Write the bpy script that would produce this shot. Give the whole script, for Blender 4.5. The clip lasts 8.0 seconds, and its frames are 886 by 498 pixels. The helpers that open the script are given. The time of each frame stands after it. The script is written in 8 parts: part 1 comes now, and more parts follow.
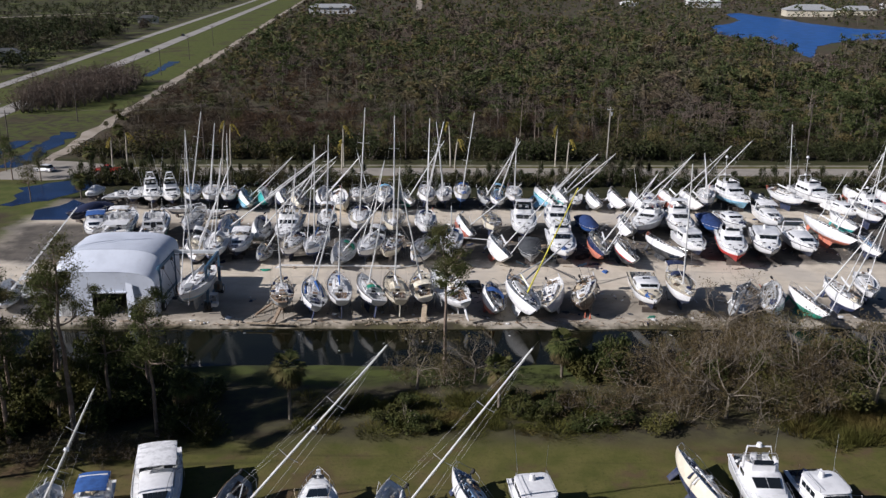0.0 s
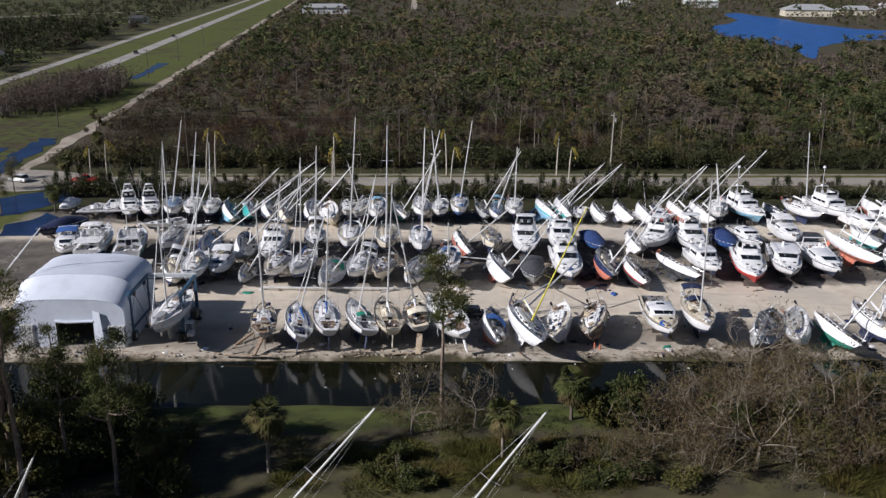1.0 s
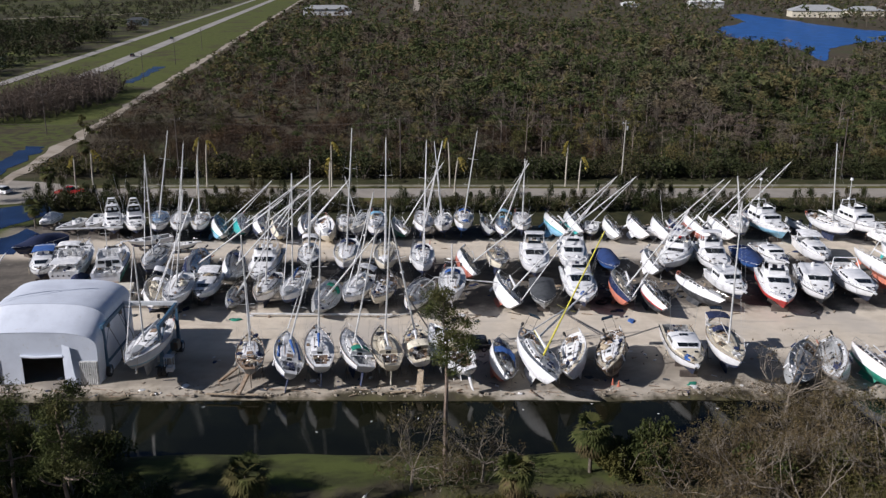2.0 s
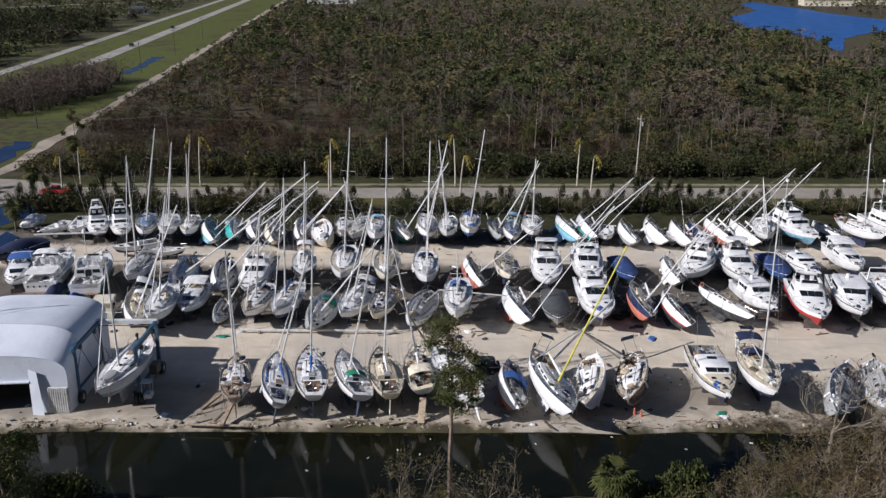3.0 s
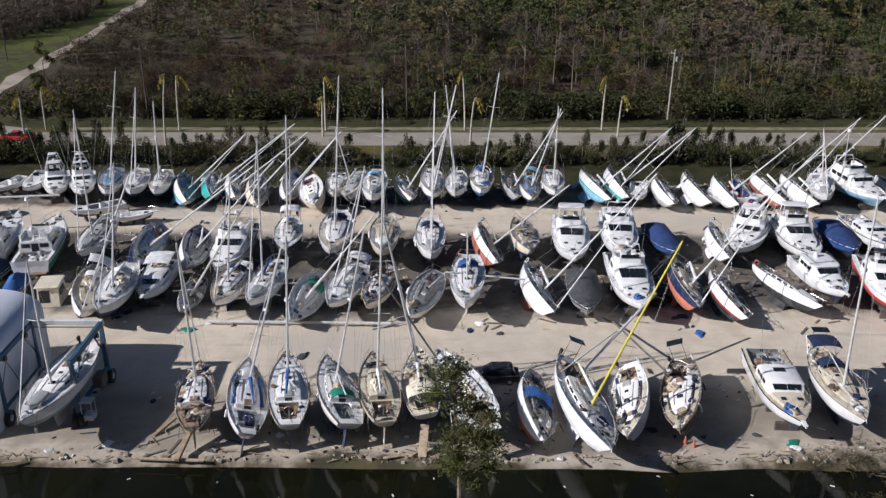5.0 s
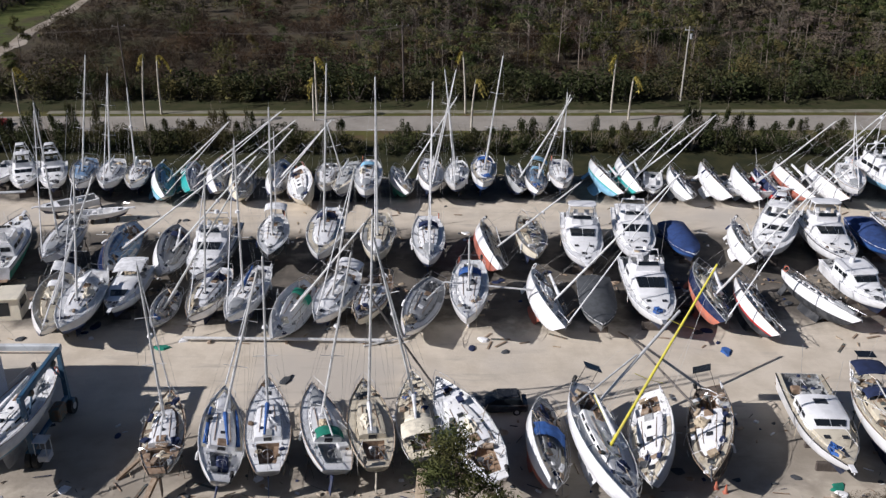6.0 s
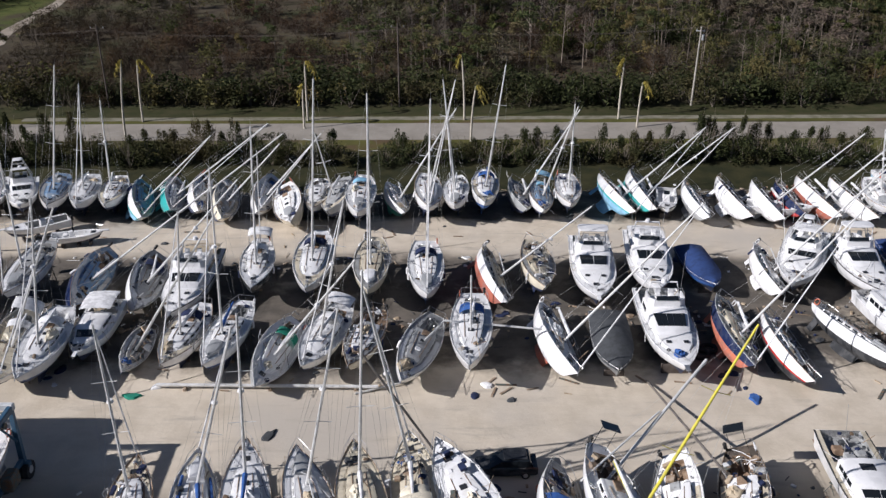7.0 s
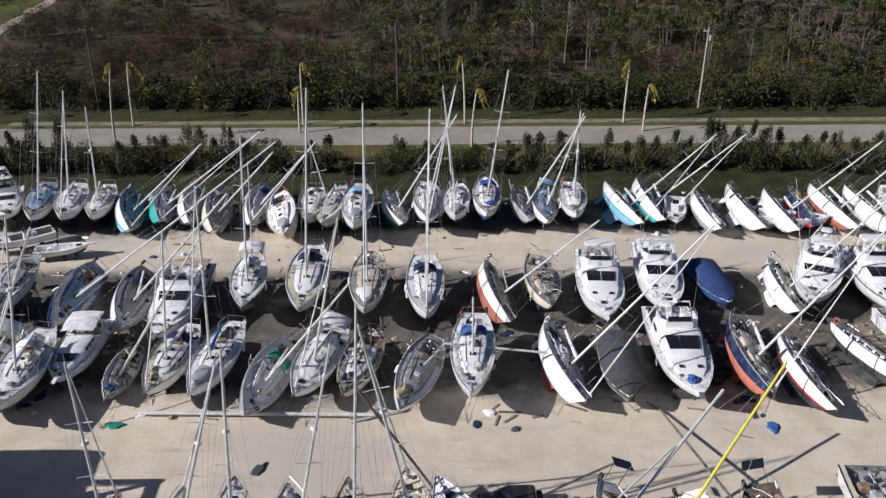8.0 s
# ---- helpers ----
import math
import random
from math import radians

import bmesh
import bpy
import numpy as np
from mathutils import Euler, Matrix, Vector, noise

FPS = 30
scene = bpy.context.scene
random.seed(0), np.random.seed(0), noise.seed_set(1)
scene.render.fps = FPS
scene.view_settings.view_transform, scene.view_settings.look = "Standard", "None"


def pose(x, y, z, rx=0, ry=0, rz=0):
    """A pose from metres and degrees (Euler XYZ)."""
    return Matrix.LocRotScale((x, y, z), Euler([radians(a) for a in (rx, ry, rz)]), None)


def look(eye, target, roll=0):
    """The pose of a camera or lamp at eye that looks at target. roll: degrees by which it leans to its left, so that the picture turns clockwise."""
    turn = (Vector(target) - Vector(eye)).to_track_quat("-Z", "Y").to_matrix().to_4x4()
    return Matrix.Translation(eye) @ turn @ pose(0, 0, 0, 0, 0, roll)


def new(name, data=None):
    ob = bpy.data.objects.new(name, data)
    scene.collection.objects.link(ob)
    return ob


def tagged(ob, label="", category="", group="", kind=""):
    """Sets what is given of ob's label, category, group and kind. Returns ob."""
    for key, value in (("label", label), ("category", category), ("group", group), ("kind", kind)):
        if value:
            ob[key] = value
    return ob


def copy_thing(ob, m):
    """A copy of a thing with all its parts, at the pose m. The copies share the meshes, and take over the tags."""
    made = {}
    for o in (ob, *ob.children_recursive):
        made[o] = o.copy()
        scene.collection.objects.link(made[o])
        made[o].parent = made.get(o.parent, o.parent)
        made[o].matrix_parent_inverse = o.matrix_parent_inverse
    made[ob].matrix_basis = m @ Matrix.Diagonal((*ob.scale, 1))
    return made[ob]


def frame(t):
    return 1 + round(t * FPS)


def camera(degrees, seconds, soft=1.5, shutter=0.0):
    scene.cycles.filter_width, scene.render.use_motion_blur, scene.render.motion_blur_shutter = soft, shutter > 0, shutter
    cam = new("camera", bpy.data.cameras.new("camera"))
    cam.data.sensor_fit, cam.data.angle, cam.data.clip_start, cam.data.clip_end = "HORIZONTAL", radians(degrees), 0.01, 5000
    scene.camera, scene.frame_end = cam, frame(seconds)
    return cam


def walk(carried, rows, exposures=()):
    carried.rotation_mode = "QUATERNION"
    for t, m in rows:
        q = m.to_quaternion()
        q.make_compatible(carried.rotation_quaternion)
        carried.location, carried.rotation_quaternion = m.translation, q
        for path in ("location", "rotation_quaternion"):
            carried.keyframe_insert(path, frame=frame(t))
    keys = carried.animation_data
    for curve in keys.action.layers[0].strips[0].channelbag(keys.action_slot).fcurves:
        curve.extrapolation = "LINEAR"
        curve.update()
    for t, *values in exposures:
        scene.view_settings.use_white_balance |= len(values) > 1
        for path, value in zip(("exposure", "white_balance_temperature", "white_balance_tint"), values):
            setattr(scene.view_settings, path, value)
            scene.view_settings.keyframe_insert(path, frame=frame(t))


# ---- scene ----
# camera
cam = camera(51.2, 8.0, 1.4)
PATH = [
    (0, (-0.089, 0.321, 46.478), (-0.077, 2.233, 45.891), 0.2),
    (0.5, (-0.133, 5.858, 46.421), (-0.115, 7.77, 45.833), 0.2),
    (1, (-0.168, 11.354, 46.365), (-0.146, 13.266, 45.777), 0.2),
    (1.5, (-0.167, 16.806, 46.303), (-0.148, 18.717, 45.716), 0.1),
    (2, (-0.115, 22.123, 46.237), (-0.099, 24.035, 45.651), 0.1),
    (3.5, (0.138, 37.605, 45.877), (0.136, 39.499, 45.235), 0.1),
    (4, (0.226, 42.767, 45.831), (0.219, 44.645, 45.142), 0.1),
    (4.5, (0.281, 47.9, 45.791), (0.268, 49.761, 45.059), -0.0),
    (6, (0.247, 63.485, 45.576), (0.233, 65.303, 44.742), -0.2),
    (6.5, (0.102, 68.551, 45.701), (0.091, 70.36, 44.85), -0.2),
    (7, (0.023, 72.924, 45.873), (0.015, 74.732, 45.017), -0.3),
    (7.5, (0.007, 75.907, 45.967), (0.001, 77.712, 45.105), -0.3),
    (8, (-0.001, 77.804, 45.982), (-0.009, 79.606, 45.114), -0.4),
]
walk(cam, [(t, look(eye, target, roll)) for t, eye, target, roll in PATH], [(0, 0.2, 5950, 16), (8, 0.2, 5950, 16)])


WORLD_SUN_EL, SUN_DIR = 30.5, Vector((-0.94, -0.33, 0.0))


# world, sun
world = bpy.data.worlds.new("sky")
scene.world = world
world.use_nodes = True
wn = world.node_tree
sky = wn.nodes.new("ShaderNodeTexSky")
sky.sky_type = "NISHITA"
sky.sun_disc = False
sky.sun_elevation = radians(WORLD_SUN_EL)
sky.sun_rotation = math.atan2(SUN_DIR.x, SUN_DIR.y)
wn.links.new(sky.outputs["Color"], wn.nodes["Background"].inputs["Color"])
wn.nodes["Background"].inputs["Strength"].default_value = 0.032
sky.ozone_density = 6.0
sun_data = bpy.data.lights.new("sun", "SUN")
sun_data.energy, sun_data.angle, sun_data.color = 5.0, radians(0.55), (1.0, 0.945, 0.86)
sun = new("sun", sun_data)
to_sun = SUN_DIR.normalized() * math.cos(radians(WORLD_SUN_EL)) + Vector((0, 0, math.sin(radians(WORLD_SUN_EL))))
sun.matrix_world = look((-300, -150, 250), Vector((-300, -150, 250)) - to_sun)


# materials
def node(nt, kind, **sets):
    n = nt.nodes.new(kind)
    for key, value in sets.items():
        n.inputs[key.replace("_", " ")].default_value = value
    return n


def fresh(name):
    m = bpy.data.materials.new(name)
    m.use_nodes = True
    nt = m.node_tree
    return m, nt, nt.nodes["Principled BSDF"]


def ramp(nt, source, lo, hi):
    r = nt.nodes.new("ShaderNodeMapRange")
    r.interpolation_type = "SMOOTHSTEP"
    r.inputs["From Min"].default_value, r.inputs["From Max"].default_value = lo, hi
    nt.links.new(source, r.inputs["Value"])
    return r.outputs["Result"]


def mixed(nt, factor, a, b):
    m = nt.nodes.new("ShaderNodeMix")
    m.data_type = "RGBA"
    if isinstance(factor, (int, float)):
        m.inputs["Factor"].default_value = factor
    else:
        nt.links.new(factor, m.inputs["Factor"])
    for i, value in ((6, a), (7, b)):
        if isinstance(value, tuple):
            m.inputs[i].default_value = (*value, 1)
        else:
            nt.links.new(value, m.inputs[i])
    return m.outputs[2]


def noisy(nt, scale, detail=4.0, rough=0.6, stretch=None):
    geo = nt.nodes.new("ShaderNodeNewGeometry")
    tex = node(nt, "ShaderNodeTexNoise", Scale=scale, Detail=detail, Roughness=rough)
    if stretch:
        mp = nt.nodes.new("ShaderNodeMapping")
        mp.inputs["Scale"].default_value = stretch
        nt.links.new(geo.outputs["Position"], mp.inputs["Vector"])
        nt.links.new(mp.outputs["Vector"], tex.inputs["Vector"])
    else:
        nt.links.new(geo.outputs["Position"], tex.inputs["Vector"])
    return tex.outputs["Fac"]


def mat(name, c1, c2=None, scale=0.8, lo=0.4, hi=0.65, c3=None, scale3=6.0, lo3=0.5, hi3=0.7, rough=0.6, metal=0.0, bump=0.0, bscale=12.0, vary=0.0):
    m, nt, p = fresh(name)
    color = c1
    if c2:
        color = mixed(nt, ramp(nt, noisy(nt, scale), lo, hi), color, c2)
    if c3:
        color = mixed(nt, ramp(nt, noisy(nt, scale3, 5), lo3, hi3), color, c3)
    if vary:
        info = nt.nodes.new("ShaderNodeObjectInfo")
        hsv = node(nt, "ShaderNodeHueSaturation")
        r = nt.nodes.new("ShaderNodeMapRange")
        r.inputs["To Min"].default_value, r.inputs["To Max"].default_value = 1 - vary, 1 + vary * 0.4
        nt.links.new(info.outputs["Random"], r.inputs["Value"])
        nt.links.new(r.outputs["Result"], hsv.inputs["Value"])
        if isinstance(color, tuple):
            hsv.inputs["Color"].default_value = (*color, 1)
        else:
            nt.links.new(color, hsv.inputs["Color"])
        color = hsv.outputs["Color"]
    if isinstance(color, tuple):
        p.inputs["Base Color"].default_value = (*color, 1)
    else:
        nt.links.new(color, p.inputs["Base Color"])
    p.inputs["Roughness"].default_value, p.inputs["Metallic"].default_value = rough, metal
    if bump:
        b = node(nt, "ShaderNodeBump", Strength=bump, Distance=0.05)
        nt.links.new(noisy(nt, bscale, 6), b.inputs["Height"])
        nt.links.new(b.outputs["Normal"], p.inputs["Normal"])
    return m


def leafy(name, dark, light, warm, wscale=0.08, gloss=0.8):
    """Foliage: each leaf differs a little, and whole patches turn warmer or darker."""
    m, nt, p = fresh(name)
    p.inputs["Specular IOR Level"].default_value = 0.15
    geo = nt.nodes.new("ShaderNodeNewGeometry")
    c = mixed(nt, geo.outputs["Random Per Island"], dark, light)
    c = mixed(nt, ramp(nt, noisy(nt, wscale, 3), 0.45, 0.68), c, warm)
    nt.links.new(c, p.inputs["Base Color"])
    p.inputs["Roughness"].default_value = gloss
    tr = nt.nodes.new("ShaderNodeBsdfTranslucent")
    nt.links.new(c, tr.inputs["Color"])
    mx = node(nt, "ShaderNodeMixShader", Fac=0.22)
    nt.links.new(p.outputs["BSDF"], mx.inputs[1])
    nt.links.new(tr.outputs["BSDF"], mx.inputs[2])
    nt.links.new(mx.outputs["Shader"], nt.nodes["Material Output"].inputs["Surface"])
    return m


def woodsy(name, dark, light, other, stand):
    """Far foliage: leaves differ a little, single trees take another hue and whole stands a third."""
    m, nt, p = fresh(name)
    p.inputs["Specular IOR Level"].default_value = 0.1
    p.inputs["Roughness"].default_value = 0.85
    geo = nt.nodes.new("ShaderNodeNewGeometry")
    c = mixed(nt, geo.outputs["Random Per Island"], dark, light)
    c = mixed(nt, ramp(nt, noisy(nt, 0.11, 2, 0.5, (1.0, 1.0, 0.15)), 0.50, 0.62), c, other)
    c = mixed(nt, ramp(nt, noisy(nt, 0.02, 3, 0.6, (1.0, 0.6, 0.1)), 0.50, 0.66), c, stand)
    nt.links.new(c, p.inputs["Base Color"])
    tr = nt.nodes.new("ShaderNodeBsdfTranslucent")
    nt.links.new(c, tr.inputs["Color"])
    mx = node(nt, "ShaderNodeMixShader", Fac=0.18)
    nt.links.new(p.outputs["BSDF"], mx.inputs[1])
    nt.links.new(tr.outputs["BSDF"], mx.inputs[2])
    nt.links.new(mx.outputs["Shader"], nt.nodes["Material Output"].inputs["Surface"])
    return m


def gelcoat(name, c, grime=0.5, rough=0.35):
    """Painted or moulded boat surface with chalking, run-off streaks and grime."""
    m, nt, p = fresh(name)
    dirty = tuple(v * 0.55 + d for v, d in zip(c, (0.035, 0.03, 0.02)))
    chalk = tuple(min(0.85, v * 0.85 + 0.03) for v in c)
    col = mixed(nt, ramp(nt, noisy(nt, 0.9, 3), 0.42, 0.62), c, chalk)
    streak = ramp(nt, noisy(nt, 3.0, 5, 0.7, (1.6, 1.6, 0.35)), 0.56, 0.78)
    k = nt.nodes.new("ShaderNodeMath")
    k.operation = "MULTIPLY"
    k.inputs[1].default_value = grime
    nt.links.new(streak, k.inputs[0])
    col = mixed(nt, k.outputs["Value"], col, dirty)
    nt.links.new(col, p.inputs["Base Color"])
    nt.links.new(ramp(nt, noisy(nt, 2.0), 0.2, 2.2), p.inputs["Roughness"])
    p.inputs["Roughness"].default_value = rough
    b = node(nt, "ShaderNodeBump", Strength=0.05, Distance=0.02)
    nt.links.new(noisy(nt, 5.0), b.inputs["Height"])
    nt.links.new(b.outputs["Normal"], p.inputs["Normal"])
    return m


HUES = {"white": (0.785, 0.785, 0.78), "cream": (0.72, 0.66, 0.52), "navy": (0.012, 0.022, 0.07), "blue": (0.035, 0.11, 0.34), "teal": (0.04, 0.38, 0.36),
        "grey": (0.34, 0.35, 0.35), "brown": (0.16, 0.11, 0.07), "green": (0.01, 0.2, 0.13), "red": (0.50, 0.025, 0.02), "black": (0.02, 0.022, 0.025),
        "sky": (0.22, 0.45, 0.62), "orange": (0.5, 0.155, 0.09), "dark": (0.06, 0.065, 0.07), "rust": (0.36, 0.1, 0.06), "tan": (0.48, 0.4, 0.28), "olive": (0.2, 0.2, 0.14), "marine": (0.018, 0.045, 0.15)}
PAINT = {k: gelcoat("gelcoat " + k, c, 0.3 if k == "white" else 0.5) for k, c in HUES.items()}
ANTIFOUL = {k: mat("antifouling " + k, c, tuple(v * 0.6 + 0.05 for v in c), 1.2, rough=0.8, bump=0.1) for k, c in HUES.items()}
CANVAS = {k: mat("canvas " + k, c, tuple(v * 0.7 for v in c), 1.5, rough=0.9, bump=0.25, bscale=4) for k, c in HUES.items()}
DECKS = {"white": mat("moulded deck", (0.80, 0.80, 0.79), (0.70, 0.69, 0.66), 1.1, 0.5, 0.7, (0.34, 0.32, 0.27), 4.0, 0.6, 0.78, rough=0.5, bump=0.1, vary=0.1),
         "cream": mat("cream deck", (0.62, 0.56, 0.43), (0.46, 0.4, 0.3), 1.1, 0.45, 0.7, (0.25, 0.22, 0.17), 5.0, 0.58, 0.75, rough=0.6, bump=0.1, vary=0.2),
         "grey": mat("grey deck", (0.36, 0.37, 0.37), (0.26, 0.26, 0.25), 1.1, 0.4, 0.7, (0.14, 0.13, 0.11), 4.0, 0.56, 0.72, rough=0.65, bump=0.15, vary=0.2),
         "pale": mat("pale grey non-skid", (0.69, 0.70, 0.71), (0.58, 0.58, 0.57), 1.4, 0.45, 0.7, (0.3, 0.28, 0.24), 5.0, 0.6, 0.78, rough=0.75, bump=0.15, vary=0.15),
         "teak": mat("weathered teak", (0.2, 0.13, 0.08), (0.3, 0.22, 0.15), 2.0, rough=0.8, bump=0.2, bscale=30),
         "char": mat("charred brown deck", (0.06, 0.048, 0.038), (0.11, 0.085, 0.065), 1.6, 0.4, 0.65, (0.3, 0.27, 0.23), 5.0, 0.62, 0.75, rough=0.9, bump=0.4),
         "blue": mat("blue painted deck", (0.16, 0.28, 0.45), (0.3, 0.36, 0.42), 1.0, rough=0.6)}
WINDOW = mat("dark window glass", (0.012, 0.015, 0.018), rough=0.08)
HATCH = mat("smoked hatch", (0.03, 0.032, 0.035), rough=0.2)
ALU = mat("mast aluminium", (0.72, 0.72, 0.70), (0.58, 0.58, 0.56), 1.5, rough=0.42, metal=0.25)
ALU_DARK = mat("dark spar", (0.11, 0.1, 0.09), (0.17, 0.15, 0.13), 1.0, rough=0.55)
YELLOW_SPAR = mat("yellow painted spar", (0.62, 0.55, 0.05), (0.5, 0.45, 0.08), 1.0, rough=0.5)
WIRE = mat("rigging wire", (0.32, 0.32, 0.31), rough=0.65)
STEEL = mat("stainless tube", (0.55, 0.55, 0.55), rough=0.3, metal=0.8)
WOOD = mat("weathered wood", (0.24, 0.17, 0.11), (0.34, 0.27, 0.2), 2.5, rough=0.85, bump=0.3, bscale=25)
PALE_WOOD = mat("splintered timber", (0.45, 0.36, 0.25), (0.3, 0.23, 0.15), 2.5, rough=0.85, bump=0.3, bscale=25)
RUBBER = mat("black rubber", (0.02, 0.02, 0.02), (0.035, 0.033, 0.03), 3.0, rough=0.85)
LIFT_BLUE = mat("blue painted steel", (0.03, 0.09, 0.16), (0.05, 0.11, 0.17), 1.5, c3=(0.12, 0.09, 0.07), scale3=4, lo3=0.62, hi3=0.75, rough=0.5)
LIFT_WHITE = mat("white painted steel", (0.6, 0.62, 0.62), (0.45, 0.46, 0.46), 1.0, rough=0.5)
VINYL = mat("white vinyl tarpaulin", (0.62, 0.66, 0.73), (0.54, 0.575, 0.64), 0.35, 0.4, 0.7, (0.5, 0.5, 0.48), 1.6, 0.6, 0.8, rough=0.42, bump=0.25, bscale=0.8)
SLAT = mat("white louvre", (0.66, 0.66, 0.64), (0.5, 0.5, 0.48), 2.0, rough=0.5)
STAND = mat("rusty stand steel", (0.08, 0.1, 0.09), (0.16, 0.09, 0.05), 3.0, rough=0.75)
BARK = mat("pine bark", (0.16, 0.115, 0.085), (0.24, 0.185, 0.145), 1.5, rough=0.95, bump=0.6, bscale=8)
BARK_GREY = mat("bleached bark", (0.22, 0.185, 0.142), (0.12, 0.10, 0.074), 1.2, rough=0.95, bump=0.5, bscale=8)
WOODS_BARK = mat("weathered woodland bark", (0.125, 0.104, 0.082), (0.075, 0.063, 0.048), 1.2, rough=0.95)
SNAG_BARK = mat("bleached snag bark", (0.215, 0.175, 0.14), (0.12, 0.095, 0.075), 0.35, 0.42, 0.6, rough=0.95)
MUD_ROCK = mat("muddy shell rock", (0.42, 0.365, 0.285), (0.28, 0.24, 0.18), 1.3, 0.4, 0.65, (0.14, 0.12, 0.08), 4.0, 0.5, 0.7, rough=0.95, bump=0.3)
PALM_TRUNK = mat("pale palm trunk", (0.50, 0.46, 0.38), (0.36, 0.32, 0.26), 1.5, rough=0.9, bump=0.4, bscale=6)
CONCRETE = mat("concrete", (0.40, 0.37, 0.32), (0.30, 0.28, 0.24), 0.7, rough=0.9, bump=0.15, bscale=10)
POLE_WOOD = mat("creosoted pole", (0.075, 0.06, 0.05), (0.12, 0.1, 0.085), 1.0, rough=0.9, bump=0.3)
ROADTOP = mat("worn pale asphalt", (0.30, 0.272, 0.228), (0.24, 0.216, 0.18), 0.25, 0.35, 0.7, (0.32, 0.3, 0.275), 1.4, 0.55, 0.75, rough=0.92, bump=0.2, bscale=15)
SHELLROCK = mat("shell rock track", (0.36, 0.31, 0.25), (0.25, 0.21, 0.155), 0.15, 0.4, 0.65, (0.25, 0.23, 0.14), 0.8, 0.58, 0.75, rough=0.95, bump=0.2)
HIGHWAY = mat("concrete highway", (0.32, 0.30, 0.27), (0.25, 0.235, 0.215), 0.06, rough=0.9)
PINE_LEAF = leafy("pine needles", (0.038, 0.050, 0.016), (0.115, 0.130, 0.042), (0.125, 0.105, 0.042), 0.1)
BUSH_LEAF = leafy("mangrove leaves", (0.028, 0.039, 0.013), (0.080, 0.092, 0.027), (0.100, 0.092, 0.027), 0.15)
HEDGE_LEAF = leafy("hedge leaves", (0.016, 0.023, 0.009), (0.062, 0.070, 0.026), (0.080, 0.068, 0.030), 0.1)
DRY_LEAF = leafy("dry leaves", (0.055, 0.042, 0.020), (0.138, 0.101, 0.050), (0.094, 0.083, 0.031), 0.12)
WOODS_GREEN = woodsy("woodland crowns", (0.029, 0.042, 0.015), (0.101, 0.119, 0.046), (0.145, 0.121, 0.055), (0.141, 0.108, 0.086))
WOODS_DARK = woodsy("dark tree belts", (0.018, 0.026, 0.011), (0.058, 0.068, 0.029), (0.075, 0.070, 0.036), (0.066, 0.054, 0.040))
WOODS_OLIVE = woodsy("olive scrub", (0.046, 0.050, 0.019), (0.132, 0.119, 0.044), (0.154, 0.119, 0.048), (0.062, 0.068, 0.028))
WOODS_BROWN = woodsy("storm-browned scrub", (0.027, 0.019, 0.013), (0.076, 0.050, 0.035), (0.097, 0.061, 0.033), (0.041, 0.038, 0.020))
WOODS_TWIG = woodsy("bare twigs", (0.076, 0.057, 0.046), (0.149, 0.117, 0.094), (0.124, 0.092, 0.071), (0.098, 0.083, 0.060))
FROND = leafy("palm fronds", (0.035, 0.048, 0.012), (0.101, 0.109, 0.035), (0.117, 0.101, 0.039), 0.2)
DEAD_FROND = leafy("yellowed fronds", (0.234, 0.187, 0.039), (0.429, 0.359, 0.078), (0.328, 0.265, 0.078), 0.3)
PAVING = mat("dirty concrete paving", (0.22, 0.205, 0.15), (0.13, 0.125, 0.075), 0.4, rough=0.9, bump=0.15, bscale=10)
REED = leafy("marsh grass", (0.050, 0.055, 0.013), (0.119, 0.114, 0.027), (0.130, 0.095, 0.032), 0.12)


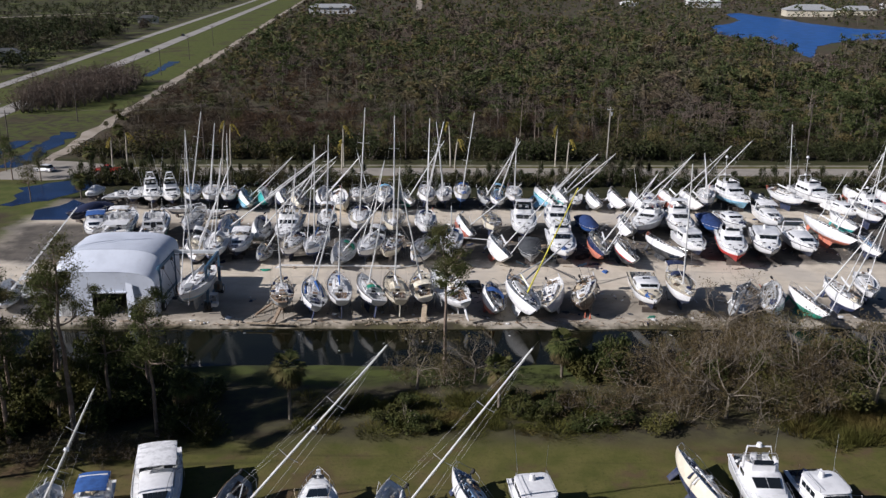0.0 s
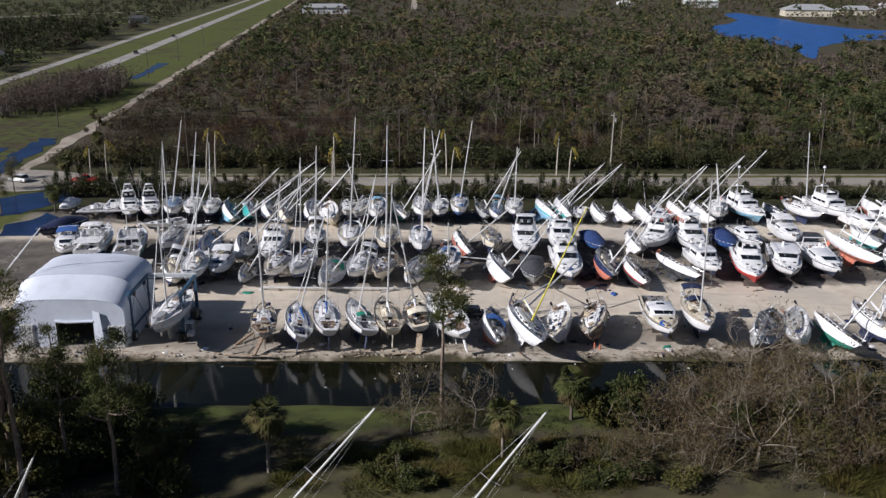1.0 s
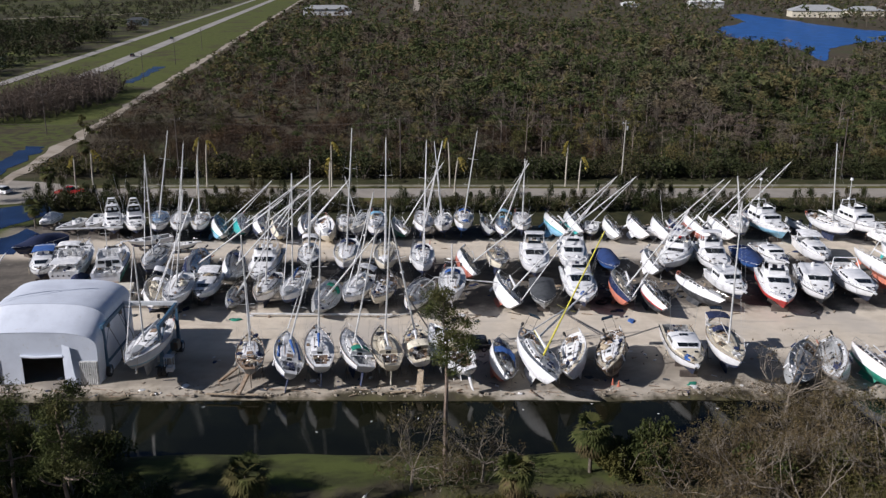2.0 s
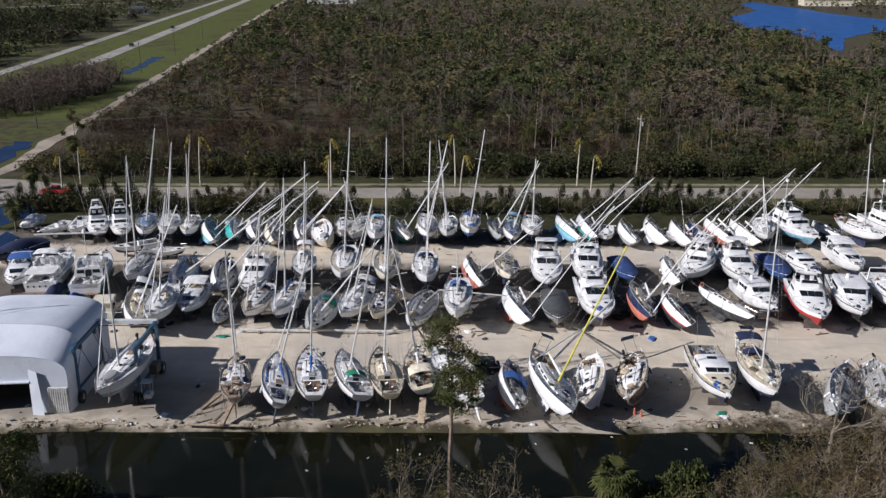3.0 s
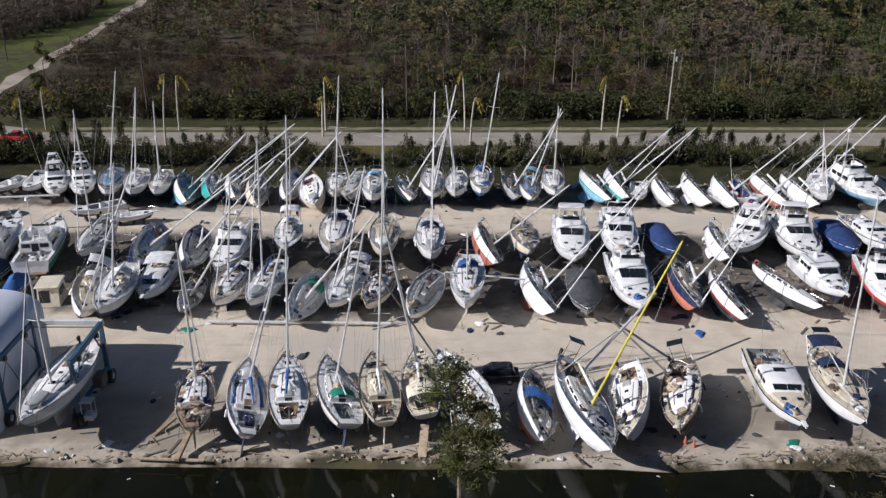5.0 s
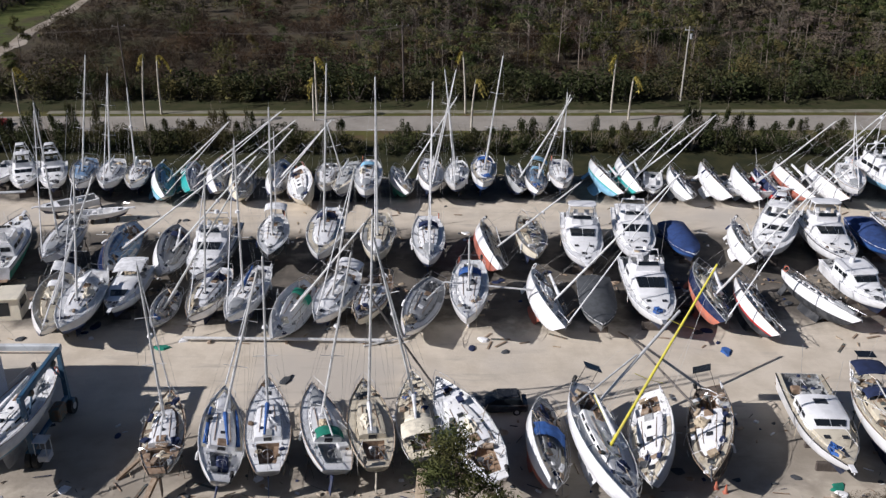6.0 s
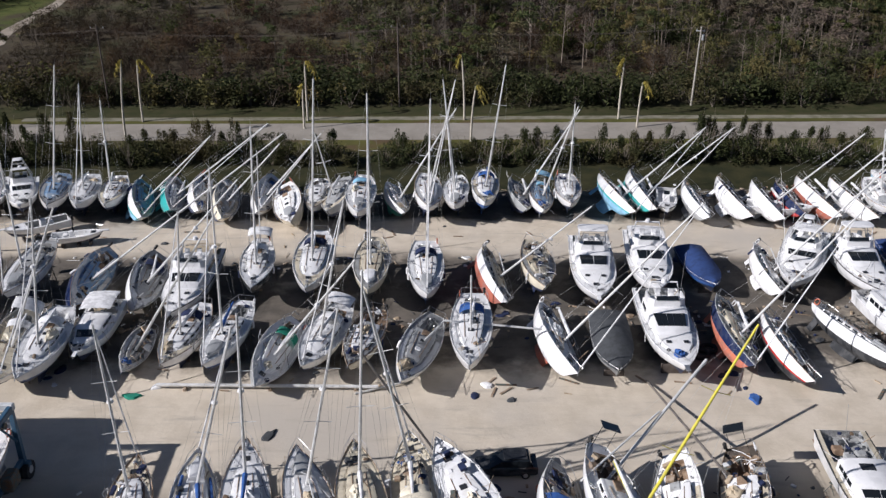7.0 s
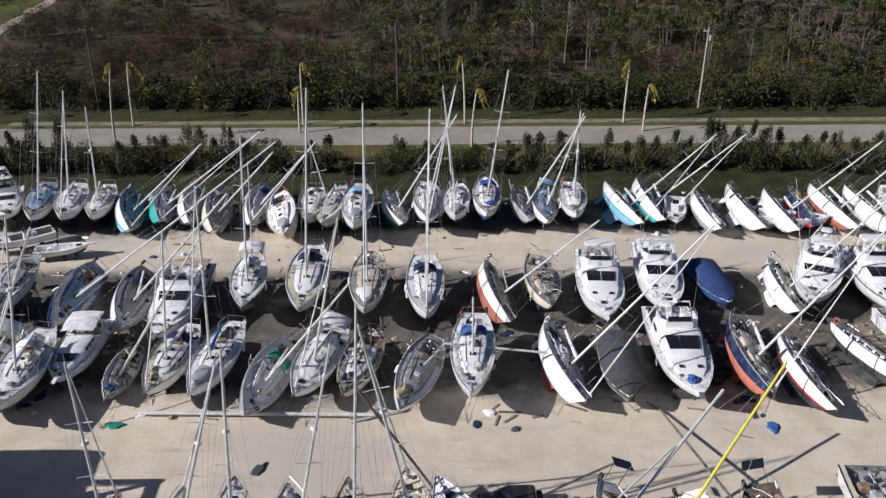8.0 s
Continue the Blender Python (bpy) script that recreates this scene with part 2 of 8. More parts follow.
def ground_material():
    m, nt, p = fresh("ground of sand, grass and litter")
    geo = nt.nodes.new("ShaderNodeNewGeometry")
    xyz = nt.nodes.new("ShaderNodeSeparateXYZ")
    nt.links.new(geo.outputs["Position"], xyz.inputs["Vector"])

    def math2(op, a, b):
        n = nt.nodes.new("ShaderNodeMath")
        n.operation = op
        for i, v in enumerate((a, b)):
            if isinstance(v, (int, float)):
                n.inputs[i].default_value = v
            else:
                nt.links.new(v, n.inputs[i])
        return n.outputs["Value"]

    x, y, z = xyz.outputs
    big, mid, fine = noisy(nt, 0.05, 4), noisy(nt, 0.35, 5), noisy(nt, 2.5, 5)
    wob = math2("ADD", math2("MULTIPLY", math2("SUBTRACT", big, 0.5), 7.0), math2("MULTIPLY", math2("SUBTRACT", mid, 0.5), 5.0))
    yw, xw = math2("ADD", y, wob), math2("ADD", x, wob)

    def band(v, a, b, soft):
        return math2("MULTIPLY", ramp(nt, v, a - soft, a + soft), math2("SUBTRACT", 1.0, ramp(nt, v, b - soft, b + soft)))

    sand = mixed(nt, ramp(nt, mid, 0.35, 0.7), (0.60, 0.53, 0.425), (0.50, 0.435, 0.34))
    sand = mixed(nt, ramp(nt, big, 0.46, 0.66), sand, (0.47, 0.425, 0.36))
    sand = mixed(nt, ramp(nt, noisy(nt, 0.6, 5, 0.6, (0.25, 1.2, 1.0)), 0.54, 0.76), sand, (0.41, 0.365, 0.30))
    sand = mixed(nt, ramp(nt, fine, 0.66, 0.95), sand, (0.38, 0.335, 0.27))
    grass = mixed(nt, ramp(nt, mid, 0.3, 0.7), (0.072, 0.076, 0.017), (0.116, 0.106, 0.031))
    grass = mixed(nt, ramp(nt, big, 0.5, 0.7), grass, (0.125, 0.085, 0.045))
    grass = mixed(nt, ramp(nt, noisy(nt, 0.13, 5, 0.65), 0.5, 0.66), grass, (0.098, 0.066, 0.036))
    grass = mixed(nt, ramp(nt, noisy(nt, 0.22, 3, 0.5, (0.12, 1.6, 1.0)), 0.56, 0.7), grass, (0.050, 0.046, 0.016))
    grass = mixed(nt, ramp(nt, fine, 0.5, 0.85), grass, (0.045, 0.05, 0.014))
    field = mixed(nt, ramp(nt, mid, 0.3, 0.7), (0.060, 0.078, 0.016), (0.098, 0.104, 0.028))
    field = mixed(nt, ramp(nt, big, 0.52, 0.7), field, (0.062, 0.05, 0.028))
    # darker grass behind the back row, with the hedge's shade put into it
    hedge_shade_grass = mixed(nt, ramp(nt, mid, 0.35, 0.65), (0.020, 0.023, 0.009), (0.040, 0.038, 0.015))
    litter = mixed(nt, ramp(nt, mid, 0.35, 0.7), (0.055, 0.043, 0.030), (0.085, 0.070, 0.042))
    litter = mixed(nt, ramp(nt, big, 0.45, 0.7), litter, (0.06, 0.065, 0.028))
    mud = mixed(nt, ramp(nt, mid, 0.35, 0.7), (0.05, 0.043, 0.028), (0.085, 0.08, 0.035))
    s = math2("ADD", x, math2("MULTIPLY", y, 0.08))
    sw = math2("ADD", s, wob)
    col = mixed(nt, band(sw, -150.0, -80.0, 2.0), litter, field)
    far_left = mixed(nt, ramp(nt, big, 0.40, 0.55), field, (0.04, 0.036, 0.02))
    col = mixed(nt, math2("SUBTRACT", 1.0, ramp(nt, sw, -158.0, -150.0)), col, far_left)
    wet = math2("MULTIPLY", math2("MULTIPLY", band(sw, -112.0, -80.5, 2.0), band(yw, 224.0, 300.0, 4.0)), ramp(nt, mid, 0.42, 0.6))
    col = mixed(nt, wet, col, (0.045, 0.038, 0.022))
    col = mixed(nt, band(yw, 186.0, 225.0, 1.5), col, grass)
    col = mixed(nt, band(yw, 184.0, 202.0, 2.0), col, hedge_shade_grass)
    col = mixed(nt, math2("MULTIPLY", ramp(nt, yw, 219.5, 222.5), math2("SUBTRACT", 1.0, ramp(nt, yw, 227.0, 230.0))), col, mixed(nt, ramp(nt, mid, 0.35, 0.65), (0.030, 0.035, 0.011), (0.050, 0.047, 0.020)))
    yard = math2("MULTIPLY", band(yw, 117.2, 187.0, 1.0), ramp(nt, xw, -80.0, -74.0))
    col = mixed(nt, math2("MULTIPLY", math2("SUBTRACT", 1.0, ramp(nt, yw, 196.0, 206.0)), math2("SUBTRACT", 1.0, ramp(nt, xw, -80.0, -74.0))), col, field)
    col = mixed(nt, math2("SUBTRACT", 1.0, ramp(nt, yw, 115.8, 117.4)), col, mud)
    col = mixed(nt, math2("SUBTRACT", 1.0, ramp(nt, yw, 82.0, 87.0)), col, grass)
    shore = mixed(nt, ramp(nt, noisy(nt, 0.3, 4, 0.6, (0.4, 1.0, 1.0)), 0.4, 0.6), (0.066, 0.080, 0.020), (0.036, 0.040, 0.014))
    col = mixed(nt, band(yw, 98.0, 105.5, 1.0), col, shore)
    col = mixed(nt, yard, col, sand)
    # dark earth under the boat rows, part of their shade mixed into its colour
    dirt_and_shade = mixed(nt, ramp(nt, mid, 0.35, 0.65), (0.120, 0.105, 0.088), (0.066, 0.060, 0.052))
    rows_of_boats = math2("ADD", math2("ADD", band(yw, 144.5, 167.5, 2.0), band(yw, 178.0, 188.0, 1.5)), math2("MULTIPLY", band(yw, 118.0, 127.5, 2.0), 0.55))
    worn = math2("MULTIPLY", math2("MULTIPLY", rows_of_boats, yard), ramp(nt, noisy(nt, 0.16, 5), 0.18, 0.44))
    col = mixed(nt, math2("MULTIPLY", worn, 0.95), col, dirt_and_shade)
    nt.links.new(col, p.inputs["Base Color"])
    p.inputs["Roughness"].default_value = 0.95
    p.inputs["Specular IOR Level"].default_value = 0.2
    b = node(nt, "ShaderNodeBump", Strength=0.35, Distance=0.1)
    nt.links.new(fine, b.inputs["Height"])
    nt.links.new(b.outputs["Normal"], p.inputs["Normal"])
    return m


def water_material(name, c, rough=0.03, ripple=0.04, rscale=3.0):
    m, nt, p = fresh(name)
    col = mixed(nt, ramp(nt, noisy(nt, 0.12, 3), 0.4, 0.65), c, tuple(v * 1.6 for v in c))
    nt.links.new(col, p.inputs["Base Color"])
    p.inputs["Roughness"].default_value = rough
    p.inputs["IOR"].default_value = 1.33
    p.inputs["Specular IOR Level"].default_value = 0.36
    b = node(nt, "ShaderNodeBump", Strength=ripple, Distance=0.1)
    nt.links.new(noisy(nt, rscale, 3), b.inputs["Height"])
    nt.links.new(b.outputs["Normal"], p.inputs["Normal"])
    return m


CANAL = water_material("dark canal water", (0.005, 0.0055, 0.0025), 0.04, 0.05, 3.0)
# the sky's reflected blue is put into the base colour of these two
BLUE_WATER = water_material("open water", (0.016, 0.075, 0.26), 0.3, 0.25, 0.6)
FLOOD = water_material("flood water", (0.010, 0.022, 0.062), 0.2, 0.15, 1.0)


# mesh building
class Shape:
    """Collects vertices, faces and material numbers for one mesh."""

    def __init__(self):
        self.v, self.f, self.m = [], [], []

    def add(self, verts, faces, m=0):
        n = len(self.v)
        self.v += [tuple(p) for p in verts]
        self.f += [tuple(i + n for i in f) for f in faces]
        self.m += [m] * len(faces)

    def box(self, c, s, m=0, rz=0.0, taper=1.0, bevel=0.0):
        """A block with its top narrowed by taper and its upright edges and top rim cut by bevel."""
        hx, hy, hz = s[0] / 2, s[1] / 2, s[2] / 2
        b = min(bevel, hx * 0.8, hy * 0.8, hz * 1.2)
        ca, sa = math.cos(rz), math.sin(rz)
        rings = [(-hz, 1.0, 0.0), (hz, taper, 0.0)] if b <= 0 else [(-hz, 1.0, 0.0), (hz - b, taper, 0.0), (hz, taper, b)]
        verts = []
        for z, k, inset in rings:
            x, y = hx * k - inset, hy * k - inset
            loop = [(-x, -y), (x, -y), (x, y), (-x, y)] if b <= 0 else [(-x + b, -y), (x - b, -y), (x, -y + b), (x, y - b), (x - b, y), (-x + b, y), (-x, y - b), (-x, -y + b)]
            verts += [(c[0] + p * ca - q * sa, c[1] + p * sa + q * ca, c[2] + z) for p, q in loop]
        n = len(verts) // len(rings)
        faces = [tuple(range(n - 1, -1, -1)), tuple(range(len(verts) - n, len(verts)))]
        for r in range(len(rings) - 1):
            faces += [(r * n + i, r * n + (i + 1) % n, (r + 1) * n + (i + 1) % n, (r + 1) * n + i) for i in range(n)]
        self.add(verts, faces, m)

    def slab(self, c, s, r=0.4, m=0, crown=0.05):
        """A moulded roof: rounded corners in plan, a soft rim and a slight crown."""
        hx, hy = s[0] / 2, s[1] / 2
        r = min(r, hx * 0.8, hy * 0.8)
        plan = []
        for qx, qy, a0 in ((1, -1, -1.571), (1, 1, 0.0), (-1, 1, 1.571), (-1, -1, 3.142)):
            plan += [(qx * (hx - r) + r * math.cos(a0 + 0.524 * i), qy * (hy - r) + r * math.sin(a0 + 0.524 * i)) for i in range(4)]
        rows = []
        for k, z in ((0.97, -0.5), (1.0, -0.1), (0.985, 0.35), (0.93, 0.5)):
            rows.append([(c[0] + x * k, c[1] + y * k, c[2] + s[2] * z) for x, y in plan])
        rows.append([(c[0] + x * 0.45, c[1] + y * 0.45, c[2] + s[2] * 0.5 + crown) for x, y in plan])
        self.loft(rows, m)

    def loft(self, rings, m=0, close=True, caps=True):
        n = len(rings[0])
        verts = [p for r in rings for p in r]
        faces = []
        for r in range(len(rings) - 1):
            for i in range(n if close else n - 1):
                j = (i + 1) % n
                faces.append((r * n + i, r * n + j, (r + 1) * n + j, (r + 1) * n + i))
        if caps:
            faces += [tuple(range(n - 1, -1, -1)), tuple(range(len(verts) - n, len(verts)))]
        self.add(verts, faces, m)

    def tube(self, pts, r, n=6, m=0, r1=None, caps=True):
        pts = [Vector(p) for p in pts]
        r1 = r if r1 is None else r1
        rings = []
        for i, p in enumerate(pts):
            d = (pts[min(i + 1, len(pts) - 1)] - pts[max(i - 1, 0)]).normalized()
            a = d.orthogonal().normalized() if abs(d.z) > 0.9 else d.cross(Vector((0, 0, 1))).normalized()
            b = d.cross(a)
            k = r + (r1 - r) * i / max(1, len(pts) - 1)
            rings.append([p + (a * math.cos(t) + b * math.sin(t)) * k for t in (2 * math.pi * j / n for j in range(n))])
        self.loft(rings, m, True, caps)

    def mesh(self, name, mats, smooth=False):
        me = bpy.data.meshes.new(name)
        me.from_pydata(self.v, [], self.f)
        for q in mats if isinstance(mats, (list, tuple)) else [mats]:
            me.materials.append(q)
        if any(self.m):
            me.polygons.foreach_set("material_index", self.m)
        if smooth:
            me.polygons.foreach_set("use_smooth", [True] * len(self.f))
            me.set_sharp_from_angle(angle=radians(38))
        return me


def part(name, shape, mats, parent=None, label="", smooth=False):
    """Links a Shape, or a mesh made before, as one mesh object under a thing or a part."""
    me = shape.mesh(name, mats, smooth) if isinstance(shape, Shape) else shape
    ob = new(name, me)
    if parent:
        ob.parent = parent
    if label:
        tagged(ob, label)
    return ob


def empty(name, m, label="", category="", group="", kind=""):
    ob = new(name)
    ob.empty_display_size = 0.3
    ob.matrix_world = m
    ob.matrix_basis = m
    return tagged(ob, label, category, group, kind)


def triangles(name, tris, mats, index=None):
    """One mesh from an array of triangles (n, 3, 3), with a material number for each."""
    n = len(tris)
    me = bpy.data.meshes.new(name)
    me.vertices.add(n * 3)
    me.vertices.foreach_set("co", np.ascontiguousarray(tris, dtype=np.float32).ravel())
    me.loops.add(n * 3)
    me.loops.foreach_set("vertex_index", np.arange(n * 3, dtype=np.int32))
    me.polygons.add(n)
    me.polygons.foreach_set("loop_start", np.arange(0, n * 3, 3, dtype=np.int32))
    for q in mats:
        me.materials.append(q)
    if index is not None:
        me.polygons.foreach_set("material_index", np.ascontiguousarray(index, dtype=np.int32))
    me.update(calc_edges=True)
    return me


# ---------------------------------------------------------------- ground, water, roads
def smooth01(a, b, v):
    t = min(1.0, max(0.0, (v - a) / (b - a)))
    return t * t * (3 - 2 * t)


def ground_height(x, y):
    wob = 1.1 * noise.noise(Vector((x * 0.11, 3.0, y * 0.03))) + 0.5 * noise.noise(Vector((x * 0.5, 9.0, 0)))
    canal = smooth01(102.5 + wob, 107.5 + wob, y) * (1 - smooth01(114.6 + wob * 0.7, 117.4 + wob * 0.7, y))
    z = -1.7 * canal
    if 30 < y < 226 and abs(x) < 120:
        z += 0.07 * noise.noise(Vector((x * 0.25, y * 0.25, 1.0)))
        if 116.5 < y < 121:
            z += 0.22 * max(0.0, noise.noise(Vector((x * 0.45, y * 0.5, 7.0)))) + 0.05
    return z


def steps(*spans):
    out = []
    for a, b, d in spans:
        out += list(np.arange(a, b, d))
    return out + [spans[-1][1]]


def ground():
    xs = steps((-2600, -600, 400), (-600, -120, 40), (-120, 120, 2.0), (120, 600, 40), (600, 2600, 400))
    ys = steps((-600, 0, 200), (0, 60, 10), (60, 100, 2.0), (100, 122, 0.7), (122, 230, 2.5), (230, 700, 40), (700, 4200, 350))
    g = Shape()
    n = len(xs)
    verts = [(x, y, ground_height(x, y)) for y in ys for x in xs]
    faces = [(j * n + i, j * n + i + 1, (j + 1) * n + i + 1, (j + 1) * n + i) for j in range(len(ys) - 1) for i in range(n - 1)]
    g.add(verts, faces)
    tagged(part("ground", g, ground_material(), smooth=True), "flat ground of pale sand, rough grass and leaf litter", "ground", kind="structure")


def sheet(name, rim, z, material, label, category, thick=0.0, rough_edge=0.0, step=3.0):
    """A level surface inside a rim of corners, its edge frayed a little; with a thickness it has a real edge."""
    pts = []
    for (x0, y0), (x1, y1) in zip(rim, rim[1:] + rim[:1]):
        k = max(1, int(math.hypot(x1 - x0, y1 - y0) / step))
        for i in range(k):
            x, y = x0 + (x1 - x0) * i / k, y0 + (y1 - y0) * i / k
            if rough_edge:
                x += rough_edge * noise.noise(Vector((x * 0.23, y * 0.23, 4.0)))
                y += rough_edge * noise.noise(Vector((x * 0.23, y * 0.23, 8.0)))
            pts.append((x, y))
    bm = bmesh.new()
    top = [bm.verts.new((x, y, z)) for x, y in pts]
    face = bm.faces.new(top)
    if face.normal.z < 0:
        face.normal_flip()
    bmesh.ops.triangulate(bm, faces=[face])
    if thick:
        low = [bm.verts.new((x, y, z - thick)) for x, y in pts]
        for i in range(len(pts)):
            j = (i + 1) % len(pts)
            bm.faces.new((low[i], low[j], top[j], top[i]))
    bmesh.ops.recalc_face_normals(bm, faces=bm.faces)
    me = bpy.data.meshes.new(name)
    bm.to_mesh(me)
    me.materials.append(material)
    return tagged(new(name, me), label, category, kind="structure")


def along(s0, s1, y0, y1):
    """Corners of a strip that runs with the highway, which drifts to the left by 8 cm a metre."""
    return [(s0 - 0.08 * y0, y0), (s1 - 0.08 * y0, y0), (s1 - 0.08 * y1, y1), (s0 - 0.08 * y1, y1)]


RIVER = [(200, 695), (202, 650), (208, 615), (212, 571), (200, 514), (199, 498), (230, 571), (266, 616), (298, 632), (620, 600), (700, 660), (338, 719), (323, 752), (316, 804), (319, 864), (313, 923), (312, 985), (290, 960), (268, 844), (241, 793), (219, 762)]


def water_and_roads():
    sheet("water_canal", [(-700, 100.5), (700, 100.5), (700, 118.2), (-700, 118.2)], -0.5, CANAL, "still dark green canal water with drowned banks", "canal")
    sheet("water_river", RIVER, 0.12, BLUE_WATER, "open blue river behind the woods", "river", rough_edge=3, step=12)
    sheet("road", [(-88, 209.2), (240, 209.6), (240, 217.6), (-88, 217.6)], 0.06, ROADTOP, "pale worn two-lane asphalt road", "road", 0.2, 0.35, 4)
    sheet("road_junction", [(-104, 205), (-88, 203.5), (-78, 206.5), (-78, 220), (-88, 224), (-98, 226)], 0.052, ROADTOP, "pale asphalt mouth of the side road", "road", 0.2, 0.5, 3)
    sheet("pavement", [(-70, 219.3), (240, 219.9), (240, 221.6), (-70, 221.0)], 0.08, PAVING, "narrow pale concrete pavement beside the road", "pavement", 0.15, 0.15, 4)
    sheet("road_track", along(-80.0, -76.5, 222, 1500), 0.06, SHELLROCK, "pale shell-rock track along the wood", "track", 0.15, 2.2, 6)
    sheet("road_highway_near", along(-122.2, -114.6, -300, 2300), 0.1, HIGHWAY, "pale concrete carriageway of the highway", "highway", 0.2)
    sheet("road_highway_far", along(-147, -141.5, -300, 2300), 0.1, HIGHWAY, "pale concrete carriageway of the highway", "highway", 0.2)
    sheet("road_lane_far", [(-24, 1040), (-18, 1040), (-22, 1500), (-32, 1500)], 0.1, SHELLROCK, "pale sandy lane far behind the woods", "lane")
    sheet("road_lane_west", [(-420, 820), (-260, 1010), (-262, 1018), (-424, 830)], 0.1, SHELLROCK, "pale sandy lane between far fields", "lane")
    sheet("water_ditch", along(-87.5, -81.8, 217, 266), 0.05, FLOOD, "blue flood water standing in the roadside ditch", "ditch", rough_edge=2.5, step=3)
    sheet("water_ditch_grass", along(-95.5, -91.5, 228, 252), 0.05, FLOOD, "blue flood water in a grassy hollow", "ditch", rough_edge=2.5, step=2.5)
    sheet("water_ditch_far", along(-95.5, -91.5, 405, 470), 0.05, FLOOD, "flood water standing beside the highway", "ditch", rough_edge=3, step=4)
    sheet("water_flood", [(-88.0, 180.8), (-90.8, 197.0), (-81.5, 204.5), (-76.0, 204.0), (-74.5, 196.0), (-78.5, 187.8), (-84.5, 181.0)], 0.05, FLOOD, "flood water standing on the grass", "flood", rough_edge=3, step=2.5)
    sheet("water_flood_near", [(-77.5, 169.5), (-79.5, 178.5), (-74.5, 185.5), (-70.5, 183.0), (-70.8, 170.0)], 0.05, FLOOD, "flood water standing on the grass", "flood", rough_edge=3, step=2.5)


ground()
water_and_roads()


# ---------------------------------------------------------------- woods
rng = np.random.default_rng(7)


def leaf_tris(centers, sizes, r=None, droop=0.0, slim=1.0):
    """One slim triangle for each leaf, turned at random."""
    r = r or rng
    n = len(centers)
    d = r.normal(size=(n, 3))
    d[:, 2] -= droop
    d /= np.linalg.norm(d, axis=1)[:, None] + 1e-9
    e = np.cross(d, r.normal(size=(n, 3)))
    e /= np.linalg.norm(e, axis=1)[:, None] + 1e-9
    s = np.asarray(sizes).reshape(-1, 1)
    w, l = 0.38 * slim, 1 / slim ** 0.6
    return np.stack([centers - d * s * 0.6 * l + e * s * w, centers - d * s * 0.6 * l - e * s * w, centers + d * s * 0.75 * l], axis=1)


def stick(p, q, r0, r1, n=3):
    """A tapered n-sided limb as triangles."""
    p, q = np.asarray(p, float), np.asarray(q, float)
    d = q - p
    d /= np.linalg.norm(d) + 1e-9
    a = np.cross(d, [0.31, 0.77, 0.55])
    a /= np.linalg.norm(a) + 1e-9
    b = np.cross(d, a)
    t = np.arange(n) * 2 * np.pi / n
    ring = np.cos(t)[:, None] * a + np.sin(t)[:, None] * b
    lo, hi = p + ring * r0, q + ring * r1
    nx = np.roll(np.arange(n), -1)
    return np.concatenate([np.stack([lo, lo[nx], hi[nx]], 1), np.stack([lo, hi[nx], hi], 1)])


def ball_points(n, r=None):
    r = r or rng
    v = r.normal(size=(n, 3))
    v /= np.linalg.norm(v, axis=1)[:, None]
    return v * (r.random(n) ** 0.45)[:, None]


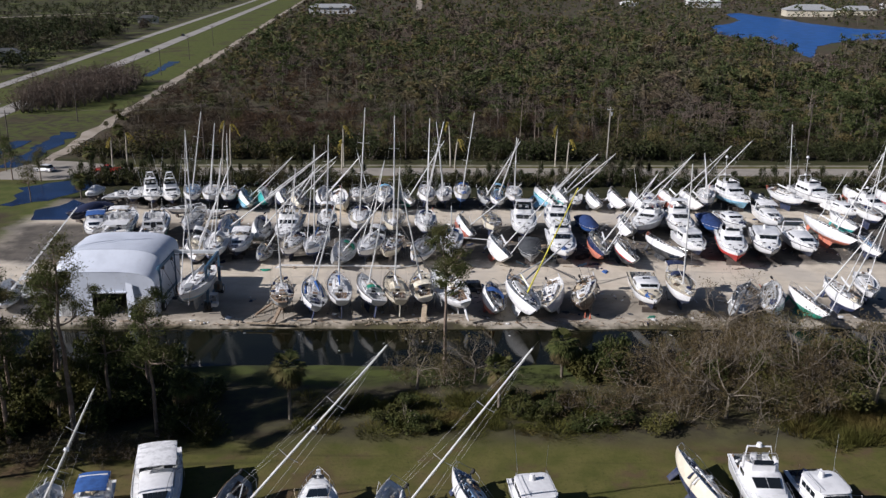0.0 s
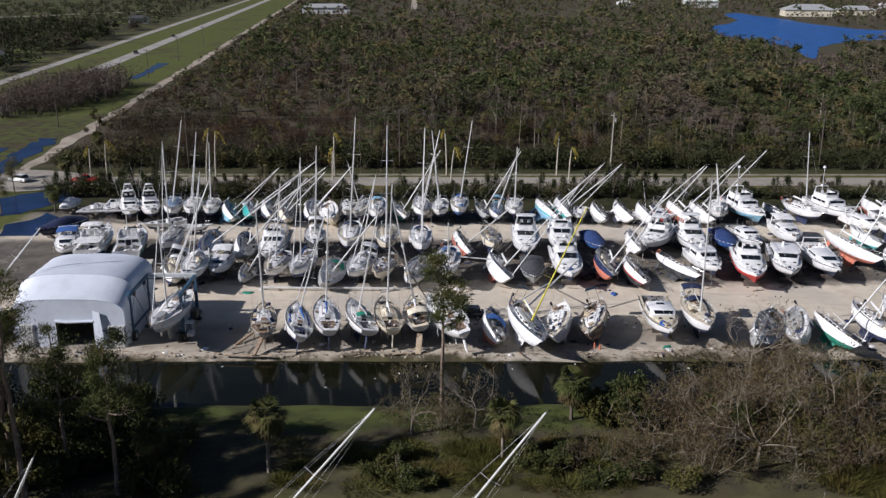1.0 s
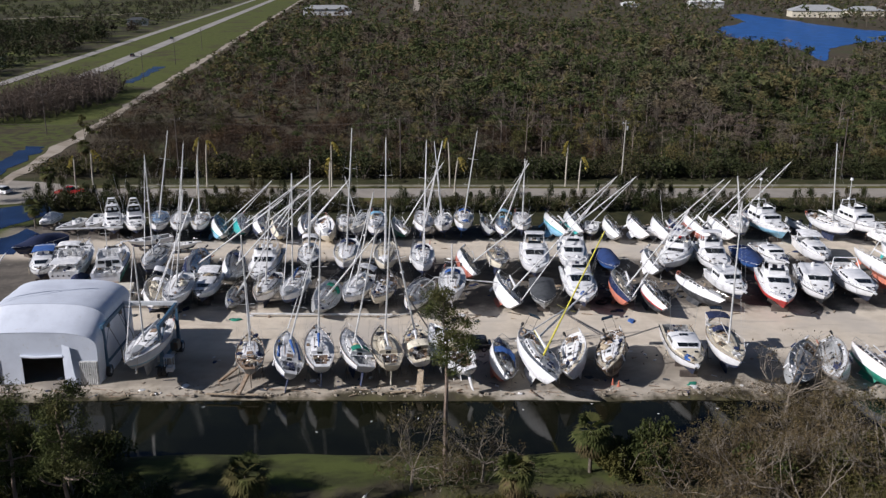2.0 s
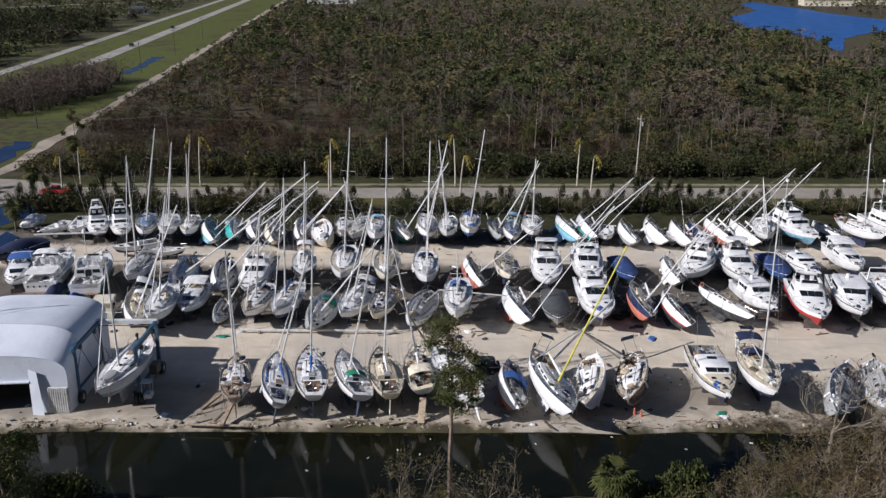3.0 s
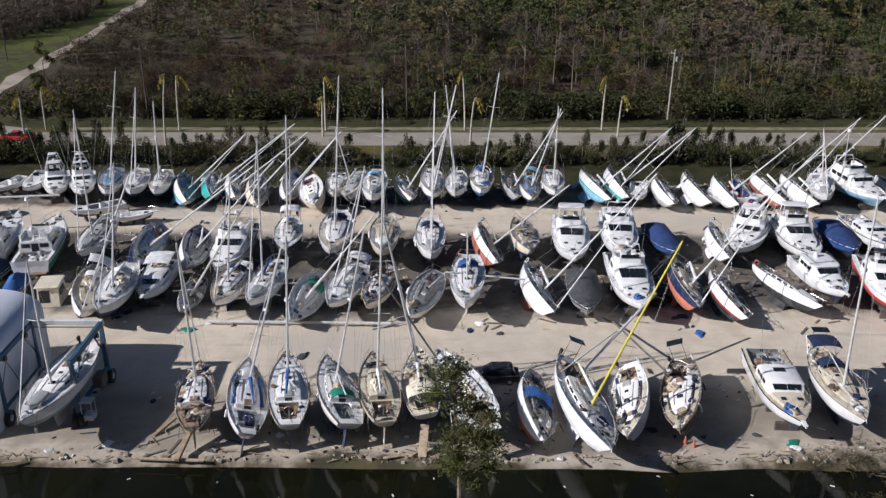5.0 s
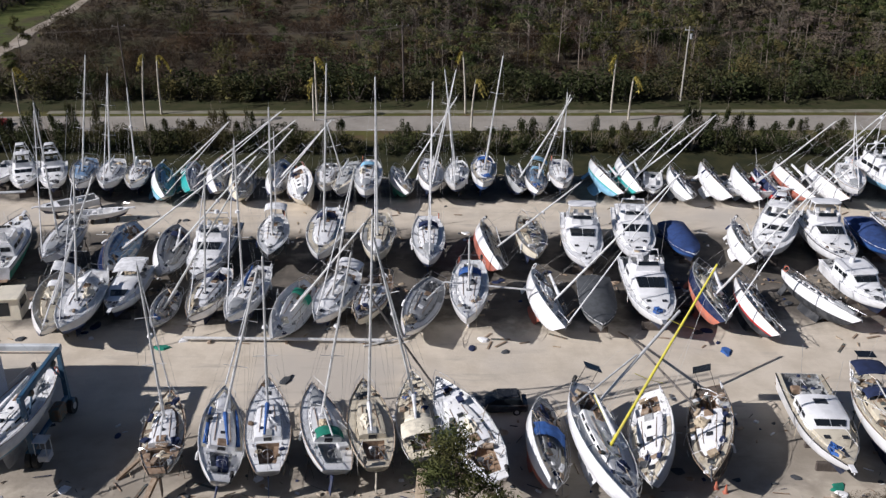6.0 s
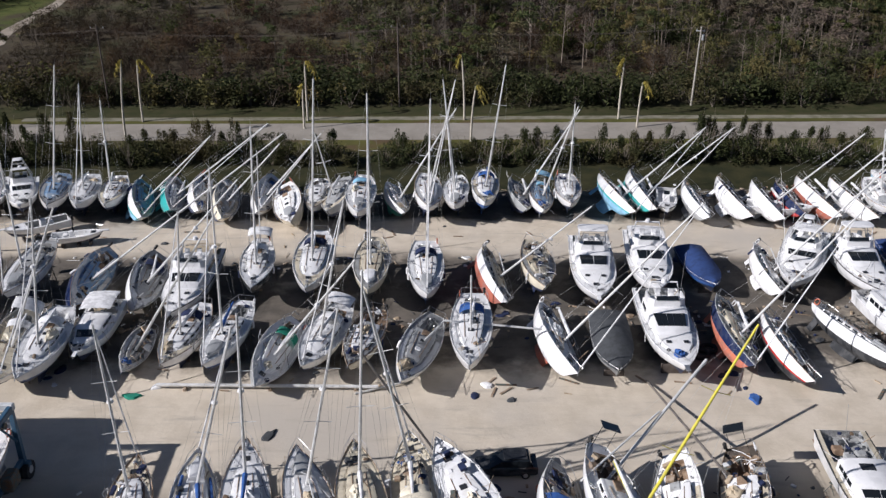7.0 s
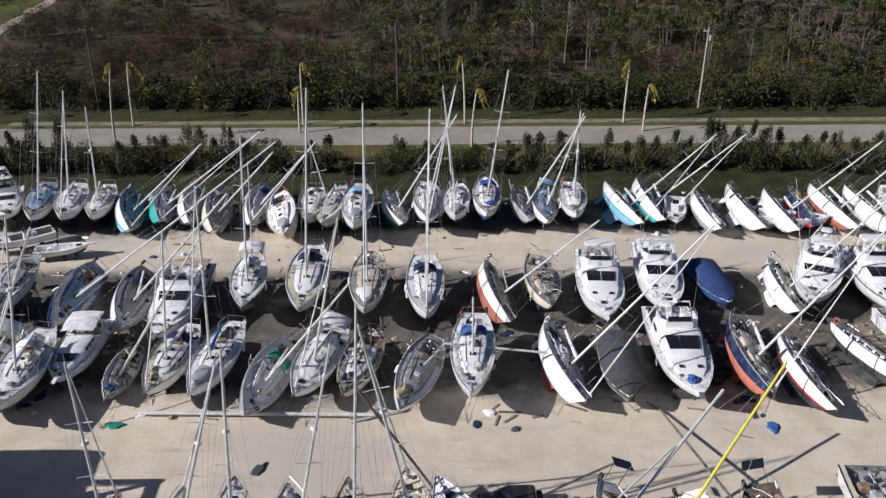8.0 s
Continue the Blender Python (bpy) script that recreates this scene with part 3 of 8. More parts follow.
def woods_tree(kind, leaves, size):
    """A tree about 1 high: triangles and the material number of each (0 bark, 1 leaves)."""
    tris, idx = [], []

    def put(t, m):
        tris.append(t)
        idx.append(np.full(len(t), m))

    lean = rng.normal(0, 0.04, 2)
    top = np.array([lean[0], lean[1], 1.0])
    if kind == "pine":
        put(stick((0, 0, 0), top * 0.93, 0.010, 0.004), 0)
        k = max(4, int(rng.integers(7, 10) * min(1, leaves / 60)))
        hs = 0.95 - rng.random(k) ** 1.2 * 0.55
        for h in hs:
            a = rng.random() * 6.28
            reach = (0.06 + 0.20 * rng.random()) * (1.2 - 0.7 * max(0, h - 0.55) / 0.4)
            c = top * h + np.array([math.cos(a) * reach, math.sin(a) * reach, 0.01])
            if leaves > 100:
                put(stick(top * (h - 0.08), c, 0.004, 0.002), 0)
            r = 0.06 + 0.055 * rng.random()
            m = max(2, leaves // k)
            put(leaf_tris(c + ball_points(m) * [r, r, r * 0.75], size * (0.7 + 0.6 * rng.random(m)), slim=0.6), 1)
    elif kind == "bare":
        put(stick((0, 0, 0), top * 0.9, 0.013, 0.004), 0)
        for _ in range(max(3, leaves // 14)):
            h = 0.35 + 0.55 * rng.random()
            a, l = rng.random() * 6.28, 0.08 + 0.16 * rng.random()
            p = top * h
            q = p + np.array([math.cos(a) * l, math.sin(a) * l, 0.1 + 0.14 * rng.random()])
            put(stick(p, q, 0.005, 0.0015), 0)
        m = leaves // 2
        put(leaf_tris(top * 0.72 + ball_points(m) * [0.2, 0.2, 0.28], size * 0.55 * (0.6 + 0.6 * rng.random(m))), 1)
    elif kind == "snag":
        put(stick((0, 0, 0), top, 0.0085, 0.003), 0)
        for _ in range(7):
            h = 0.5 + 0.48 * rng.random()
            a, l = rng.random() * 6.28, 0.05 + 0.09 * rng.random()
            p = top * h
            q = p + np.array([math.cos(a) * l, math.sin(a) * l, 0.05 + 0.08 * rng.random()])
            put(stick(p, q, 0.0045, 0.0015), 0)
            put(leaf_tris(q + ball_points(3) * 0.04, size * (0.6 + 0.5 * rng.random(3)), slim=0.5), 1)
    elif kind == "palm":
        put(stick((0, 0, 0), top * 0.85, 0.022, 0.016, 4), 0)
        for _ in range(max(7, leaves // 7)):
            a, up = rng.random() * 6.28, rng.random()
            d = np.array([math.cos(a), math.sin(a), 0.0])
            c = top * 0.85
            l = 0.16 + 0.06 * rng.random()
            mid = c + d * l * 0.6 + [0, 0, l * (0.75 * up - 0.2)]
            end = c + d * l * 1.15 + [0, 0, l * (0.9 * up - 0.75)]
            w = np.cross(d, [0, 0, 1]) * 0.045
            put(np.array([[c, mid - w, mid + w], [mid - w, end, mid + w]]), 1)
            for s in (-1, 1):
                put(np.array([[mid, mid + s * w * 2.2 - [0, 0, 0.06], end]]), 1)
    else:
        k = 4 + int(rng.integers(0, 4))
        for _ in range(k):
            a, q = rng.random() * 6.28, 0.3 * rng.random()
            c = np.array([math.cos(a) * q, math.sin(a) * q, 0.25 + 0.5 * rng.random()])
            r = 0.2 + 0.16 * rng.random()
            m = max(2, leaves // k)
            put(leaf_tris(c + ball_points(m) * [r, r, r], size * (0.7 + 0.6 * rng.random(m)), slim=0.3 if kind == "twigs" else 1.0), 1)
            if leaves > 100:
                put(stick((0, 0, 0), c, 0.012, 0.004), 0)
    return np.concatenate(tris), np.concatenate(idx)


def inside(poly, x, y):
    px, py = np.array([p[0] for p in poly]), np.array([p[1] for p in poly])
    hit = np.zeros(len(x), bool)
    for i in range(len(poly)):
        j = i - 1
        with np.errstate(divide="ignore", invalid="ignore"):
            cross = ((py[i] > y) != (py[j] > y)) & (x < (px[j] - px[i]) * (y - py[i]) / (py[j] - py[i]) + px[i])
        hit ^= cross
    return hit


def patch(x, y, scale, seed):
    return np.array([noise.noise(Vector((a * scale, b * scale, seed))) for a, b in zip(x, y)])


def plant(name, spots, protos, heights, mats, label, category="woods", spread=1.0):
    """One joined object of many trees: each spot takes one of the prototypes, turned and scaled."""
    which = rng.integers(0, len(protos), len(spots))
    out, ids = [], []
    for k, (tris, idx) in enumerate(protos):
        sel = np.flatnonzero(which == k)
        if not len(sel):
            continue
        a = rng.random(len(sel)) * 2 * np.pi
        h = heights[sel]
        w = h * spread * (0.8 + 0.5 * rng.random(len(sel)))
        c, s = np.cos(a)[:, None, None], np.sin(a)[:, None, None]
        x = (tris[None, :, :, 0] * c - tris[None, :, :, 1] * s) * w[:, None, None] + spots[sel, 0][:, None, None]
        y = (tris[None, :, :, 0] * s + tris[None, :, :, 1] * c) * w[:, None, None] + spots[sel, 1][:, None, None]
        z = tris[None, :, :, 2] * h[:, None, None] - 0.1
        out.append(np.stack([x, y, z], -1).reshape(-1, 3, 3))
        ids.append(np.tile(idx, len(sel)))
    me = triangles(name, np.concatenate(out), mats, np.concatenate(ids))
    return tagged(new(name, me), label, category, kind="stuff")


def scatter(n, y0, y1, margin):
    """Random spots over the wood between two depths, as wide as the view needs."""
    y = y0 + (y1 - y0) * rng.random(n)
    half = 0.56 * y + margin
    x = (rng.random(n) * 2 - 1) * half
    s = x + 0.08 * y
    shore = np.ones(n, bool)
    for f in (1.0, 1.06, 1.12, 1.18):
        shore &= ~inside(RIVER, x * f, y * f)
    keep = (s > -72.5 + 1.0 * rng.normal(size=n)) & shore & ~((abs(x + 21 + (y - 1040) * 0.02) < 5) & (y > 1030))
    return np.stack([x, y], 1)[keep]


def woods():
    zones = [("front", 229, 300, 1500, 400, 0.035), ("middle", 300, 450, 3000, 130, 0.064), ("deep", 450, 720, 4600, 60, 0.095), ("far", 720, 1500, 5600, 26, 0.145)]
    for zone, y0, y1, n, leaves, size in zones:
        spots = scatter(n, y0, y1, 25)
        x, y = spots[:, 0], spots[:, 1]
        open_west = np.clip((-6 - x) / 22, 0, 1) * np.clip((440 - y) / 130, 0, 1)
        brown = 1.1 * patch(x, y, 0.014, 5.0) + 0.35 * patch(x, y, 0.05, 2.0) + 0.06
        pick = rng.random(len(spots))
        gone = (rng.random(len(spots)) < np.clip(1.3 * brown, 0, 0.7)) | (rng.random(len(spots)) < 0.9 * open_west) | ((y < 240) & (rng.random(len(spots)) < 0.6))
        bare = (pick < np.clip(0.2 + 0.8 * brown, 0.06, 0.6)) & ~gone
        palm = (~bare) & (pick > (0.86 if zone in ("front", "middle") else 2.0)) & ~gone
        pine = ~bare & ~palm & ~gone
        edge = np.clip((y - 228) / 45, 0.0, 1.0)
        base = {"front": (10.5, 3.0), "middle": (11.0, 2.8), "deep": (10.5, 2.6), "far": (10.0, 2.6)}[zone]
        tall = np.clip(rng.normal(base[0], base[1], len(spots)), 4.0, 15.0) * (0.5 + 0.5 * edge) * np.clip((x + 0.08 * y + 79) / 20, 0.4, 1.0) * (0.85 + 0.35 * patch(x, y, 0.03, 9.0)).clip(0.6, 1.2)
        if pine.any():
            plant("woods_pine_" + zone, spots[pine], [woods_tree("pine", leaves, size) for _ in range(8)], tall[pine], [WOODS_BARK, WOODS_GREEN], "dense storm-thinned green pine woods", spread=1.4)
        if bare.any():
            plant("woods_bare_" + zone, spots[bare], [woods_tree("bare", leaves, size) for _ in range(6)], tall[bare] * 0.85, [WOODS_BARK, WOODS_TWIG], "stripped leafless storm-battered trees", spread=1.2)
        if palm.any():
            plant("woods_palm_" + zone, spots[palm], [woods_tree("palm", 80, size) for _ in range(4)], tall[palm] * 0.72, [WOODS_BARK, FROND], "sabal palms scattered through the wood")
        if zone != "far":
            dead = scatter({"front": 330, "middle": 800, "deep": 1000}[zone], max(y0, 240), y1, 25)
            keep = (dead[:, 0] > -10 + 14 * rng.normal(size=len(dead))) & (patch(dead[:, 0], dead[:, 1], 0.03, 33.0) > 0.02)
            dead = dead[keep]
            plant("woods_snags_" + zone, dead, [woods_tree("snag", 20, size) for _ in range(5)], np.clip(rng.normal(9.5, 2.2, len(dead)), 5, 14), [SNAG_BARK, WOODS_TWIG], "pale bare trunks standing in the storm-stripped wood")
        if zone == "front":
            for name, lot, leaf, kinds, label in (("olive", 34, WOODS_OLIVE, ("bush", "pine"), "tall olive-green trees at the edge of the wood"), ("green", 46, BUSH_LEAF, ("pine", "bush", "pine"), "full dark green trees standing out of the wood")):
                own = scatter(lot * 3, 231, 285, 10)
                own = own[(own[:, 0] > 2) | (rng.random(len(own)) < 0.22)][:lot]
                plant("woods_specimen_" + name, own, [woods_tree(k, 800, 0.036) for k in kinds for _ in range(2)], np.clip(rng.normal(7.8, 1.6, len(own)), 5, 11), [WOODS_BARK, leaf], label, spread=1.0)
            rim = np.stack([-74 + 224 * rng.random(430), 228.2 + 5.5 * rng.random(430) ** 1.5], 1)
            plant("scrub_rim", rim, [woods_tree("bush", 170, 0.066) for _ in range(6)], np.clip(rng.normal(3.6, 0.8, len(rim)), 2.0, 5.5), [WOODS_BARK, HEDGE_LEAF], "dense dark green bushes along the edge of the wood", "scrub", 1.2)
        low = scatter({"front": 3900, "middle": 4400, "deep": 3000, "far": 1800}[zone], y0 - (3.0 if zone == "front" else 0), y1, 25)
        lx, ly = low[:, 0], low[:, 1]
        b2 = 1.3 * patch(lx, ly, 0.02, 15.0) + np.where(lx < -5, 0.022 * np.clip(-5 - lx, 0, 30), -0.004 * lx) + 0.25 * rng.normal(size=len(low)) + 0.08 - np.where(ly < 239, 0.8, 0.0)
        m = {"front": 150, "middle": 54, "deep": 16, "far": 10}[zone]
        hs = np.clip(rng.normal(3.2, 1.0, len(low)), 1.4, 6.0) * np.where(ly < 239, 1.25, 1.0) * (0.95 + 0.8 * patch(lx, ly, 0.06, 21.0)).clip(0.45, 1.6)
        s2 = {"front": 0.066, "middle": 0.125, "deep": 0.28, "far": 0.45}[zone]
        for tone, sel, leaf in (("brown", b2 > 0.0, WOODS_BROWN), ("green", b2 <= -0.25, HEDGE_LEAF), ("olive", (b2 <= 0.0) & (b2 > -0.25), WOODS_OLIVE)):
            if sel.any():
                plant("scrub_" + tone + "_" + zone, low[sel], [woods_tree("twigs" if tone == "brown" and zone in ("front", "middle") else "bush", m, s2) for _ in range(6)], hs[sel], [WOODS_BARK, leaf], "low %s undergrowth of the wood" % {"brown": "storm-browned", "green": "dark green", "olive": "olive"}[tone], "scrub", 1.3)


def west_trees():
    """Tree belts and single trees round the highway and the fields beyond it."""
    n = 9000
    y = 200 + 1300 * rng.random(n) ** 1.2
    x = -0.56 * y - 60 + (0.56 * y + 60) * rng.random(n)
    s = x + 0.08 * y
    g = patch(x, y, 0.008, 40.0) + 0.35 * patch(x, y, 0.035, 41.0)
    belt = (s < -156) & (g > -0.1)
    median = (s > -137) & (s < -126) & (g > 0.42)
    verge = (s > -111) & (s < -100) & (g > 0.55) & (y > 420)
    sel = belt | ((verge | median) & (rng.random(n) < 0.35))
    spots = np.stack([x, y], 1)[sel]
    h = np.clip(rng.normal(6.0, 2.0, len(spots)), 2.5, 11) * np.where(spots[:, 0] + 0.08 * spots[:, 1] > -150, 0.45, 1.0)
    near = spots[:, 1] < 420
    plant("woods_west_near", spots[near], [woods_tree(k, 130, 0.06) for k in ("pine", "bush", "bush", "pine", "palm")], h[near], [WOODS_BARK, WOODS_DARK], "scattered trees beside the highway")
    plant("woods_west_far", spots[~near], [woods_tree(k, 30, 0.13) for k in ("bush", "pine", "bush")], h[~near], [WOODS_BARK, WOODS_DARK], "tree belts between far fields")
    n = 1300
    y = 425 + 290 * rng.random(n)
    s = -158 - 95 * rng.random(n)
    sel = patch(s, y, 0.02, 60.0) > -0.22
    spots = np.stack([s - 0.08 * y, y], 1)[sel]
    plant("woods_west_belt", spots, [woods_tree(k, 60, 0.1) for k in ("bush", "pine", "bush", "pine")], np.clip(rng.normal(7.5, 2.2, len(spots)), 3, 13), [WOODS_BARK, WOODS_DARK], "dense dark tree belt behind the highway", spread=1.2)
    n = 900
    y = 290 + 124 * rng.random(n)
    s = -124 + 44 * rng.random(n)
    sel = ((s + 103 - 0.12 * (y - 345)) / 14) ** 2 + ((y - 348) / 46) ** 2 + 0.5 * patch(s, y, 0.08, 50.0) < 1.0
    spots = np.stack([s - 0.08 * y, y], 1)[sel]
    plant("scrub_bare_west", spots, [woods_tree(k, 110, 0.06) for k in ("twigs", "bare", "twigs", "bare", "twigs")], np.clip(rng.normal(7.5, 1.6, len(spots)), 3.5, 11), [WOODS_BARK, WOODS_TWIG], "leafless grey thicket beside the highway", "scrub", 1.5)


woods()
west_trees()


# ---------------------------------------------------------------- boats
def hull_rings(L, B, D, tw=0.72, full=2.3, chine=False, flare=0.0, plumb=0.10, nst=15):
    """Stations from stern to bow; each ring runs from the port rail under the keel to the starboard rail."""
    rings = []
    for i in range(nst):
        u = i / (nst - 1)
        if u > 0.42:
            fb = max(0.02, 1 - ((u - 0.42) / 0.58) ** full)
        else:
            fb = 1 - (1 - tw) * ((0.42 - u) / 0.42) ** 2
        b = B / 2 * fb
        zs = D * (1 + 0.2 * max(0, (u - 0.3) / 0.7) ** 2 + 0.04 * max(0, (0.3 - u) / 0.3) ** 2)
        zk = D * (0.5 if not chine else 0.32) * (max(0.0, u - 0.45) / 0.55) ** 2.4 + (0 if chine else D * 0.42 * (max(0.0, 0.45 - u) / 0.45) ** 2.0)
        if chine:
            zc = zk + (zs - zk) * (0.28 + 0.25 * u ** 2)
            half = [(0.0, 0.0), (0.82 * b * (1 - 0.35 * flare * u), zc - zk), (0.9 * b * (1 - 0.3 * flare * u), (zc - zk) * 1.08), (0.935 * b * (1 - 0.12 * flare * u), (zs - zk) * 0.56), (0.97 * b, (zs - zk) * 0.74), (b, (zs - zk) * 0.93), (b * 1.015, zs - zk)]
            prof = [(x, z / (zs - zk)) for x, z in half]
        else:
            prof = []
            for k in range(9):
                th = math.radians((0, 20, 36, 48, 55, 62, 72, 82, 90)[k])
                prof.append((b * math.sin(th) ** 0.85, 1 - math.cos(th)))
        side = []
        for x, zf in prof:
            y = -L / 2 + L * u - (1 - zf) * plumb * L * u ** 5 + (0 if chine else (1 - zf) * 0.07 * L * (1 - u) ** 4)
            side.append((x, y, zk + (zs - zk) * zf))
        rings.append([(-x, y, z) for x, y, z in side[:0:-1]] + side)
    return rings


def hull_shape(rings, below, stripe):
    """The shell: topsides 0, bottom paint 1, boot stripe 2."""
    s = Shape()
    n = len(rings[0])
    half = n // 2
    verts = [p for r in rings for p in r]
    faces, ids = [], []
    for r in range(len(rings) - 1):
        for i in range(n - 1):
            k = half - 1 - i if i < half else i - half
            faces.append((r * n + i, r * n + i + 1, (r + 1) * n + i + 1, (r + 1) * n + i))
            ids.append(1 if k < below else 2 if k < stripe else 0)
    faces.append(tuple(range(n - 1, -1, -1)))
    ids.append(0)
    s.v, s.f, s.m = verts, faces, ids
    return s


def rail_at(rings, u):
    """Port and starboard rail points at a share u of the length."""
    k = u * (len(rings) - 1)
    i = min(int(k), len(rings) - 2)
    f = k - i
    a = [rings[i][0][j] * (1 - f) + rings[i + 1][0][j] * f for j in range(3)]
    return Vector(a), Vector((-a[0], a[1], a[2]))


def deck_shape(rings, well=(0.06, 0.3), wellw=0.5, drop=0.05):
    s = Shape()
    n = len(rings)
    rows = []
    for r in rings:
        x, y, z = r[-1]
        x *= 0.985
        c = x * wellw
        rows.append([(-x, y, z - drop), (-c, y, z - drop + 0.03), (c, y, z - drop + 0.03), (x, y, z - drop)])
    verts = [p for r in rows for p in r]
    faces = []
    for i in range(n - 1):
        u = (i + 0.5) / (n - 1)
        for k in range(3):
            if k == 1 and well[0] < u < well[1]:
                continue
            faces.append((i * 4 + k, i * 4 + k + 1, i * 4 + 5 + k, i * 4 + 4 + k))
    s.add(verts, faces)
    return s


def well_shape(rings, well, wellw, deep, seats=True):
    """The cockpit: its sides, sole and seats."""
    s = Shape()
    n = len(rings) - 1
    cols = [i for i in range(len(rings)) if any(well[0] < (j + 0.5) / n < well[1] for j in (i - 1, i) if 0 <= j < n)]
    out, floor = [], []
    for i in cols:
        x, y, z = rings[i][-1]
        c = x * 0.985 * wellw
        out.append((c, y, z - 0.02))
    za = min(p[2] for p in out) - deep
    rows = []
    for c, y, z in out:
        q = c * 0.5
        if seats:
            rows.append([(-c, y, z), (-c, y, za + deep * 0.55), (-q, y, za + deep * 0.55), (-q, y, za), (q, y, za), (q, y, za + deep * 0.55), (c, y, za + deep * 0.55), (c, y, z)])
        else:
            rows.append([(-c, y, z), (-c * 0.98, y, za), (c * 0.98, y, za), (c, y, z)])
    s.loft(rows, 0, False, False)
    k = len(rows[0])
    s.add(rows[0], [tuple(range(k - 1, -1, -1))])
    s.add(rows[-1], [tuple(range(k))])
    return s


def rest(root_rot, hull_pts, keel_pts, sink):
    lo = min((root_rot @ Vector(p)).z for p in hull_pts)
    if keel_pts:
        lk = min((root_rot @ Vector(p)).z for p in keel_pts)
        return max(-lo, -lk - sink)
    return -lo


def boat_root(name, x, y, z0, turn, heel, pitch, deck_z, label, category, group):
    rot = Euler((radians(pitch), 0, 0)).to_matrix().to_4x4()
    rot = Matrix.Rotation(radians(turn), 4, "Z") @ Matrix.Rotation(radians(heel), 4, "Y") @ rot
    off = rot @ Vector((0, 0, deck_z))
    m = Matrix.Translation((x - off.x, y - off.y, z0)) @ rot
    return empty(name, m, label, category, group)


def window_pane(parent, corners, out, name="window", material=None):
    """A thin pane proud of the surface that carries it."""
    s = Shape()
    o = Vector(out) * 0.02
    a = [Vector(p) - o * 0.5 for p in corners]
    b = [Vector(p) + o for p in corners]
    s.loft([a, b])
    return part(name, s, material or WINDOW, parent)


def house_rings(secs):
    """Rings for a superstructure from sections (y, half width, base z, height, crown inset)."""
    out = []
    for y, w, z, h, k in secs:
        out.append([(-w, y, z), (-w * (0.5 + 0.5 * k), y, z + h * 0.82), (-w * k * 0.86, y, z + h * 0.97), (0, y, z + h * 1.03), (w * k * 0.86, y, z + h * 0.97), (w * (0.5 + 0.5 * k), y, z + h * 0.82), (w, y, z)])
    return out


def guard_rail(root, rings, u0, u1, height, posts, name="guard_rail", lines=2):
    for side in (0, 1):
        s = Shape()
        tops = []
        for i in range(posts):
            p = rail_at(rings, u0 + (u1 - u0) * i / (posts - 1))[side]
            p = Vector((p.x * 0.95, p.y, p.z - 0.03))
            q = p + Vector((0, 0, height))
            tops.append((p, q))
            s.tube([p, q], 0.017, 4)
        for k in range(lines):
            f = 1 - 0.45 * k
            s.tube([p + (q - p) * f for p, q in tops], 0.013, 3)
        part(name, s, STEEL, root)


def bow_rail(root, rings, L, height=0.62):
    s = Shape()
    a, b = rail_at(rings, 0.86)
    tip = rail_at(rings, 0.995)[0]
    up = Vector((0, 0, height))
    pts = [a * 1.0 + up, rail_at(rings, 0.94)[0] + up * 1.02, Vector((0, tip.y + 0.1, tip.z)) + up * 1.05, rail_at(rings, 0.94)[1] + up * 1.02, b + up]
    s.tube(pts, 0.022, 5)
    for p in (pts[0], pts[1], pts[3], pts[4]):
        s.tube([p, p - up], 0.02, 4)
    part("bow_rail", s, STEEL, root)


def stern_rail(root, rings, height=0.62):
    s = Shape()
    up = Vector((0, 0, height))
    a, b = rail_at(rings, 0.12)
    c, d = rail_at(rings, 0.005)
    pts = [a + up, c + up, d + up, b + up]
    s.tube(pts, 0.022, 5)
    for p in pts:
        s.tube([p, p - up], 0.02, 4)
    part("stern_rail", s, STEEL, root)


def canopy(parent, y0, y1, w, z, crown, material, name="canopy", posts=True, base=0.9):
    s = Shape()
    rows = []
    for i in range(5):
        y = y0 + (y1 - y0) * i / 4
        zz = z - 0.12 * abs(i - 2) ** 1.5 * 0.4
        rows.append([(w * math.sin(t), y, zz + crown * (math.cos(t) - 1)) for t in np.linspace(-1.35, 1.35, 9)] + [(w * 0.97 * math.sin(t), y, zz - 0.03 + crown * (math.cos(t) - 1)) for t in np.linspace(1.35, -1.35, 9)])
    s.loft(rows)
    ob = part(name, s, material, parent, smooth=True)
    if posts:
        f = Shape()
        for y in (y0 + 0.1, y1 - 0.1):
            for sx in (-1, 1):
                f.tube([(sx * w * 0.97, y, z - crown * 0.75), (sx * w * 0.95, (y0 + y1) / 2, z - base - crown)], 0.018, 4)
        part("canopy_frame", f, STEEL, ob)
    return ob


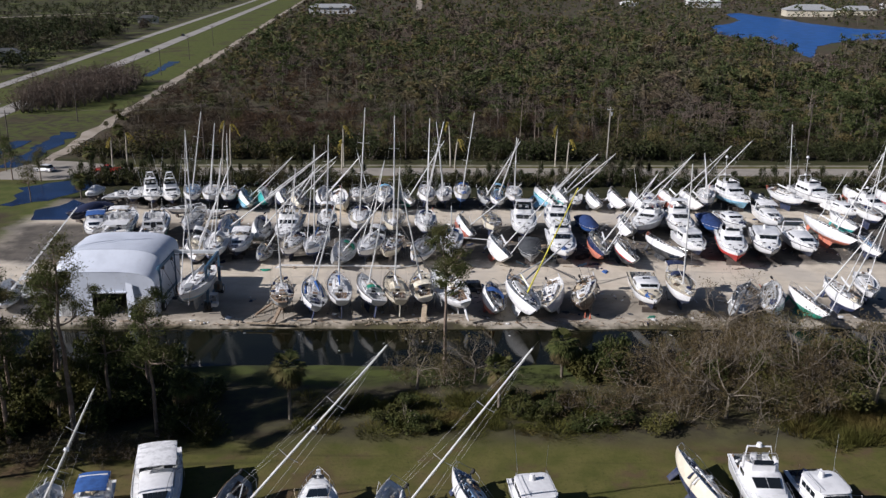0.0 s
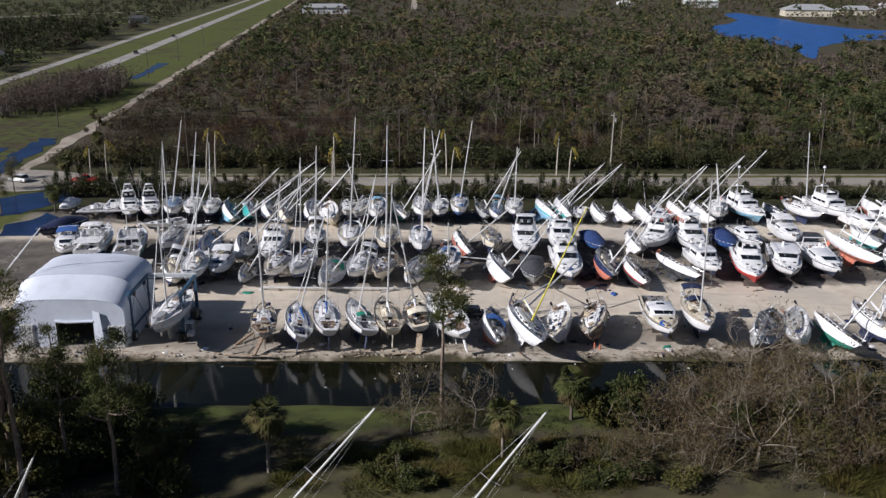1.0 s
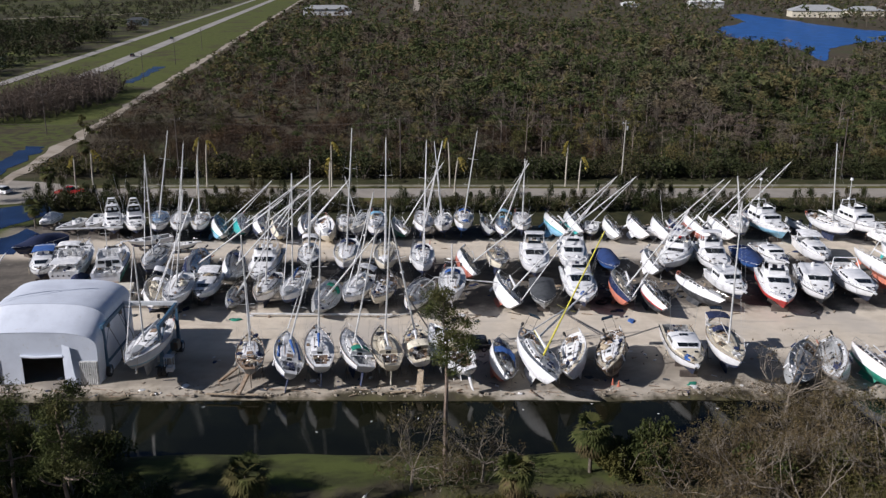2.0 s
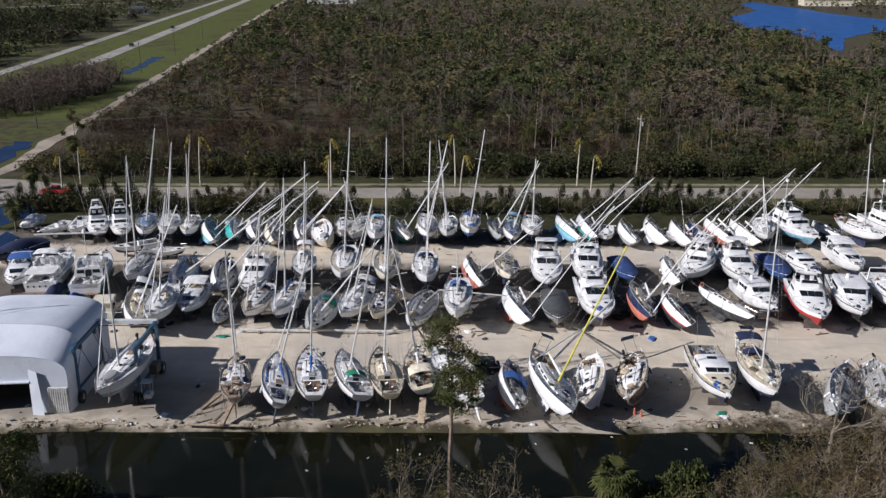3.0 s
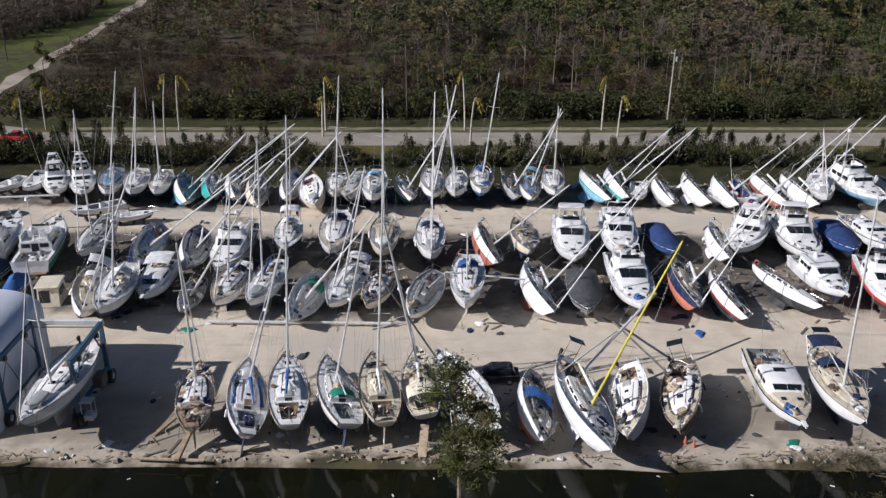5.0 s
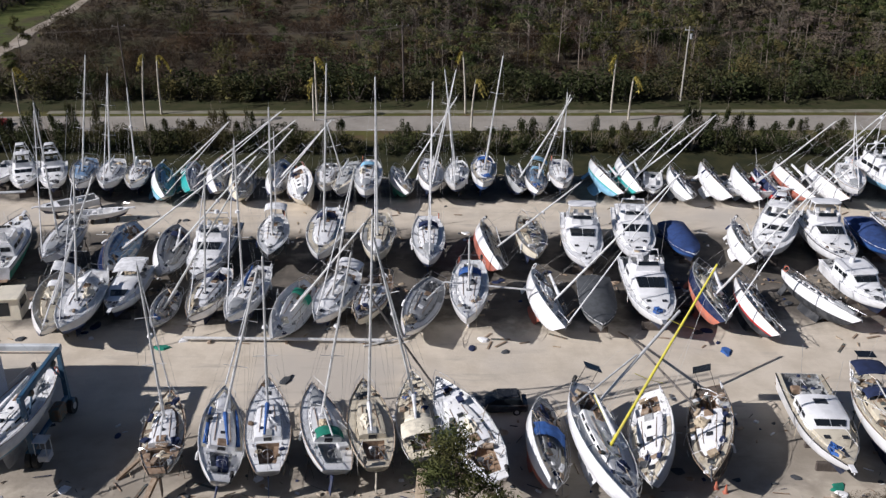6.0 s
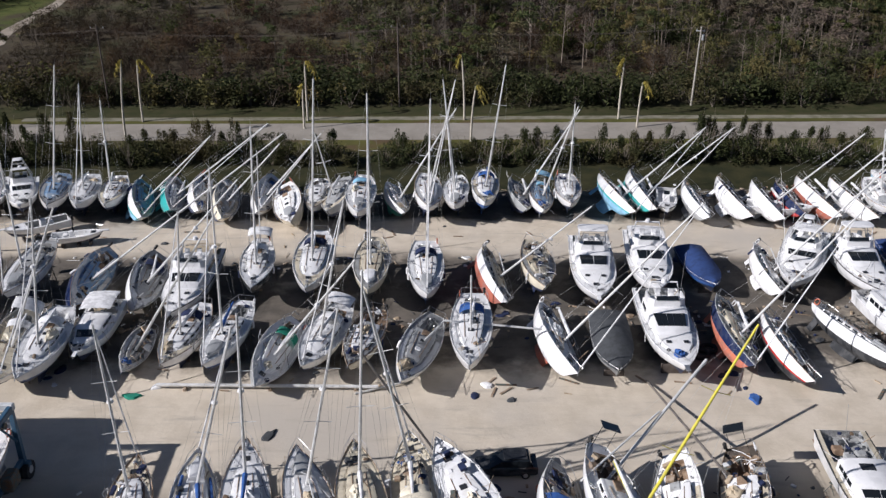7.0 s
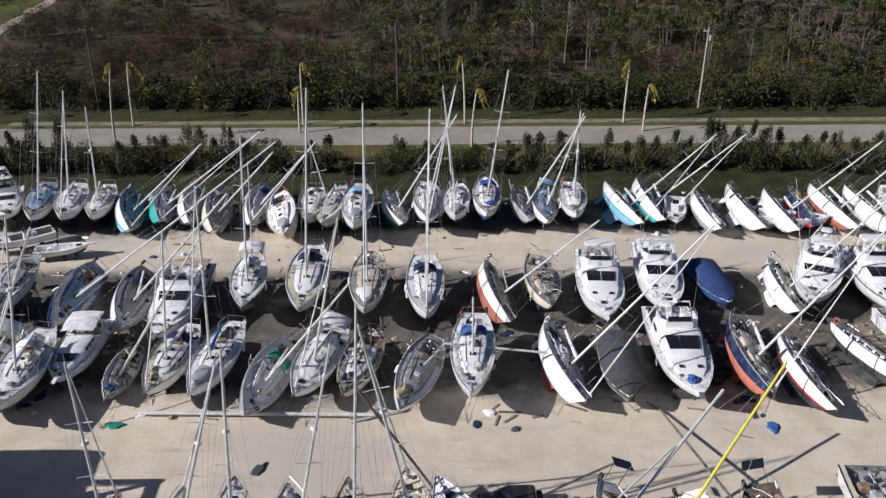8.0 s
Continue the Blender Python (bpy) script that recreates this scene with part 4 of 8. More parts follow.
def sailboat(x, y, turn, L, heel=0.0, hull="white", bottom="navy", stripe=None, deck="white", mast=12.0, mast_lean=0.0, spar=None, canvas=None, cover="white", ketch=0.0,
             dodger=True, tarp=None, tarp_span=(0.12, 0.7), stands=True, lift=0.0, pitch=0.0, wreck=0, panel=False, keel_paint=None, strips=None, genoa=True, boot=3, stay_r=0.0065, label="white fibreglass sailboat standing in the yard", group="boats stored in the yard"):
    """A fin-keel sailing yacht, bow towards +y before the turn; x, y is the middle of its deck; heel leans it to starboard."""
    r = random.Random(int(x * 31 + y * 17))
    B, D = 0.31 * L if L < 12 else 0.29 * L, 0.145 * L + 0.05
    D = min(D, 1.95)
    rings = hull_rings(L, B, D, tw=0.34 + 0.26 * r.random())
    keel = Shape()
    kd = 0.13 * L
    for zf in (0,):
        prof = lambda c, y0, w, z: [(w * math.sin(t) * (1 if math.cos(t) > 0 else 0.8), y0 + c / 2 * math.cos(t), z) for t in np.linspace(0, 2 * math.pi, 9)[:-1]]
        keel.loft([prof(0.24 * L, -0.35, 0.10, -kd), prof(0.26 * L, -0.3, 0.14, -kd + 0.12), prof(0.30 * L, -0.1, 0.13, 0.0), prof(0.36 * L, 0.0, 0.2, 0.16)])
    turn_m = Matrix.Rotation(radians(turn), 4, "Z") @ Matrix.Rotation(radians(heel), 4, "Y") @ Euler((radians(pitch), 0, 0)).to_matrix().to_4x4()
    z0 = rest(turn_m, [p for g in rings for p in g], keel.v, 0.1 if abs(heel) < 15 else 0.75) + lift - 0.02
    root = boat_root("sailboat", x, y, z0, turn, heel, pitch, D, label, "sailboat", group)
    part("hull", hull_shape(rings, boot, boot + 1), [PAINT[hull], ANTIFOUL[bottom], PAINT[stripe or hull]], root, smooth=True)
    part("keel", keel, ANTIFOUL[keel_paint or bottom], root, smooth=True)
    rd = Shape()
    rd.loft([[(-0.03, -L * 0.46, -kd * 0.6), (0.03, -L * 0.46, -kd * 0.6), (0.03, -L * 0.40, -kd * 0.6), (-0.03, -L * 0.40, -kd * 0.6)], [(-0.05, -L * 0.45, D * 0.45), (0.05, -L * 0.45, D * 0.45), (0.05, -L * 0.375, D * 0.45), (-0.05, -L * 0.375, D * 0.45)]])
    part("rudder", rd, ANTIFOUL[bottom], root)
    well = (0.07, 0.31)
    part("deck", deck_shape(rings, well, 0.52), DECKS[deck], root, smooth=True)
    part("cockpit", well_shape(rings, well, 0.52, 0.75), DECKS["teak" if wreck or r.random() < 0.35 else "grey" if r.random() < 0.5 else deck], root)
    ns = Shape()
    row = []
    for sx, us in ((-1, (0.33, 0.45, 0.57, 0.68, 0.75, 0.80, 0.86, 0.92, 0.955)), (1, (0.955, 0.92, 0.86, 0.80, 0.75, 0.68, 0.57, 0.45, 0.33))):
        for u in us:
            p = rail_at(rings, u)[1]
            fa, fb = np.interp(u, (0.33, 0.68, 0.77, 0.8), (0.70, 0.64, 0.5, 0.07)), np.interp(u, (0.33, 0.8, 0.955), (0.91, 0.86, 0.55))
            row.append([(sx * p.x * fa, p.y, p.z - 0.07), (sx * p.x * fb, p.y, p.z - 0.07), (sx * p.x * fb, p.y, p.z - 0.008), (sx * p.x * fa, p.y, p.z - 0.008)])
    ns.loft(row)
    part("non_skid_deck", ns, DECKS[r.choice(("pale", "pale", "pale", "cream") if deck == "white" else ("pale", "cream", "grey"))], root)
    tr = Shape()
    for side in (0, 1):
        tr.tube([rail_at(rings, u)[side] + Vector((0, 0, 0.02)) for u in np.linspace(0, 0.995, 12)], 0.038, 4)
    part("toe_rail", tr, WOOD if r.random() < 0.4 else ALU, root)
    # cabin
    zd = lambda u: rail_at(rings, u)[0].z - 0.04
    yl = lambda u: -L / 2 + L * u
    h = 0.42 + 0.1 * r.random()
    secs = []
    for u, wf, hf, k in ((0.31, 0.62, 1.0, 0.9), (0.40, 0.62, 1.0, 0.9), (0.52, 0.60, 0.92, 0.88), (0.62, 0.55, 0.78, 0.86), (0.70, 0.48, 0.5, 0.84), (0.755, 0.36, 0.08, 0.8)):
        secs.append((yl(u), abs(rail_at(rings, u)[0].x) * wf, zd(u), h * hf, k))
    cab = Shape()
    hr = house_rings(secs)
    cab.loft(hr)
    cabin = part("cabin", cab, DECKS[deck] if deck not in ("teak", "char") else PAINT["white"], root, smooth=True)
    for sx in (-1, 1):
        for ua, ub in ((0.335, 0.395), (0.42, 0.485), (0.51, 0.565), (0.60, 0.64)):
            if wreck and r.random() < 0.4:
                continue
            c = []
            for u, f in ((ua, 0.3), (ub, 0.3), (ub, 0.68), (ua, 0.68)):
                k = np.interp(u, [s[0] for s in [(0.31,), (0.4,), (0.52,), (0.62,), (0.7,), (0.755,)]], range(6))
                i = int(min(k, 4))
                q = k - i
                w = secs[i][1] * (1 - q) + secs[i + 1][1] * q
                hh = secs[i][3] * (1 - q) + secs[i + 1][3] * q
                kk = secs[i][4]
                zb = secs[i][2] * (1 - q) + secs[i + 1][2] * q
                c.append((sx * w * (1 - (1 - (0.5 + 0.5 * kk)) * f / 0.82), yl(u), zb + hh * f))
            window_pane(cabin, c, (sx, 0, 0.1))
    for u, s_ in ((0.57, 0.5), (0.45, 0.36)):
        k = Shape()
        k.box((0, yl(u), zd(u) + h * (0.96 if u < 0.5 else 0.9) + 0.03), (s_, s_, 0.07), bevel=0.03)
        part("hatch", k, HATCH if r.random() < 0.75 else PAINT["white"], cabin)
    k = Shape()
    k.box((0, yl(0.82), zd(0.82) + 0.05), (0.55, 0.55, 0.07), bevel=0.03)
    part("foredeck_hatch", k, HATCH, root)
    k = Shape()
    k.box((0, yl(0.345), zd(0.35) + h + 0.05), (0.72, L * 0.07, 0.09), bevel=0.03)
    part("companionway_slide", k, DECKS["grey" if r.random() < 0.5 else "teak"], cabin)
    k = Shape()
    k.box((0, yl(0.31) - 0.012, zd(0.31) + h * 0.3), (0.62, 0.03, h * 1.0))
    part("companionway", k, HATCH, cabin)
    for sx in (-1, 1):
        for u in (0.16, 0.26):
            k = Shape()
            p = rail_at(rings, u)[1]
            c = (sx * p.x * 0.66, p.y, p.z)
            k.tube([c, (c[0], c[1], c[2] + 0.12), (c[0], c[1], c[2] + 0.2)], 0.09, 7, r1=0.06)
            part("winch", k, STEEL, root)
    if L > 8:
        k = Shape()
        yw, zw = yl(0.15), zd(0.15) + 0.25
        k.tube([(0.42 * math.sin(t), yw, zw + 0.42 * math.cos(t)) for t in np.linspace(0, 2 * math.pi, 13)], 0.02, 4)
        for t in (0, 2.1, 4.2):
            k.tube([(0, yw, zw), (0.42 * math.sin(t), yw, zw + 0.42 * math.cos(t))], 0.012, 3)
        k.tube([(0, yw + 0.12, zw - 0.9), (0, yw + 0.06, zw)], 0.07, 5)
        part("steering_wheel", k, STEEL, root)
    bow_rail(root, rings, L)
    stern_rail(root, rings)
    guard_rail(root, rings, 0.14, 0.85, 0.6, 6)
    if dodger and canvas:
        canopy(root, yl(0.27), yl(0.37), B * 0.3, zd(0.3) + h + 0.75, 0.6, CANVAS[canvas], "spray_hood", False)
        if r.random() < 0.55:
            canopy(root, yl(0.05), yl(0.22), B * 0.36, zd(0.2) + 1.95, 0.35, CANVAS[canvas], "bimini", True, 1.4)
    if tarp:
        k = Shape()
        rows = []
        for i, u in enumerate(np.linspace(tarp_span[0], tarp_span[1], 7)):
            w = abs(rail_at(rings, u)[0].x) * (0.85 + 0.1 * r.random())
            zz = zd(u) + 0.75 + 0.25 * r.random()
            rows.append([(-w, yl(u), zd(u) + 0.1), (-w * 0.6, yl(u), zz - 0.2 * r.random()), (0.1, yl(u), zz + 0.15), (w * 0.6, yl(u), zz - 0.2 * r.random()), (w, yl(u), zd(u) + 0.1)])
        k.loft(rows, 0, False, False)
        k.loft([[(p[0] * 0.98, p[1], p[2] - 0.02) for p in q[::-1]] for q in rows], 0, False, False)
        part("tarpaulin", k, CANVAS[tarp], root, "crumpled %s tarpaulin" % tarp, smooth=True)
    if strips:
        for side in (0, 1):
            k = Shape()
            k.tube([(rail_at(rings, u)[side].x * (0.72 + 0.05 * math.sin(9 * u)), yl(u), zd(u) + 0.12 + 0.05 * math.sin(14 * u)) for u in np.linspace(0.36, 0.74, 6)], 0.17, 6, r1=0.1)
            part("sail_bag", k, CANVAS[strips], root, "long %s sail bag along the side deck" % strips, smooth=True)
        k = Shape()
        k.box((0.1, yl(0.17), zd(0.17) + 0.12), (0.9, L * 0.13, 0.4), bevel=0.15)
        part("cockpit_cover", k, CANVAS["navy"], root)
    if panel:
        k = Shape()
        k.box((0, yl(0.03), zd(0.05) + 2.1), (1.5, 1.0, 0.05), bevel=0.01)
        for sx in (-1, 1):
            k.tube([(sx * 0.6, yl(0.03), zd(0.05)), (sx * 0.6, yl(0.03), zd(0.05) + 2.1)], 0.025, 4)
        part("solar_panel", k, WINDOW, root)
    if wreck:
        for _ in range(7 + 5 * wreck):
            k = Shape()
            u = 0.1 + 0.7 * r.random()
            p = rail_at(rings, u)[1]
            a = Vector(((r.random() * 2 - 1) * p.x * 0.8, p.y, p.z + 0.1 + 0.5 * r.random()))
            d = Vector((r.gauss(0, 1), r.gauss(0, 1), r.gauss(0, 0.25))).normalized() * (0.5 + 1.3 * r.random())
            if r.random() < 0.5:
                k.tube([a, a + d * 0.5 + Vector((0, 0, 0.15)), a + d], 0.03, 4)
            else:
                k.box(a, (0.3 + 0.6 * r.random(), 0.3 + 0.5 * r.random(), 0.06 + 0.2 * r.random()), rz=r.random() * 3, bevel=0.03)
            part("wreckage", k, r.choice([WOOD, PALE_WOOD, ALU, CANVAS["navy"], PAINT["white"], STAND]), root)
    # loose gear
    for _ in range(r.choice((2, 3, 4))):
        k = Shape()
        u = r.choice((0.1, 0.15, 0.2, 0.25, 0.72, 0.78, 0.85))
        p = rail_at(rings, u)[1]
        a = Vector(((r.random() * 1.5 - 0.75) * p.x, p.y, p.z + 0.1))
        if r.random() < 0.4:
            k.tube([a, a + Vector((r.gauss(0, 0.6), r.gauss(0, 0.7), 0.1 + 0.5 * r.random()))], 0.03, 4)
        else:
            k.box(a, (0.25 + 0.7 * r.random(), 0.25 + 0.5 * r.random(), 0.12 + 0.3 * r.random()), rz=r.random() * 3, bevel=0.06)
        part("deck_gear", k, r.choice([WOOD, CANVAS["white"], CANVAS["navy"], CANVAS["white"], CANVAS["dark"], CANVAS["grey"], DECKS["grey"]]), root)
    # deck gear
    for sx in (-1, 1):
        k = Shape()
        k.tube([(sx * np.interp(u, [0.31, 0.7], [secs[0][1], secs[4][1]]) * 0.62, yl(u), zd(u) + h * np.interp(u, [0.31, 0.52, 0.66], [1.03, 0.98, 0.76])) for u in (0.36, 0.44, 0.52, 0.6, 0.66)], 0.03, 4)
        part("grab_rail", k, DECKS["teak"], cabin)
    k = Shape()
    k.box((0, yl(0.9), zd(0.9) + 0.12), (0.3, 0.36, 0.24), bevel=0.06)
    k.tube([(0, yl(0.92), zd(0.92) + 0.1), (0, yl(0.998), zd(0.99) + 0.12), (0, yl(1.0) + 0.18, zd(0.99) - 0.1)], 0.04, 5)
    part("anchor_windlass", k, STEEL, root)
    if r.random() < 0.5:
        k = Shape()
        q = rail_at(rings, 0.03)[r.choice((0, 1))]
        k.box((q.x * 0.92, q.y - 0.1, q.z + 0.55), (0.28, 0.4, 0.45), bevel=0.08)
        k.box((q.x * 0.92, q.y - 0.18, q.z + 0.1), (0.1, 0.16, 0.6), bevel=0.02)
        part("outboard_motor", k, RUBBER, root)
    if r.random() < 0.45:
        k = Shape()
        q = rail_at(rings, 0.06)[r.choice((0, 1))]
        k.tube([(q.x * 0.96, q.y + 0.3 * math.cos(t), q.z + 0.38 + 0.3 * math.sin(t)) for t in np.linspace(0, 6.28, 11)], 0.06, 5)
        part("life_ring", k, PAINT[r.choice(("white", "orange", "white"))], root)
    for _ in range(r.choice((0, 2, 3))):
        k = Shape()
        sd = r.choice((0, 1))
        q = rail_at(rings, 0.25 + 0.5 * r.random())[sd]
        k.tube([(q.x * 1.03, q.y, q.z - 0.75), (q.x * 1.05, q.y, q.z - 0.65), (q.x * 1.05, q.y, q.z - 0.15), (q.x * 1.0, q.y, q.z + 0.05)], 0.12, 7, r1=0.08)
        part("fender", k, PAINT[r.choice(("white", "navy", "white"))], root, smooth=True)
    if r.random() < 0.3 and L > 10 and not wreck:
        k = Shape()
        rows = []
        for u in np.linspace(0, 1, 7):
            w = 0.6 * (1 - max(0, u - 0.45) ** 2 * 2.8)
            yy = yl(0.69) + 2.4 * u
            zz = zd(0.8) + 0.12
            rows.append([(-w, yy, zz), (-w * 0.85, yy, zz + 0.3), (0, yy, zz + 0.42), (w * 0.85, yy, zz + 0.3), (w, yy, zz)])
        k.loft(rows, 0, False, True)
        part("upturned_dinghy", k, PAINT[r.choice(("white", "grey", "grey"))], root, "upturned dinghy lashed on the foredeck", smooth=True)
    for _ in range(r.choice((1, 2, 3))):
        k = Shape()
        u = r.choice((0.2, 0.25, 0.5, 0.66, 0.78))
        q = rail_at(rings, u)[1]
        cx, cy, cz = (r.random() * 1.4 - 0.7) * q.x, q.y, q.z + (0.0 if u < 0.3 or u > 0.7 else 0.02)
        rr = 0.18 + 0.15 * r.random()
        k.tube([(cx + rr * (1 - 0.05 * i) * math.cos(i * 0.9), cy + rr * (1 - 0.05 * i) * math.sin(i * 0.9), cz + 0.012 * i) for i in range(13)], 0.035, 4)
        part("coiled_line", k, CANVAS[r.choice(("white", "navy", "dark", "tan"))], root)
    clutter(root, rings, random.Random(int(x * 91 + y * 57)), 4 + 3 * wreck)
    # mast and rigging
    sp = spar or ALU
    if mast > 0:
        my, mz = yl(0.58), zd(0.58) + h * 0.85
        tilt = math.tan(radians(mast_lean))
        top = Vector((mast * tilt, my - 0.012 * mast, mz + mast))
        base = Vector((0, my, mz))
        k = Shape()
        k.tube([base + (top - base) * f for f in (0, 0.5, 1)], 0.125 if mast > 9 else 0.095, 8, r1=0.075)
        mo = part("mast", k, sp, root, smooth=True)
        for f in ((0.52,) if mast < 13 else (0.38, 0.68)):
            c = base + (top - base) * f
            w = B * 0.27 * (1.1 - 0.3 * f)
            k = Shape()
            k.tube([c + Vector((-w, -0.12, 0.05)), c, c + Vector((w, -0.12, 0.05))], 0.028, 4)
            part("spreader", k, sp, mo)
        k = Shape()
        k.tube([top, top + Vector((0, 0, 0.7))], 0.012, 3)
        k.tube([top + Vector((0, -0.25, 0.1)), top + Vector((0, 0.3, 0.1))], 0.015, 3)
        part("mast_head_gear", k, STEEL, mo)
        bw, sw = rail_at(rings, 0.985)[0], rail_at(rings, 0.01)[0]
        for e in (Vector((0, bw.y, bw.z)), Vector((0, sw.y, sw.z))):
            k = Shape()
            k.tube([top, e], stay_r * (1.5 if e.y > 0 else 1.0), 3)
            part("stay", k, WIRE, root)
        if genoa and r.random() < 0.55:
            k = Shape()
            e = Vector((0, bw.y, bw.z))
            k.tube([e + (top - e) * 0.03, e + (top - e) * 0.5, e + (top - e) * 0.95], 0.075, 6, r1=0.04)
            part("furled_genoa", k, CANVAS["white" if canvas in (None, "green", "red", "cream") else r.choice(["white", canvas])], root)
        for side in (0, 1):
            for u, f in ((0.58, 1.0), (0.545, 0.66)):
                k = Shape()
                w = B * 0.27
                sg = -1 if side == 0 else 1
                kn = base + (top - base) * (0.52 if mast < 13 else 0.68) * (1 if f == 1 else 0.9) + Vector((sg * w * 0.92, -0.1, 0))
                p = rail_at(rings, u)[side]
                tip = base + (top - base) * f
                k.tube([tip, kn, p] if f == 1 else [tip, p], stay_r, 3)
                part("shroud", k, WIRE, root)
        bl = L * 0.34
        k = Shape()
        swing = r.gauss(0, 0.05)
        b0 = base + Vector((0, -0.15, 0.65))
        b1 = b0 + Vector((bl * swing, -bl, 0.15))
        k.tube([b0, b1], 0.065, 6)
        bo = part("boom", k, sp, root)
        if (cover != "white" or r.random() < 0.8) and wreck < 2:
            k = Shape()
            k.tube([b0 + (b1 - b0) * f + Vector((0, 0, 0.14)) for f in (0.0, 0.2, 0.6, 1.0)], 0.2, 8, r1=0.08)
            part("sail_cover", k, CANVAS[cover], bo, "%s canvas sail cover" % cover, smooth=True)
        if ketch:
            k = Shape()
            c = Vector((0, yl(0.17), zd(0.17)))
            k.tube([c, c + Vector((ketch * tilt, 0, ketch))], 0.075, 7, r1=0.045)
            part("mizzen_mast", k, sp, root, smooth=True)
            for side in (0, 1):
                k = Shape()
                k.tube([c + Vector((ketch * tilt, 0, ketch * 0.95)), rail_at(rings, 0.14)[side]], stay_r, 3)
                part("shroud", k, WIRE, root)
        if r.random() < 0.4:
            k = Shape()
            c = base + (top - base) * 0.55 + Vector((0, 0.25, 0))
            k.tube([c, c + Vector((0, 0, 0.12)), c + Vector((0, 0, 0.2))], 0.25, 9, r1=0.18)
            part("radar_dome", k, PAINT["white"], mo, smooth=True)
    if stands and abs(heel) < 14 and not lift:
        for u, sx in ((0.3, -1), (0.3, 1)):
            p = rail_at(rings, u)[1]
            q = root.matrix_world @ Vector((sx * p.x * 0.82, p.y, D * 0.38))
            jack_stand(q.x, q.y, q.z, sx)
        block = root.matrix_world @ Vector((0, -0.2, -kd))
        keel_block(block.x, block.y, turn)
    return root


def clutter(root, rings, r, n=5, spots=(0.2, 0.45, 0.7, 0.8)):
    """What the storm left on a deck: slack tangled lines, some hanging over the side, and crumpled canvas."""
    down = root.matrix_world.to_3x3().inverted() @ Vector((0, 0, -1))
    s = Shape()
    for _ in range(n):
        u, v = 0.08 + 0.85 * r.random(), 0.08 + 0.85 * r.random()
        p, q = rail_at(rings, u)[r.choice((0, 1))], rail_at(rings, v)[r.choice((0, 1))]
        m = r.choice((0, 0, 1, 2))
        if r.random() < 0.4:
            end = p * 1.06 + down * (0.8 + 0.9 * r.random()) + Vector((0, r.gauss(0, 0.5), 0))
            s.tube([p * 0.6 + Vector((0, r.gauss(0, 0.5), p.z * 0.4 + 0.2)), p * 1.02 + Vector((0, 0, 0.08)), (p * 1.05 + end) / 2, end], 0.022, 3, m)
        else:
            mid = (p + q) / 2 + Vector((r.gauss(0, 0.35), r.gauss(0, 0.5), 0.5 * r.random() + 0.3))
            s.tube([p + Vector((0, 0, 0.4 * r.random())), (p + mid) / 2 + Vector((r.gauss(0, 0.2), 0, 0.12)), mid, (q + mid) / 2 + Vector((0, r.gauss(0, 0.3), -0.05)), q + Vector((0, 0, 0.5 * r.random()))], 0.02, 3, m)
    tagged(part("rope_tangle", s, [CANVAS["white"], CANVAS["dark"], CANVAS["tan"]], root), "slack tangled rope over the deck and rail", kind="stuff")
    s = Shape()
    for _ in range(2 * n):
        u = r.choice(spots) + r.gauss(0, 0.07)
        p = rail_at(rings, min(0.93, max(0.03, u)))[1]
        a = Vector((r.uniform(-0.8, 0.8) * p.x, p.y, p.z + (0.4 if 0.34 < u < 0.62 else 0.03)))
        m = r.choice((0, 1, 1, 2, 3, 3, 4))
        if r.random() < 0.45:
            s.tube([a, a + Vector((r.gauss(0, 0.45), r.gauss(0, 0.7), 0.05 + 0.35 * r.random()))], 0.02 + 0.025 * r.random(), 4, m)
        else:
            s.box(a, (0.12 + 0.3 * r.random(), 0.12 + 0.35 * r.random(), 0.08 + 0.2 * r.random()), m, r.random() * 3, bevel=0.04)
    tagged(part("loose_gear", s, [CANVAS["white"], CANVAS["dark"], CANVAS["navy"], CANVAS["brown"], STEEL], root), "small loose gear strewn over the deck", kind="stuff")
    for u in r.sample(list(spots), 1):
        s = Shape()
        p = rail_at(rings, u)[1]
        c = Vector((r.uniform(-0.4, 0.4) * p.x, p.y, p.z + (0.38 if 0.33 < u < 0.66 else -0.1 if u < 0.3 else 0.0)))
        a, b = 0.35 + 0.45 * r.random(), 0.5 + 0.8 * r.random()
        ring = [(math.cos(6.283 * i / 13) * (0.6 + 0.6 * r.random()), math.sin(6.283 * i / 13) * (0.6 + 0.6 * r.random())) for i in range(13)]
        rows = []
        for k, h in ((1.0, 0.0), (0.86, 0.18), (0.55, 0.2), (0.3, 0.34), (0.1, 0.3)):
            rows.append([c + Vector((a * k * x, b * k * y, h * (0.55 + 0.9 * r.random()))) for x, y in ring])
        s.loft(rows)
        part("crumpled_canvas", s, CANVAS[r.choice(("white", "white", "navy", "blue", "tan", "dark", "cream", "grey"))], root, smooth=True)


STAND_PROTO = []


